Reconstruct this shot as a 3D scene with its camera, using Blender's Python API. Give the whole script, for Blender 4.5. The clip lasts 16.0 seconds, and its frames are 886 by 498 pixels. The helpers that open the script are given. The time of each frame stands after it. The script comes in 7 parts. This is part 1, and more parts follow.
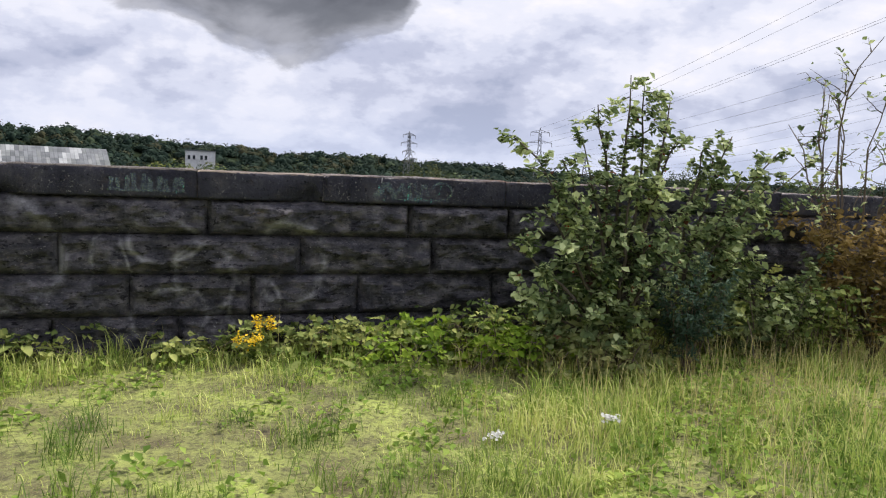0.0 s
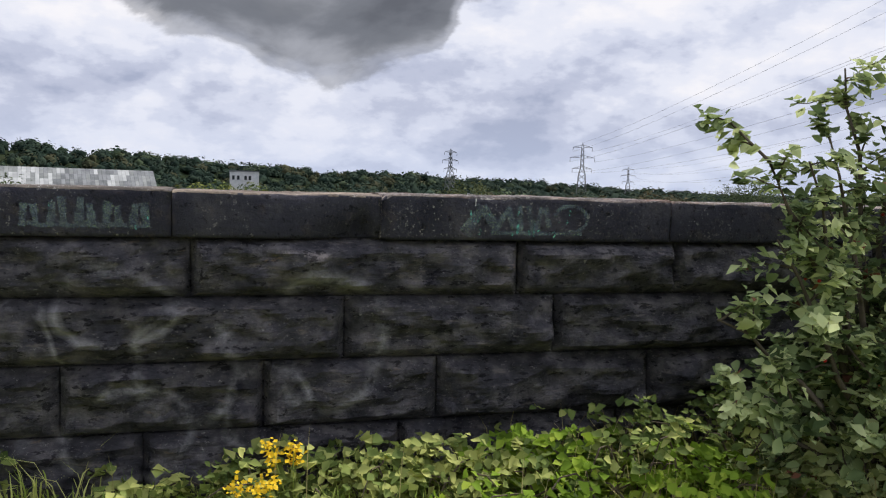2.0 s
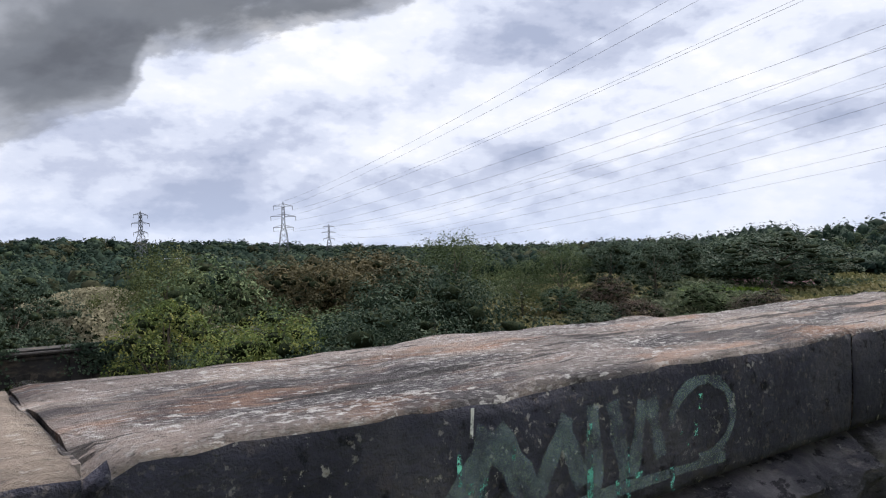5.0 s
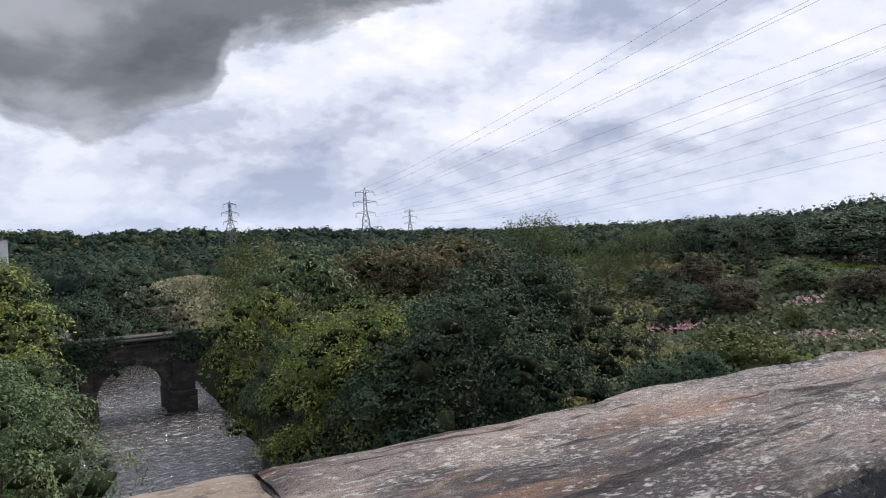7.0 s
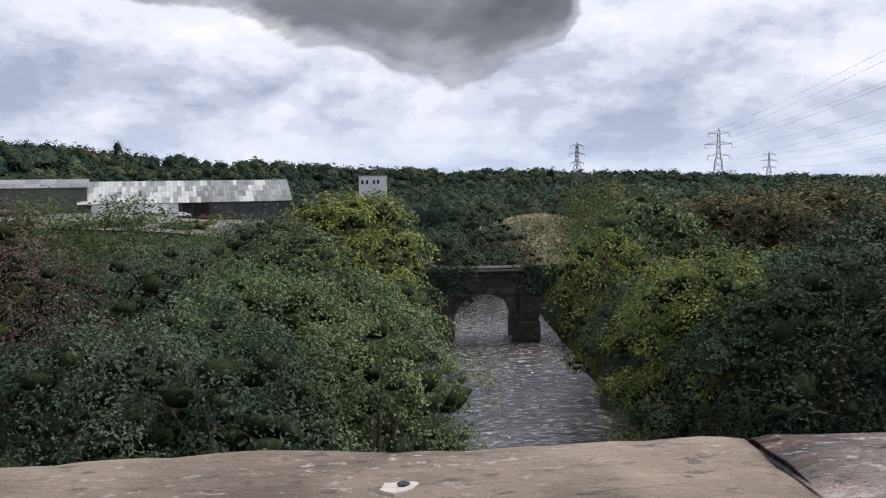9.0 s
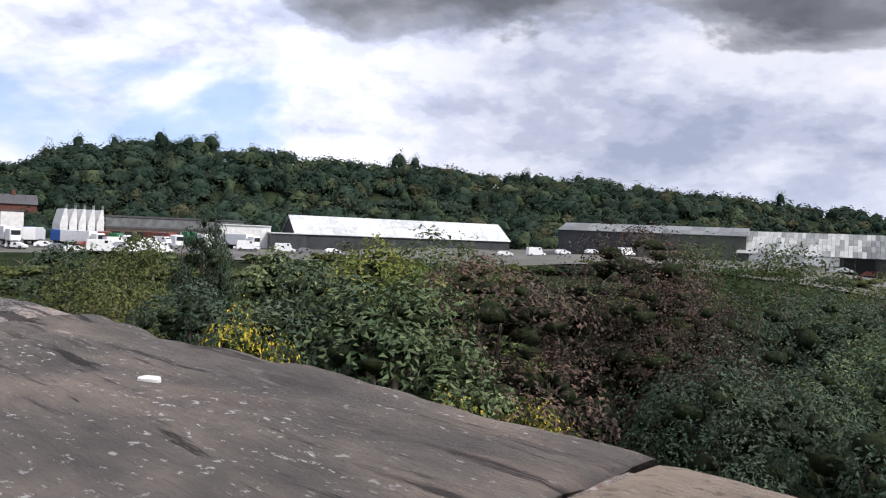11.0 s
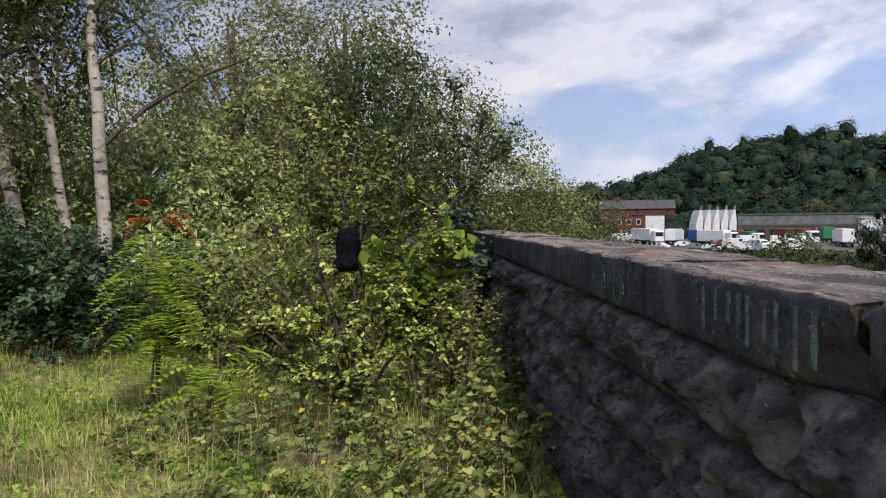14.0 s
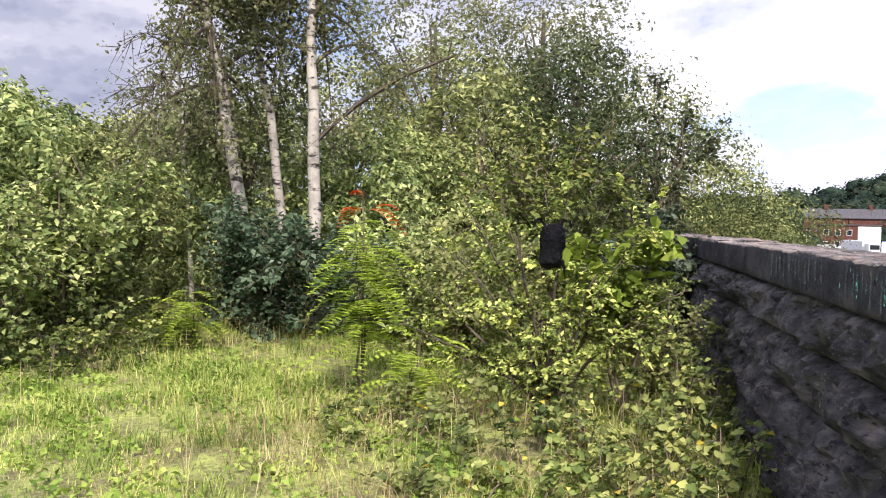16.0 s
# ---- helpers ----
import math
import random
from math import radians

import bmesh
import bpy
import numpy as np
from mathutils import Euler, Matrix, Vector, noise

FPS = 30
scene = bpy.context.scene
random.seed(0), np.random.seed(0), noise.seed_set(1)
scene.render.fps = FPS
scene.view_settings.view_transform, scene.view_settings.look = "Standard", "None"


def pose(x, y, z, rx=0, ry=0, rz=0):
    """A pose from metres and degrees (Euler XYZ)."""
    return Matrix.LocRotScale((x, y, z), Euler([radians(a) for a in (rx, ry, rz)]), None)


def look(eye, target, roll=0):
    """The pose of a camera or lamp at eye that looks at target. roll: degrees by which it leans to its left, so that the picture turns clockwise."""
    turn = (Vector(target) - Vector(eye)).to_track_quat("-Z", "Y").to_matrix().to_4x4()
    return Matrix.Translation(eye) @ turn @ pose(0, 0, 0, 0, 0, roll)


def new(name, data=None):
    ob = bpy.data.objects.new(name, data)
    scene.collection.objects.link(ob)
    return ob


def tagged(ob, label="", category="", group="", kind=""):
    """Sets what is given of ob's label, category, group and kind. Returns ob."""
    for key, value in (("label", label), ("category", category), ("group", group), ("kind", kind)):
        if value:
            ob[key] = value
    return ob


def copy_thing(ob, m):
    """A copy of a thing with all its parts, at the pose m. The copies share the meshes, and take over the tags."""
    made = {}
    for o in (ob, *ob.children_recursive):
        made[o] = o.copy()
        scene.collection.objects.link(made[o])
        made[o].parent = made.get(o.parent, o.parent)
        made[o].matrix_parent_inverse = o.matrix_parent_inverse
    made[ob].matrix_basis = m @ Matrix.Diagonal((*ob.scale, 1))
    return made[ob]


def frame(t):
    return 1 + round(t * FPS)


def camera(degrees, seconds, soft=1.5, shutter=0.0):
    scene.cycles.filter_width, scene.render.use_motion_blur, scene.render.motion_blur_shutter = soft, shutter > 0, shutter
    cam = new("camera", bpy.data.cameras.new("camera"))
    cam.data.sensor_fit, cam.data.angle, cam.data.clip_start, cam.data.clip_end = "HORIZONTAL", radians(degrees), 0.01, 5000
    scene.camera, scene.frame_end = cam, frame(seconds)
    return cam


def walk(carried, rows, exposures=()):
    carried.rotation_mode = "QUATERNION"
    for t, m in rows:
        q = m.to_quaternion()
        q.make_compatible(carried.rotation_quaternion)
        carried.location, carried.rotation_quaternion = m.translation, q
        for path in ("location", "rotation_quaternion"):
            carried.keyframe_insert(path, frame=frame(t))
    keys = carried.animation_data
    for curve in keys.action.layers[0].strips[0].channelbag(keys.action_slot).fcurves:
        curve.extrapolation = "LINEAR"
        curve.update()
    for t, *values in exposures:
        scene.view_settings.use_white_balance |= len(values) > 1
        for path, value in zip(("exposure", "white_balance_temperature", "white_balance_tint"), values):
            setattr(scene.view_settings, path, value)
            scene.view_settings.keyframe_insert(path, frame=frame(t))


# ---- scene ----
cam = camera(61.2, 16.0, soft=1.15)
PATH = [
    (0, (1.343, -6.703, 1.621), (1.948, -4.807, 1.431), 2.3),
    (0.5, (1.412, -6.075, 1.606), (1.888, -4.139, 1.45), 1.6),
    (1, (1.496, -5.429, 1.596), (1.911, -3.477, 1.468), 1.0),
    (1.5, (1.532, -4.705, 1.597), (1.94, -2.751, 1.468), 1.0),
    (2, (1.659, -4.014, 1.619), (2.157, -2.082, 1.47), 1.5),
    (2.5, (1.827, -3.336, 1.648), (2.436, -1.437, 1.497), 1.9),
    (3, (1.934, -2.692, 1.696), (2.644, -0.826, 1.567), 1.7),
    (3.5, (2.073, -2.17, 1.725), (2.896, -0.35, 1.633), 1.0),
    (4, (2.056, -1.647, 1.747), (3.022, 0.104, 1.701), 0.0),
    (4.5, (2.159, -1.173, 1.722), (3.284, 0.48, 1.716), -0.8),
    (4.7, (2.178, -1.018, 1.756), (3.377, 0.583, 1.762), -1.4),
    (6.8, (2.014, -0.72, 1.989), (3.119, 0.946, 1.964), -3.2),
    (7, (1.987, -0.69, 1.989), (3.006, 1.031, 1.956), -2.7),
    (7.5, (1.835, -0.554, 1.939), (2.627, 1.281, 1.865), -1.9),
    (8, (1.858, -0.391, 1.906), (2.438, 1.52, 1.792), -1.5),
    (8.5, (1.854, -0.376, 1.936), (2.223, 1.584, 1.79), -1.3),
    (9, (1.867, -0.352, 1.935), (2.031, 1.635, 1.777), -1.0),
    (9.5, (1.807, -0.274, 1.896), (1.65, 1.715, 1.754), -0.7),
    (10, (1.758, -0.072, 1.812), (1.162, 1.834, 1.698), -0.3),
    (10.2, (1.73, -0.07, 1.815), (0.951, 1.769, 1.707), 0.3),
    (12.3, (1.601, -0.414, 1.881), (-0.151, 0.548, 1.935), 3.0),
    (12.5, (1.58, -0.419, 1.875), (-0.194, 0.504, 1.923), 2.5),
    (13, (1.457, -0.569, 1.822), (-0.399, 0.176, 1.836), 1.0),
    (13.5, (1.495, -0.779, 1.787), (-0.45, -0.313, 1.754), -0.2),
    (14, (1.394, -1.0, 1.784), (-0.603, -0.934, 1.709), -0.6),
    (14.5, (1.34, -1.176, 1.746), (-0.633, -1.486, 1.634), -0.2),
    (15, (1.342, -1.18, 1.742), (-0.616, -1.575, 1.641), 0.6),
    (15.5, (1.35, -1.198, 1.745), (-0.608, -1.595, 1.656), 1.0),
    (16, (1.335, -1.201, 1.746), (-0.621, -1.612, 1.668), 1.4),
]
walk(cam, [(t, look(eye, target, roll)) for t, eye, target, roll in PATH],
     exposures=[(0.0, -0.02, 6450, 15), (2.0, -0.10, 6450, 13), (3.0, 0.14, 6350, 12), (4.5, 0.08, 6350, 12), (7.0, 0.0, 6400, 12), (10.0, 0.0, 6450, 13), (12.3, -0.32, 6300, 15), (13.4, -0.60, 6300, 15),
                (14.0, -0.46, 6350, 17), (14.5, 0.02, 6400, 19), (15.0, 0.38, 6450, 20), (16.0, 0.50, 6450, 20)])

# ---- world, sun ----
def world_sky():
    w = bpy.data.worlds.new("sky")
    scene.world = w
    w.use_nodes = True
    nt = w.node_tree
    nt.nodes.clear()
    N, L = nt.nodes.new, nt.links.new

    def math_(op, a, b=None, c=None, clamp=False):
        n = N("ShaderNodeMath")
        n.operation, n.use_clamp = op, clamp
        for i, v in enumerate((a, b, c)):
            if v is None:
                continue
            if isinstance(v, (int, float)):
                n.inputs[i].default_value = v
            else:
                L(v, n.inputs[i])
        return n.outputs[0]

    def ramp(fac, stops):
        n = N("ShaderNodeValToRGB")
        n.color_ramp.interpolation = "EASE"
        e = n.color_ramp.elements
        while len(e) < len(stops):
            e.new(0.5)
        for k, (p, c) in zip(e, stops):
            k.position, k.color = p, (*c, 1)
        L(fac, n.inputs[0])
        return n.outputs[0]

    def mix(f, a, b):
        n = N("ShaderNodeMix")
        n.data_type = "RGBA"
        if isinstance(f, (int, float)):
            n.inputs[0].default_value = f
        else:
            L(f, n.inputs[0])
        for i, v in ((6, a), (7, b)):
            if isinstance(v, tuple):
                n.inputs[i].default_value = (*v, 1)
            else:
                L(v, n.inputs[i])
        return n.outputs[2]

    def fbm(vec, scale, detail, rough=0.55, dist=0.0):
        n = N("ShaderNodeTexNoise")
        n.inputs["Scale"].default_value, n.inputs["Detail"].default_value = scale, detail
        n.inputs["Roughness"].default_value, n.inputs["Distortion"].default_value = rough, dist
        L(vec, n.inputs["Vector"])
        return n.outputs[0]

    tc = N("ShaderNodeTexCoord")
    sep = N("ShaderNodeSeparateXYZ")
    L(tc.outputs["Generated"], sep.inputs[0])
    x, y, z = sep.outputs
    az = math_("MULTIPLY", math_("ARCTAN2", math_("MULTIPLY", x, -1.0), y), 57.296)   # degrees to the left of +y
    el = math_("MULTIPLY", math_("ARCSINE", z), 57.296)
    # flat cloud deck, seen in perspective
    den = math_("ADD", math_("ABSOLUTE", z), 0.10)
    comb = N("ShaderNodeCombineXYZ")
    L(math_("DIVIDE", x, den), comb.inputs[0]), L(math_("DIVIDE", y, den), comb.inputs[1])
    comb.inputs[2].default_value = 3.7
    deck = comb.outputs[0]
    ang = N("ShaderNodeCombineXYZ")
    L(math_("MULTIPLY", az, 0.055), ang.inputs[0]), L(math_("MULTIPLY", el, 0.105), ang.inputs[1])
    ang.inputs[2].default_value = 1.3
    angv = ang.outputs[0]

    sky = N("ShaderNodeTexSky")
    sky.sky_type, sky.sun_disc = "NISHITA", False
    sky.sun_elevation, sky.sun_rotation = radians(SUN_EL), radians(SUN_AZ)
    blue = N("ShaderNodeVectorMath")
    blue.operation = "SCALE"
    L(sky.outputs[0], blue.inputs[0])
    blue.inputs[3].default_value = 0.12

    def shifted(up, side):
        n = N("ShaderNodeVectorMath")
        n.operation = "ADD"
        L(angv, n.inputs[0])
        n.inputs[1].default_value = (side, up, 0.0)
        return n.outputs[0]

    # heaps of cloud: white where they thin out above, grey at their bases
    big = fbm(angv, 0.80, 6.0, 0.52, 0.0)
    heap = fbm(angv, 2.1, 9.0, 0.56, 0.0)
    above = fbm(shifted(0.14, 0.04), 2.1, 9.0, 0.56, 0.0)
    fine = fbm(deck, 0.45, 5.0, 0.5, 0.1)
    relief = math_("MULTIPLY", math_("SUBTRACT", heap, above), 0.44)
    tone = math_("ADD", math_("ADD", math_("MULTIPLY", big, 0.62), math_("MULTIPLY", fine, 0.14)), math_("MULTIPLY", heap, 0.24))
    tone = math_("ADD", tone, relief)
    cloud = ramp(tone, [(0.34, (0.42, 0.475, 0.62)), (0.42, (0.56, 0.61, 0.75)), (0.48, (0.71, 0.76, 0.885)), (0.55, (0.86, 0.895, 0.98)), (0.66, (1.0, 1.0, 1.02))])
    # open patches of blue
    gap = fbm(angv, 0.55, 6.0, 0.55, 0.3)
    west = math_("SMOOTH_MIN", 1.0, math_("MULTIPLY", math_("ADD", az, -38.0), 0.04), 0.2)
    open_f = math_("MULTIPLY", math_("MULTIPLY", math_("ADD", gap, math_("MULTIPLY", west, 0.10)), 1.0), 1.0)
    hole = ramp(open_f, [(0.69, (0, 0, 0)), (0.78, (1, 1, 1))])
    col = mix(math_("MULTIPLY", hole, 0.75), cloud, mix(0.5, blue.outputs[0], (0.26, 0.47, 0.95)))
    # pale haze towards the horizon
    low = ramp(math_("MULTIPLY", el, 0.05), [(0.0, (1, 1, 1)), (0.35, (0, 0, 0))])
    col = mix(math_("MULTIPLY", low, 0.42), col, (0.60, 0.70, 0.90))
    # one large dark rain cloud
    edge = N("ShaderNodeFloatCurve")
    pts = CLOUD_EDGE
    c = edge.mapping.curves[0]
    while len(c.points) < len(pts):
        c.points.new(0.5, 0.5)
    for k, (a, e) in zip(c.points, sorted(pts)):
        k.location = ((a + 100) / 200, e / 40)
    edge.mapping.update()
    L(math_("MULTIPLY", math_("ADD", az, 100.0), 0.005), edge.inputs["Value"])
    wob = math_("MULTIPLY", math_("ADD", fbm(angv, 1.7, 8.0, 0.58, 0.35), -0.5), 8.0)
    over = math_("ADD", math_("SUBTRACT", el, math_("MULTIPLY", edge.outputs[0], 40.0)), wob)
    m = ramp(math_("MULTIPLY_ADD", over, 0.1, 0.4), [(0.35, (0, 0, 0)), (0.43, (0.62, 0.62, 0.62)), (0.58, (1, 1, 1))])
    top = ramp(math_("MULTIPLY", el, 0.02), [(0.40, (1, 1, 1)), (0.56, (0, 0, 0))])
    m = math_("MULTIPLY", m, top)
    dark = ramp(fbm(angv, 1.3, 7.0, 0.50, 0.2), [(0.36, (0.115, 0.125, 0.145)), (0.48, (0.18, 0.195, 0.22)), (0.64, (0.40, 0.42, 0.46))])
    col = mix(math_("MULTIPLY", m, 0.96), col, dark)
    # an overcast sky is brighter towards the zenith
    zen = N("ShaderNodeMapRange")
    zen.interpolation_type = "SMOOTHSTEP"
    zen.inputs[1].default_value, zen.inputs[2].default_value, zen.inputs[3].default_value, zen.inputs[4].default_value = 22.0, 65.0, 1.0, 1.75
    L(el, zen.inputs[0])
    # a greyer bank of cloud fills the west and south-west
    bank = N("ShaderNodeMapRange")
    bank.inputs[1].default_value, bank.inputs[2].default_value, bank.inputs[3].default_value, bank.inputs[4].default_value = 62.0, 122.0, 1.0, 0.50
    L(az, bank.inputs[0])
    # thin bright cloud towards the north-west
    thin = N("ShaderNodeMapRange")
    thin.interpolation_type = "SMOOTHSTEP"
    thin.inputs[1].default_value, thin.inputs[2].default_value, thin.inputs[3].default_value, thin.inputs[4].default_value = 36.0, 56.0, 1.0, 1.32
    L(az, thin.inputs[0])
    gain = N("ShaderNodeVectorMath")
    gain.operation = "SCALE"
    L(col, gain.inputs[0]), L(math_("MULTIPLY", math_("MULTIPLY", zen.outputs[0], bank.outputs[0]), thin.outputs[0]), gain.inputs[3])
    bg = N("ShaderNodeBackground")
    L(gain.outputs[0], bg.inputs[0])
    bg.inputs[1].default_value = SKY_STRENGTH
    out = N("ShaderNodeOutputWorld")
    L(bg.outputs[0], out.inputs[0])


SUN_EL, SUN_AZ, SKY_STRENGTH = 47.0, 76.0, 1.0
# lower edge of the rain cloud: degrees to the left of +y, degrees of elevation
CLOUD_EDGE = [(-100, 40), (-46, 32), (-34.6, 19.5), (-23.7, 16), (-16, 14.5), (-14, 11.5), (-10, 9.2), (-5.3, 7.8), (1.9, 10), (6.8, 11.6), (11, 13.2), (15.6, 13.2), (26.6, 15.4), (31, 16.4), (40.4, 15.2), (49, 14.4), (57, 18), (66, 21), (80, 40), (100, 40)]
world_sky()
sun = bpy.data.lights.new("sun", "SUN")
sun.energy, sun.angle, sun.color = 4.4, radians(5), (1.0, 0.95, 0.86)
sun_ob = new("sun", sun)
# the sky's rotation runs clockwise from +y
sd = Vector((math.sin(radians(SUN_AZ)) * math.cos(radians(SUN_EL)), math.cos(radians(SUN_AZ)) * math.cos(radians(SUN_EL)), math.sin(radians(SUN_EL))))
sun_ob.matrix_basis = look(sd * 50, (0, 0, 0))


# ---- materials ----
def material(name, stops, scale=3.0, rough=0.8, metal=0.0, bump=0.3, bump_scale=40.0, bump_dist=0.01, detail=6.0, per="", spread=0.0,
             stretch=(1, 1, 1), spots=None, coords="Object", spec=0.3, translucent=0.0, relief=None):
    """A node material: noise between the colour stops, with finer grain, relief, and some difference from piece to piece."""
    m = bpy.data.materials.new(name)
    m.use_nodes = True
    nt = m.node_tree
    N, L = nt.nodes.new, nt.links.new
    bsdf = nt.nodes["Principled BSDF"]
    out = nt.nodes["Material Output"]
    tc = N("ShaderNodeTexCoord")
    mp = N("ShaderNodeMapping")
    mp.inputs["Scale"].default_value = stretch
    if coords == "World":
        g = N("ShaderNodeNewGeometry")
        L(g.outputs["Position"], mp.inputs[0])
    else:
        L(tc.outputs["Object"], mp.inputs[0])
    n1 = N("ShaderNodeTexNoise")
    n1.inputs["Scale"].default_value, n1.inputs["Detail"].default_value, n1.inputs["Roughness"].default_value = scale, detail, 0.62
    L(mp.outputs[0], n1.inputs["Vector"])
    r = N("ShaderNodeValToRGB")
    e = r.color_ramp.elements
    while len(e) < len(stops):
        e.new(0.5)
    for k, (p, c) in zip(e, stops):
        k.position, k.color = p, (*c, 1)
    fac = n1.outputs[0]
    if per:
        if per == "island":
            g2 = N("ShaderNodeNewGeometry")
            rnd = g2.outputs["Random Per Island"]
        else:
            oi = N("ShaderNodeObjectInfo")
            rnd = oi.outputs["Random"]
        ma = N("ShaderNodeMath")
        ma.operation = "MULTIPLY_ADD"
        L(rnd, ma.inputs[0])
        ma.inputs[1].default_value = spread
        sb = N("ShaderNodeMath")
        sb.operation = "SUBTRACT"
        L(fac, sb.inputs[0])
        sb.inputs[1].default_value = spread / 2
        L(sb.outputs[0], ma.inputs[2])
        fac = ma.outputs[0]
    L(fac, r.inputs[0])
    colour = r.outputs[0]
    for sp in spots or ():
        # a second layer in blotches: (colour, scale, from, to, amount, stretch)
        c2, sc, lo, hi, amount, st = sp[:6]
        mp2 = N("ShaderNodeMapping")
        mp2.inputs["Scale"].default_value = st
        mp2.inputs["Location"].default_value = (sc * 1.7, 3.1, 0.4 * sc)
        L(mp.outputs[0], mp2.inputs[0])
        n2 = N("ShaderNodeTexNoise")
        n2.inputs["Scale"].default_value, n2.inputs["Detail"].default_value, n2.inputs["Roughness"].default_value = sc, 7.0, 0.65
        L(mp2.outputs[0], n2.inputs["Vector"])
        mr = N("ShaderNodeMapRange")
        mr.inputs[1].default_value, mr.inputs[2].default_value, mr.inputs[4].default_value = lo, hi, amount
        L(n2.outputs[0], mr.inputs[0])
        amt = mr.outputs[0]
        if len(sp) > 6:
            n4 = N("ShaderNodeTexNoise")
            n4.inputs["Scale"].default_value, n4.inputs["Detail"].default_value = sp[6], 4.0
            L(mp2.outputs[0], n4.inputs["Vector"])
            mr2 = N("ShaderNodeMapRange")
            mr2.inputs[1].default_value, mr2.inputs[2].default_value = 0.42, 0.60
            L(n4.outputs[0], mr2.inputs[0])
            mm = N("ShaderNodeMath")
            mm.operation = "MULTIPLY"
            L(amt, mm.inputs[0]), L(mr2.outputs[0], mm.inputs[1])
            amt = mm.outputs[0]
        mx = N("ShaderNodeMix")
        mx.data_type = "RGBA"
        L(amt, mx.inputs[0])
        L(colour, mx.inputs[6])
        mx.inputs[7].default_value = (*c2, 1)
        colour = mx.outputs[2]
    L(colour, bsdf.inputs["Base Color"])
    bsdf.inputs["Roughness"].default_value, bsdf.inputs["Metallic"].default_value = rough, metal
    bsdf.inputs["Specular IOR Level"].default_value = spec
    if bump:
        n3 = N("ShaderNodeTexNoise")
        n3.inputs["Scale"].default_value, n3.inputs["Detail"].default_value, n3.inputs["Roughness"].default_value = bump_scale, 6.0, 0.7
        L(mp.outputs[0], n3.inputs["Vector"])
        b = N("ShaderNodeBump")
        b.inputs["Strength"].default_value, b.inputs["Distance"].default_value = bump, bump_dist
        L(n3.outputs[0], b.inputs["Height"])
        if relief:
            # a finer relief: scale, distance, stretch
            mp3 = N("ShaderNodeMapping")
            mp3.inputs["Scale"].default_value = relief[2]
            L(mp.outputs[0], mp3.inputs[0])
            n5 = N("ShaderNodeTexNoise")
            n5.inputs["Scale"].default_value, n5.inputs["Detail"].default_value, n5.inputs["Roughness"].default_value = relief[0], 8.0, 0.72
            L(mp3.outputs[0], n5.inputs["Vector"])
            b2 = N("ShaderNodeBump")
            b2.inputs["Strength"].default_value, b2.inputs["Distance"].default_value = 1.0, relief[1]
            L(n5.outputs[0], b2.inputs["Height"])
            L(b.outputs[0], b2.inputs["Normal"])
            b = b2
        L(b.outputs[0], bsdf.inputs["Normal"])
    if translucent:
        tr = N("ShaderNodeBsdfTranslucent")
        L(colour, tr.inputs[0])
        ms = N("ShaderNodeMixShader")
        ms.inputs[0].default_value = translucent
        L(bsdf.outputs[0], ms.inputs[1])
        L(tr.outputs[0], ms.inputs[2])
        L(ms.outputs[0], out.inputs[0])
    return m


def leaf_mat(name, dark, mid, light, spread=0.28, rough=0.7, translucent=0.3, scale=0.35, lo=0.26):
    return material(name, [(lo, dark), (0.5, mid), (1 - lo, light)], scale=scale, rough=rough, bump=0, per="island", spread=spread, coords="World",
                    spec=0.08, translucent=translucent, detail=3.0)


M = {}
M["sycamore"] = leaf_mat("sycamore_leaf", (0.036, 0.061, 0.032), (0.086, 0.120, 0.059), (0.195, 0.235, 0.110), translucent=0.15)
M["yellowing"] = leaf_mat("yellowing_leaf", (0.056, 0.085, 0.025), (0.130, 0.166, 0.048), (0.300, 0.285, 0.078), translucent=0.2)
M["darkleaf"] = leaf_mat("dark_leaf", (0.024, 0.042, 0.029), (0.054, 0.080, 0.053), (0.115, 0.146, 0.092), translucent=0.15, spread=0.2)
M["deepleaf"] = leaf_mat("deep_green_leaf", (0.016, 0.030, 0.019), (0.034, 0.054, 0.034), (0.072, 0.098, 0.058), translucent=0.12, spread=0.2)
M["gold"] = leaf_mat("golden_leaf", (0.045, 0.075, 0.020), (0.110, 0.140, 0.030), (0.560, 0.430, 0.050), spread=0.75, lo=0.20, translucent=0.2)
M["thicket"] = material("shaded_crown_core", [(0.3, (0.014, 0.020, 0.010)), (0.7, (0.036, 0.046, 0.022))], scale=6, rough=0.95, bump=0.8, bump_scale=9, bump_dist=0.1, spec=0.05)
M["copper"] = leaf_mat("copper_leaf", (0.038, 0.034, 0.028), (0.076, 0.056, 0.046), (0.158, 0.108, 0.082), spread=0.4, translucent=0.15)
M["rusty"] = leaf_mat("rusty_leaf", (0.046, 0.045, 0.025), (0.088, 0.078, 0.040), (0.155, 0.124, 0.062), translucent=0.15)
M["willow"] = leaf_mat("willow_leaf", (0.034, 0.053, 0.022), (0.068, 0.094, 0.039), (0.143, 0.169, 0.083))
M["olive"] = leaf_mat("olive_leaf", (0.042, 0.058, 0.023), (0.090, 0.110, 0.039), (0.180, 0.180, 0.070), translucent=0.15)
M["bluegreen"] = leaf_mat("sloe_leaf", (0.028, 0.056, 0.036), (0.060, 0.105, 0.066), (0.150, 0.205, 0.140))
M["fresh"] = leaf_mat("fresh_leaf", (0.090, 0.140, 0.024), (0.190, 0.265, 0.040), (0.370, 0.440, 0.080), translucent=0.4)
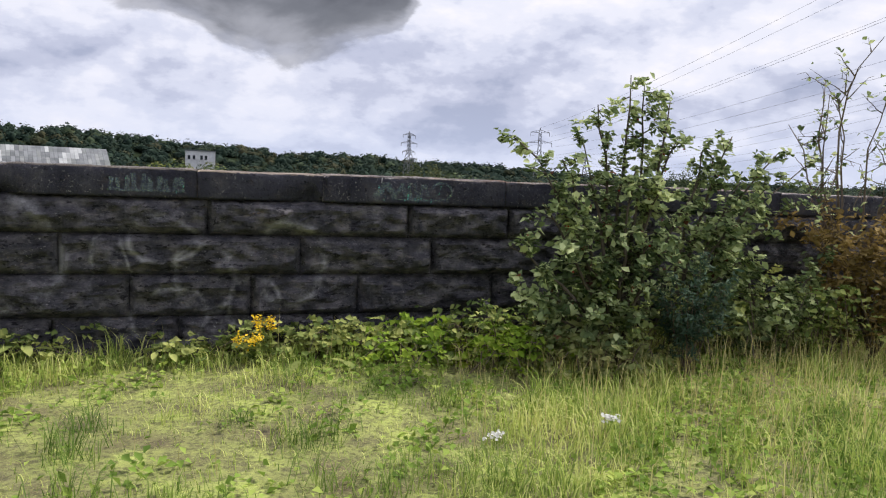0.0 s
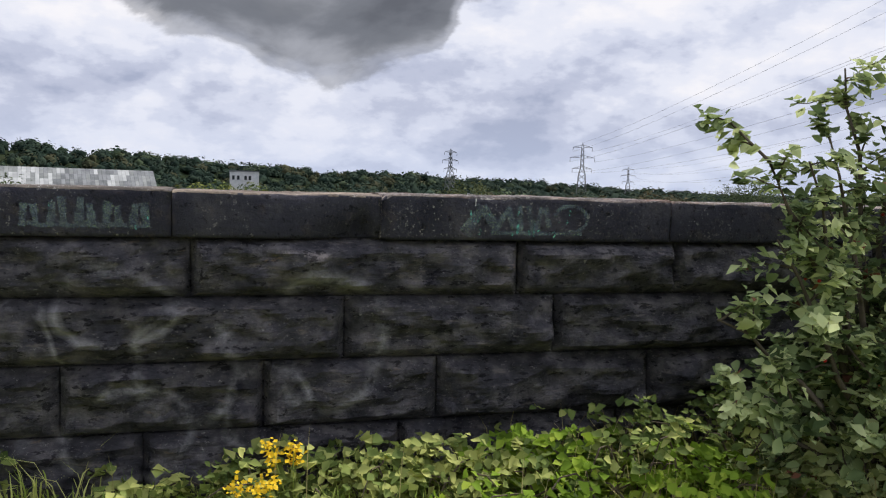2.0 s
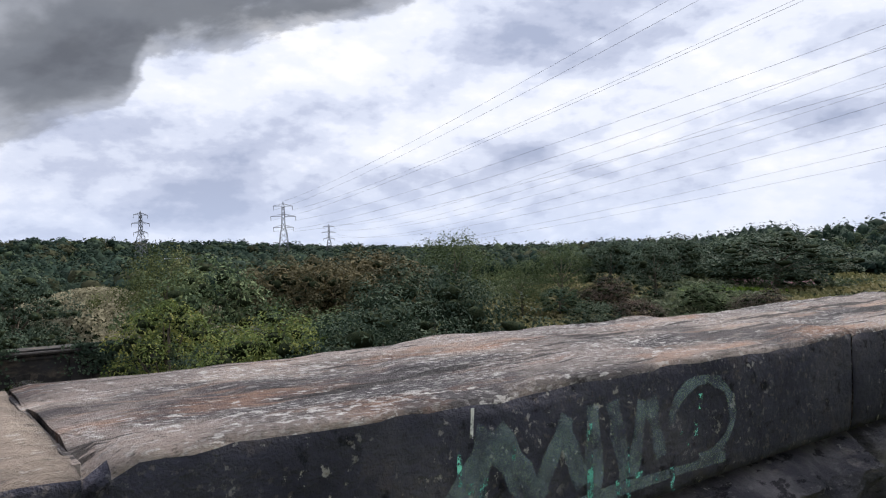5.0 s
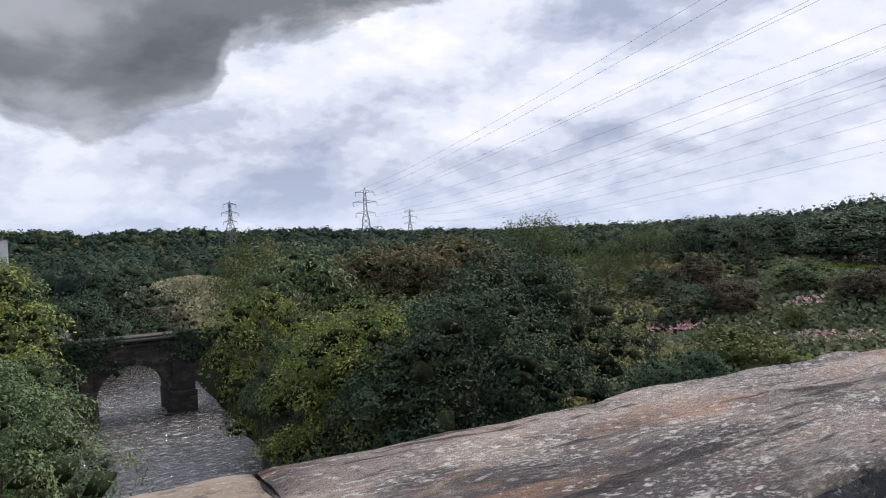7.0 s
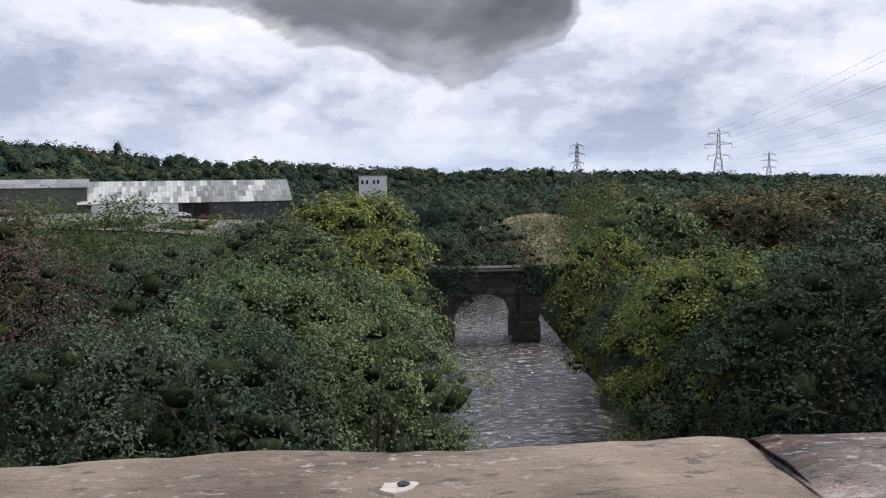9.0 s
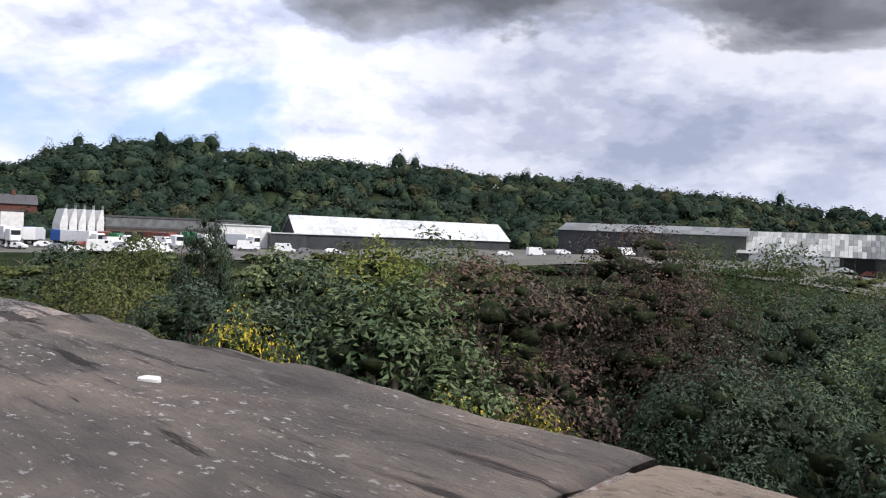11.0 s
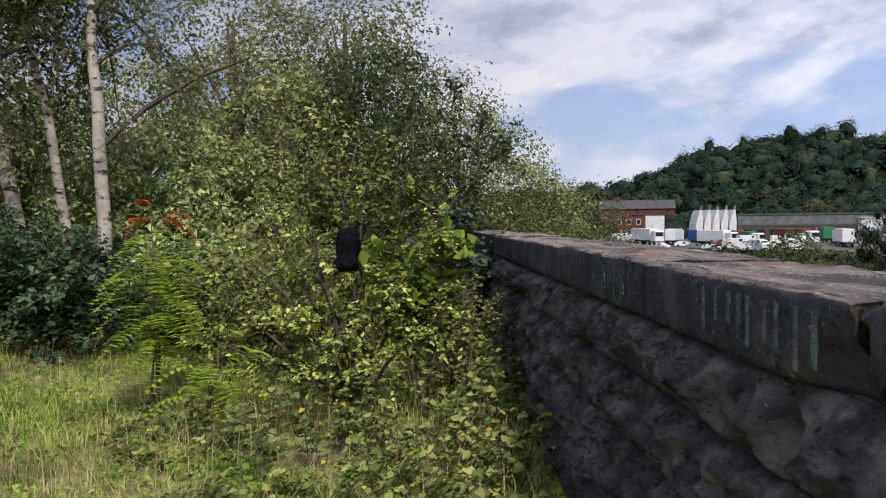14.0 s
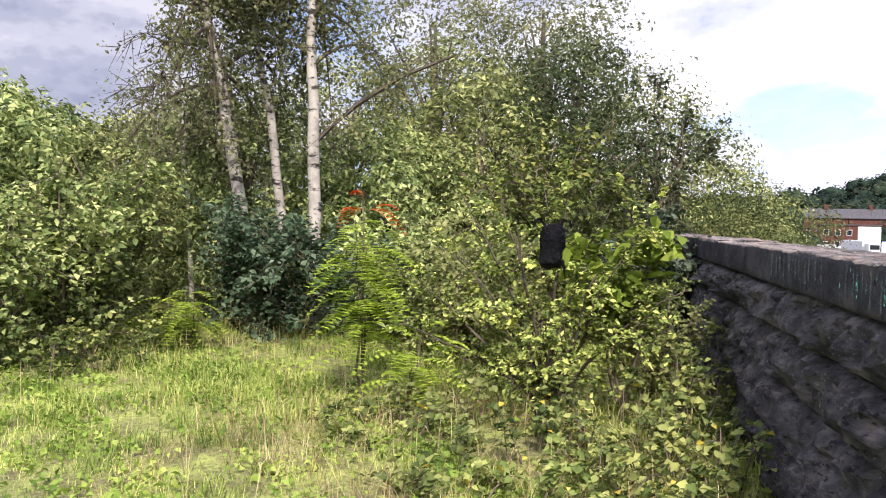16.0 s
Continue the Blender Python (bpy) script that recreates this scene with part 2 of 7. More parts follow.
M["bramble"] = leaf_mat("bramble_leaf", (0.083, 0.126, 0.036), (0.193, 0.252, 0.069), (0.468, 0.491, 0.158), scale=1.2, spread=0.45)
M["hawthorn"] = leaf_mat("hawthorn_leaf", (0.130, 0.170, 0.055), (0.270, 0.310, 0.110), (0.500, 0.500, 0.220), scale=1.5, translucent=0.5)
M["brownleaf"] = leaf_mat("brown_leaf", (0.105, 0.080, 0.028), (0.225, 0.160, 0.056), (0.405, 0.290, 0.105), scale=1.5)
M["grass"] = leaf_mat("grass_blade", (0.140, 0.225, 0.040), (0.350, 0.440, 0.090), (0.680, 0.690, 0.250), scale=1.6, translucent=0.35, lo=0.32, spread=0.34)
M["drygrass"] = leaf_mat("dry_grass", (0.330, 0.286, 0.110), (0.506, 0.440, 0.187), (0.704, 0.616, 0.308), scale=0.9, translucent=0.3)
for k, q in (("farwood", ((0.015, 0.027, 0.019), (0.026, 0.042, 0.029), (0.042, 0.060, 0.039))), ("farwood_dark", ((0.010, 0.020, 0.015), (0.019, 0.035, 0.025), (0.038, 0.060, 0.040))),
             ("farwood_light", ((0.028, 0.046, 0.027), (0.048, 0.068, 0.037), (0.074, 0.092, 0.048))), ("farwood_olive", ((0.030, 0.037, 0.021), (0.050, 0.054, 0.029), (0.076, 0.074, 0.041)))):
    M[k] = leaf_mat("distant_" + k, *q, scale=0.13, spread=0.15, lo=0.34, rough=0.9, translucent=0.1)
M["bark"] = material("bark", [(0.3, (0.045, 0.036, 0.026)), (0.7, (0.14, 0.115, 0.085))], scale=9, rough=0.95, bump=0.6, bump_scale=30, bump_dist=0.02)
M["twig"] = material("twig", [(0.3, (0.07, 0.05, 0.035)), (0.7, (0.20, 0.16, 0.12))], scale=12, rough=0.9, bump=0.3)
M["birch"] = material("birch_bark", [(0.25, (0.22, 0.20, 0.17)), (0.6, (0.50, 0.46, 0.40))], scale=5, rough=0.8, bump=0.3, bump_scale=18,
                      spots=[((0.035, 0.03, 0.026), 4.0, 0.53, 0.60, 1.0, (1, 1, 2.6))])
M["stone"] = material("sooty_sandstone", [(0.28, (0.026, 0.026, 0.034)), (0.5, (0.098, 0.094, 0.106)), (0.74, (0.262, 0.240, 0.242))], scale=7.0, rough=0.85, bump=1.0,
                      bump_scale=9, bump_dist=0.05, coords="World", stretch=(0.95, 1, 1.1), spec=0.12, relief=(22, 0.028, (0.8, 1, 2.2)),
                      spots=[((0.36, 0.31, 0.28), 9.0, 0.60, 0.72, 0.6, (0.6, 1, 2.2)), ((0.030, 0.031, 0.042), 1.1, 0.52, 0.70, 0.6, (1, 1, 1.2)), ((0.46, 0.44, 0.42), 34, 0.63, 0.67, 0.75, (1, 1, 1), 3.0), ((0.010, 0.010, 0.014), 16, 0.575, 0.615, 0.75, (0.7, 1, 1.5)), ((0.30, 0.28, 0.28), 46, 0.585, 0.63, 0.5, (0.7, 1, 1.4), 5.0), ((0.30, 0.22, 0.15), 13, 0.64, 0.70, 0.6, (0.6, 1, 1.6), 2.0), ((0.33, 0.31, 0.30), 2.4, 0.64, 0.78, 0.5, (1, 1, 0.5))])


def chalk_rings(m, rings):
    """Faded pale spray-paint loops on the stones: centre x, z, half-axes."""
    nt = m.node_tree
    N, L = nt.nodes.new, nt.links.new
    b = nt.nodes["Principled BSDF"]
    colour = b.inputs["Base Color"].links[0].from_socket
    g = N("ShaderNodeNewGeometry")
    sep = N("ShaderNodeSeparateXYZ")
    warp = N("ShaderNodeTexNoise")
    warp.inputs["Scale"].default_value, warp.inputs["Detail"].default_value = 2.2, 3.0
    L(g.outputs["Position"], warp.inputs["Vector"])
    va = N("ShaderNodeVectorMath")
    va.operation = "MULTIPLY_ADD"
    L(warp.outputs["Color"], va.inputs[0])
    va.inputs[1].default_value = (0.24, 0.24, 0.24)
    L(g.outputs["Position"], va.inputs[2])
    vb = N("ShaderNodeVectorMath")
    vb.operation = "SUBTRACT"
    L(va.outputs[0], vb.inputs[0])
    vb.inputs[1].default_value = (0.12, 0.12, 0.12)
    L(vb.outputs[0], sep.inputs[0])

    def op(kind, p, q=None):
        n = N("ShaderNodeMath")
        n.operation = kind
        for i, v in enumerate((p, q)):
            if isinstance(v, (int, float)):
                n.inputs[i].default_value = v
            elif v is not None:
                L(v, n.inputs[i])
        return n.outputs[0]
    total = None
    for cx, cz, rx, rz in rings:
        u = op("DIVIDE", op("SUBTRACT", sep.outputs[0], cx), rx)
        w = op("DIVIDE", op("SUBTRACT", sep.outputs[2], cz), rz)
        r = op("SQRT", op("ADD", op("MULTIPLY", u, u), op("MULTIPLY", w, w)))
        band = op("SUBTRACT", 1.0, op("DIVIDE", op("ABSOLUTE", op("SUBTRACT", r, 1.0)), 0.16))
        band = op("MAXIMUM", band, 0.0)
        total = band if total is None else op("MAXIMUM", total, band)
    n = N("ShaderNodeTexNoise")
    n.inputs["Scale"].default_value, n.inputs["Detail"].default_value, n.inputs["Roughness"].default_value = 3.0, 9.0, 0.68
    L(g.outputs["Position"], n.inputs["Vector"])
    wear = N("ShaderNodeMapRange")
    wear.inputs[1].default_value, wear.inputs[2].default_value, wear.inputs[4].default_value = 0.46, 0.60, 0.85
    L(n.outputs[0], wear.inputs[0])
    mx = N("ShaderNodeMix")
    mx.data_type = "RGBA"
    L(op("MULTIPLY", total, wear.outputs[0]), mx.inputs[0])
    L(colour, mx.inputs[6])
    mx.inputs[7].default_value = (0.44, 0.43, 0.44, 1)
    L(mx.outputs[2], b.inputs["Base Color"])


chalk_rings(M["stone"], [(-0.22, 0.88, 0.47, 0.46), (0.58, 0.72, 0.14, 0.34), (1.08, 0.34, 0.30, 0.22), (2.05, 0.82, 0.29, 0.35), (1.01, 1.01, 0.28, 0.19), (1.34, 0.69, 0.27, 0.31), (1.77, 0.46, 0.22, 0.24)])
FLECKS = [((0.50, 0.48, 0.46), 95, 0.53, 0.58, 0.70, (1, 1, 1), 3.5), ((0.56, 0.54, 0.51), 48, 0.575, 0.61, 0.8, (1, 1, 1), 2.4), ((0.52, 0.50, 0.47), 17, 0.61, 0.67, 0.7, (1, 1, 1), 2.0)]
CRACKS = [((0.024, 0.021, 0.022), 7, 0.58, 0.64, 0.85, (0.35, 2.4, 1)), ((0.018, 0.016, 0.016), 5, 0.585, 0.615, 0.85, (0.5, 2.0, 1))]
M["coping"] = material("weathered_coping", [(0.25, (0.125, 0.108, 0.105)), (0.5, (0.240, 0.200, 0.180)), (0.75, (0.410, 0.325, 0.270))], scale=4.0, rough=0.9, bump=1.0,
                       bump_scale=45, bump_dist=0.012, coords="World", stretch=(0.7, 1.4, 1.3), spec=0.25, relief=(9, 0.02, (0.5, 2.2, 1)),
                       spots=[((0.045, 0.042, 0.047), 2.3, 0.46, 0.56, 0.88, (1, 1, 1)), ((0.36, 0.20, 0.125), 3.0, 0.53, 0.66, 0.62, (0.8, 1.6, 1)), ((0.028, 0.025, 0.027), 90, 0.55, 0.64, 0.6, (1, 1, 1))] + FLECKS + CRACKS)
M["coping_tan"] = material("tan_coping", [(0.25, (0.130, 0.105, 0.086)), (0.5, (0.262, 0.212, 0.170)), (0.75, (0.400, 0.330, 0.262))], scale=4.5, rough=0.9, bump=1.0,
                           bump_scale=50, bump_dist=0.010, coords="World", stretch=(0.7, 1.4, 1.3), spec=0.2, relief=(11, 0.012, (0.6, 2.0, 1)),
                           spots=[((0.10, 0.082, 0.070), 3.2, 0.52, 0.64, 0.7, (1, 1, 1)), ((0.05, 0.042, 0.038), 40, 0.57, 0.65, 0.6, (1, 1, 1)), ((0.55, 0.52, 0.47), 20, 0.62, 0.68, 0.6, (1, 1, 1), 2.0), ((0.50, 0.47, 0.43), 55, 0.59, 0.63, 0.7, (1, 1, 1), 2.6)])
M["coping_dark"] = material("dark_lichened_coping", [(0.25, (0.064, 0.059, 0.058)), (0.5, (0.138, 0.121, 0.109)), (0.75, (0.258, 0.214, 0.177))], scale=5.0, rough=0.9, bump=1.0,
                            bump_scale=45, bump_dist=0.012, coords="World", stretch=(0.7, 1.4, 1.3), spec=0.2, relief=(10, 0.016, (0.5, 2.0, 1)),
                            spots=[((0.22, 0.17, 0.135), 2.6, 0.56, 0.68, 0.6, (0.8, 1.6, 1)), ((0.42, 0.40, 0.385), 12, 0.60, 0.66, 0.75, (0.6, 1, 1), 2.2), ((0.55, 0.54, 0.52), 60, 0.60, 0.64, 0.8, (1, 1, 1), 3.0)] + CRACKS)
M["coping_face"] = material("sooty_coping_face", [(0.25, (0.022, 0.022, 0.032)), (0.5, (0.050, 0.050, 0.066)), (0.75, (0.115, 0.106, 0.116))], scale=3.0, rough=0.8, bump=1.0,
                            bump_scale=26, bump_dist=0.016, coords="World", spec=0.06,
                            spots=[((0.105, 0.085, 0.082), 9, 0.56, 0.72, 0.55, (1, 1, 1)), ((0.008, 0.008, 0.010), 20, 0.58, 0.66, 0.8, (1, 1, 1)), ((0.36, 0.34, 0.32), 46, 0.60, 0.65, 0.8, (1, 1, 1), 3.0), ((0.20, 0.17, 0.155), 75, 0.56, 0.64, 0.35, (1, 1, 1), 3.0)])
M["drill_dust"] = material("pale_mortar", [(0.3, (0.30, 0.27, 0.24)), (0.7, (0.48, 0.44, 0.39))], scale=30, rough=0.9, bump=0.5, bump_scale=90, coords="World")
M["soil"] = material("deck_soil", [(0.30, (0.140, 0.105, 0.064)), (0.46, (0.215, 0.220, 0.080)), (0.66, (0.400, 0.460, 0.115))], scale=2.2, rough=0.95, bump=0.8, bump_scale=16,
                     bump_dist=0.04, coords="World", spots=[((0.16, 0.13, 0.085), 2.4, 0.58, 0.70, 0.7, (1, 1, 1)), ((0.065, 0.060, 0.030), 26, 0.48, 0.60, 0.65, (1, 1, 1)), ((0.38, 0.40, 0.11), 48, 0.54, 0.64, 0.6, (1, 1, 1)), ((0.10, 0.085, 0.05), 7, 0.56, 0.64, 0.6, (1, 1, 1))])
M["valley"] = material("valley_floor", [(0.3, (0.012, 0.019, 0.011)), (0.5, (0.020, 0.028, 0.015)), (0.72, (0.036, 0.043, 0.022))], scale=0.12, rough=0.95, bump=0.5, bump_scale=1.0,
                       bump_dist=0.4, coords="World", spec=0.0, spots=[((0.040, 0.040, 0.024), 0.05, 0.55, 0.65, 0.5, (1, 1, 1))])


# ---- mesh helpers ----
def mesh_ob(name, verts, faces, mat, parent=None, label="", smooth=False):
    """One mesh object from arrays: faces all of one size, or a list."""
    me = bpy.data.meshes.new(name)
    if isinstance(faces, np.ndarray):
        verts = np.asarray(verts, np.float32)
        n, k = faces.shape
        me.vertices.add(len(verts))
        me.vertices.foreach_set("co", verts.ravel())
        me.loops.add(n * k)
        me.loops.foreach_set("vertex_index", faces.astype(np.int32).ravel())
        me.polygons.add(n)
        me.polygons.foreach_set("loop_start", np.arange(0, n * k, k, dtype=np.int32))
        me.update(calc_edges=True)
    else:
        me.from_pydata(verts, [], faces)
    if smooth:
        me.polygons.foreach_set("use_smooth", np.ones(len(me.polygons), bool))
    me.materials.append(mat)
    ob = new(name, me)
    if parent:
        ob.parent = parent
    if label:
        ob["label"] = label
    return ob


def part(name, bm, mat, parent=None, label="", smooth=False):
    me = bpy.data.meshes.new(name)
    bm.to_mesh(me)
    bm.free()
    if smooth:
        me.polygons.foreach_set("use_smooth", np.ones(len(me.polygons), bool))
    me.materials.append(mat)
    ob = new(name, me)
    if parent:
        ob.parent = parent
    if label:
        ob["label"] = label
    return ob


def thing(name, label, category, at=(0, 0, 0), turn=0.0, group="", kind=""):
    e = new(name)
    e.matrix_basis = pose(*at, 0, 0, turn)
    e.empty_display_size = 0.2
    return tagged(e, label, category, group, kind)


def add_box(bm, lo, hi, bevel=0.0):
    c = [(a + b) / 2 for a, b in zip(lo, hi)]
    s = [b - a for a, b in zip(lo, hi)]
    r = bmesh.ops.create_cube(bm, size=1.0, matrix=Matrix.Translation(c) @ Matrix.Diagonal((*s, 1)))
    if bevel:
        es = list({e for v in r["verts"] for e in v.link_edges})
        bmesh.ops.bevel(bm, geom=es, offset=bevel, segments=1, affect="EDGES")
    return bm


def box(lo, hi, bevel=0.0):
    return add_box(bmesh.new(), lo, hi, bevel)


class Geo:
    """Gathers vertices and faces of one mesh."""

    def __init__(self):
        self.v, self.f, self.n = [], [], 0

    def add(self, v, f):
        v = np.asarray(v, float)
        self.v.append(v)
        self.f += [tuple(int(i) + self.n for i in q) for q in f]
        self.n += len(v)

    def tube(self, pts, radii, sides=5):
        pts = [Vector(p) for p in pts]
        rows = []
        for i, p in enumerate(pts):
            d = (pts[min(i + 1, len(pts) - 1)] - pts[max(i - 1, 0)])
            d = d.normalized() if d.length > 1e-6 else Vector((0, 0, 1))
            a = d.orthogonal().normalized()
            b = d.cross(a)
            for k in range(sides):
                t = 2 * math.pi * k / sides
                rows.append(p + (a * math.cos(t) + b * math.sin(t)) * radii[i])
        f = []
        for i in range(len(pts) - 1):
            for k in range(sides):
                a, b = i * sides + k, i * sides + (k + 1) % sides
                f.append((a, b, b + sides, a + sides))
        f.append(tuple(range((len(pts) - 1) * sides, len(pts) * sides)))
        self.add([tuple(r) for r in rows], f)

    def object(self, name, mat, parent=None, label="", smooth=False):
        v = np.concatenate(self.v) if self.v else np.zeros((0, 3))
        return mesh_ob(name, [tuple(p) for p in v], self.f, mat, parent, label, smooth)


def leaves(points, normals, size, rng, length=1.6, jitter=0.6, cup=0.25, fine=False, simple=False):
    """Folded leaf blades, two triangles each (one where simple), at the points, roughly square to the normals."""
    n = len(points)
    nn = normals + rng.normal(0, jitter, (n, 3))
    nn /= np.linalg.norm(nn, axis=1)[:, None] + 1e-9
    ax = rng.normal(0, 1, (n, 3))
    ax -= (ax * nn).sum(1)[:, None] * nn
    ax /= np.linalg.norm(ax, axis=1)[:, None] + 1e-9
    bx = np.cross(nn, ax)
    s = size * rng.uniform(0.6, 1.35, (n, 1))
    tip, root = points + ax * s * length / 2 - nn * s * cup, points - ax * s * length / 2 - nn * s * cup * 0.5
    l, r = points + bx * s / 2 + nn * s * cup * 0.4, points - bx * s / 2 + nn * s * cup * 0.4
    if simple:
        v = np.stack([root + bx * s * 0.3, tip, r], 1).reshape(-1, 3)
        return v, np.arange(n)[:, None] * 3 + np.array([[0, 1, 2]])
    if fine:
        mid = root + (tip - root) * 0.66
        l2, r2 = mid + bx * s * 0.38 + nn * s * cup * 0.3, mid - bx * s * 0.38 + nn * s * cup * 0.3
        back = (tip - root) * 0.14
        v = np.stack([root, l - back, l2, tip, r2, r - back], 1).reshape(-1, 3)
        k = np.arange(n)[:, None] * 6
        return v, np.concatenate([k + np.array([[0, b + 1, b]]) for b in (1, 2, 3, 4)], 0)
    v = np.stack([root, l, tip, r], 1).reshape(-1, 3)
    k = np.arange(n)[:, None] * 4
    f = np.concatenate([k + np.array([[0, 2, 1]]), k + np.array([[0, 3, 2]])], 0)
    return v, f


# ---- ground ----
WATER_Z = -13.8


def river_x(y):
    """The river's middle line: straight to the far bridge, then bending away to the left."""
    return 6.8 + 0.074 * y - 0.0016 * np.maximum(y - 95, 0) ** 2


# skyline of the hills: degrees to the left of +y, tree-top elevation in degrees, distance
SKYLINE = [(-180, 1.0, 400), (-75, 1.8, 330), (-61, 1.1, 340), (-55, 0.5, 420), (-45, 0.2, 700), (-34, 0.05, 1500), (-23, 0.7, 1200), (-11, 1.3, 900), (0, 1.6, 800), (8, 2.3, 700), (16.6, 2.8, 560),
           (25, 3.6, 470), (33, 4.45, 430), (41, 4.5, 420), (45, 4.95, 420), (50, 4.8, 400), (55, 5.3, 400), (62, 5.6, 400), (66, 5.3, 400), (69, 4.9, 400), (72.2, 3.4, 410), (74.5, 2.7, 420), (80, 2.1, 430), (90, 2.0, 430), (180, 1.5, 430)]


def land(x, y):
    """Height of the one ground sheet (arrays)."""
    x, y = np.asarray(x, float), np.asarray(y, float)
    az = np.degrees(np.arctan2(-(x - 2.1), y + 1e-9))
    r = np.hypot(x - 2.1, y)
    sa = [s[0] for s in SKYLINE]
    crest = np.interp(az, sa, [s[1] for s in SKYLINE])
    far = np.interp(az, sa, [s[2] for s in SKYLINE])
    base = -9.6 + 0.9 * np.sin(x * 0.11 + 1.0) * np.cos(y * 0.07) + np.clip((-x - 25) / 40, 0, 1) * 4.2 + np.clip((y - 110) / 120, 0, 1) * 2.6
    base = base + np.clip((x - 25) / 60, 0, 1) * 3.0
    base = base + 4.2 * np.exp(-((x - 30) / 13) ** 2 - ((y - 138) / 28) ** 2)
    top = r * np.tan(np.radians(crest)) - 4.8
    ramp = np.clip((r / far - 0.68) / 0.32, 0, 1)
    ramp = ramp * ramp * (3 - 2 * ramp)
    h = base * (1 - ramp) + np.maximum(np.minimum(top, far * np.tan(np.radians(crest)) - 4.8), -9) * ramp
    d = np.abs(x - river_x(y))
    cut = np.clip((d - 6.6) / 4.0, 0, 1)
    cut = cut * cut * (3 - 2 * cut)
    wet = np.where(y < 200, 1.0, 0.0)
    h = h * (1 - wet * (1 - cut)) - 15.2 * wet * (1 - cut)
    deck = 0.035 * np.sin(1.7 * x + 0.6) * np.sin(1.3 * y) + 0.03 * np.sin(0.61 * x - 0.9 * y)
    return np.where(y < 0.45, deck, h)


def ground_sheet():
    def axis(fine, step, far, grow):
        v = list(np.arange(-fine, fine + 1e-6, step))
        s, a = step, fine
        while a < far:
            s *= grow
            a += s
            v += [a, -a]
        return np.array(sorted(v))
    xs = axis(12, 0.5, 4300, 1.085) + 1.0
    ys = axis(9, 0.4, 4300, 1.08)
    ys = np.sort(np.concatenate([ys, [0.44, 0.52]]))
    X, Y = np.meshgrid(xs, ys)
    Z = land(X, Y)
    v = np.stack([X, Y, Z], -1).reshape(-1, 3)
    w = len(xs)
    i, j = np.meshgrid(np.arange(w - 1), np.arange(len(ys) - 1))
    a = (j * w + i).ravel()
    f = np.stack([a, a + 1, a + w + 1, a + w], 1)
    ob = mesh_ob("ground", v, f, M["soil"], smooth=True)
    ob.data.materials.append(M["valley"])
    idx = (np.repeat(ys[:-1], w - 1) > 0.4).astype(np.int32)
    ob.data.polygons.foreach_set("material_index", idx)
    tagged(ob, "grassy disused bridge deck and wooded river valley beyond it", "ground", kind="structure")


ground_sheet()


def river_water():
    m = bpy.data.materials.new("river_water")
    m.use_nodes = True
    nt = m.node_tree
    b = nt.nodes["Principled BSDF"]
    fn = nt.nodes.new("ShaderNodeTexNoise")
    fn.inputs["Scale"].default_value, fn.inputs["Detail"].default_value, fn.inputs["Roughness"].default_value = 2.2, 8.0, 0.72
    fr = nt.nodes.new("ShaderNodeValToRGB")
    # pale streaks: foam, with sky glints put into the base colour
    fr.color_ramp.elements[0].position, fr.color_ramp.elements[0].color = 0.52, (0.036, 0.028, 0.024, 1)
    fr.color_ramp.elements[1].position, fr.color_ramp.elements[1].color = 0.70, (0.50, 0.50, 0.505, 1)
    nt.links.new(fn.outputs[0], fr.inputs[0])
    nt.links.new(fr.outputs[0], b.inputs["Base Color"])
    b.inputs["Roughness"].default_value = 0.14
    b.inputs["IOR"].default_value = 2.1
    b.inputs["Specular IOR Level"].default_value = 0.9
    tc = nt.nodes.new("ShaderNodeTexCoord")
    mp = nt.nodes.new("ShaderNodeMapping")
    mp.inputs["Scale"].default_value = (0.55, 1.5, 1)
    n = nt.nodes.new("ShaderNodeTexNoise")
    n.inputs["Scale"].default_value, n.inputs["Detail"].default_value, n.inputs["Roughness"].default_value, n.inputs["Distortion"].default_value = 1.2, 6.0, 0.62, 0.6
    bp = nt.nodes.new("ShaderNodeBump")
    bp.inputs["Strength"].default_value, bp.inputs["Distance"].default_value = 0.8, 0.34
    nt.links.new(tc.outputs["Object"], mp.inputs[0])
    nt.links.new(mp.outputs[0], n.inputs["Vector"])
    nt.links.new(mp.outputs[0], fn.inputs["Vector"])
    nt.links.new(n.outputs[0], bp.inputs["Height"])
    nt.links.new(bp.outputs[0], b.inputs["Normal"])
    ys = np.linspace(1.2, 190, 90)
    v, f = [], []
    rng = np.random.default_rng(5)
    for k, y in enumerate(ys):
        for s in np.linspace(-9.5, 9.5, 12):
            v.append((float(river_x(y) + s), float(y), WATER_Z + 0.05 * rng.normal() * (abs(s) < 9)))
    for k in range(len(ys) - 1):
        for i in range(11):
            a = k * 12 + i
            f.append((a, a + 1, a + 13, a + 12))
    ob = mesh_ob("water", v, f, m, smooth=True)
    tagged(ob, "dark brown rippled river flowing under the bridges", "river", kind="structure")


river_water()


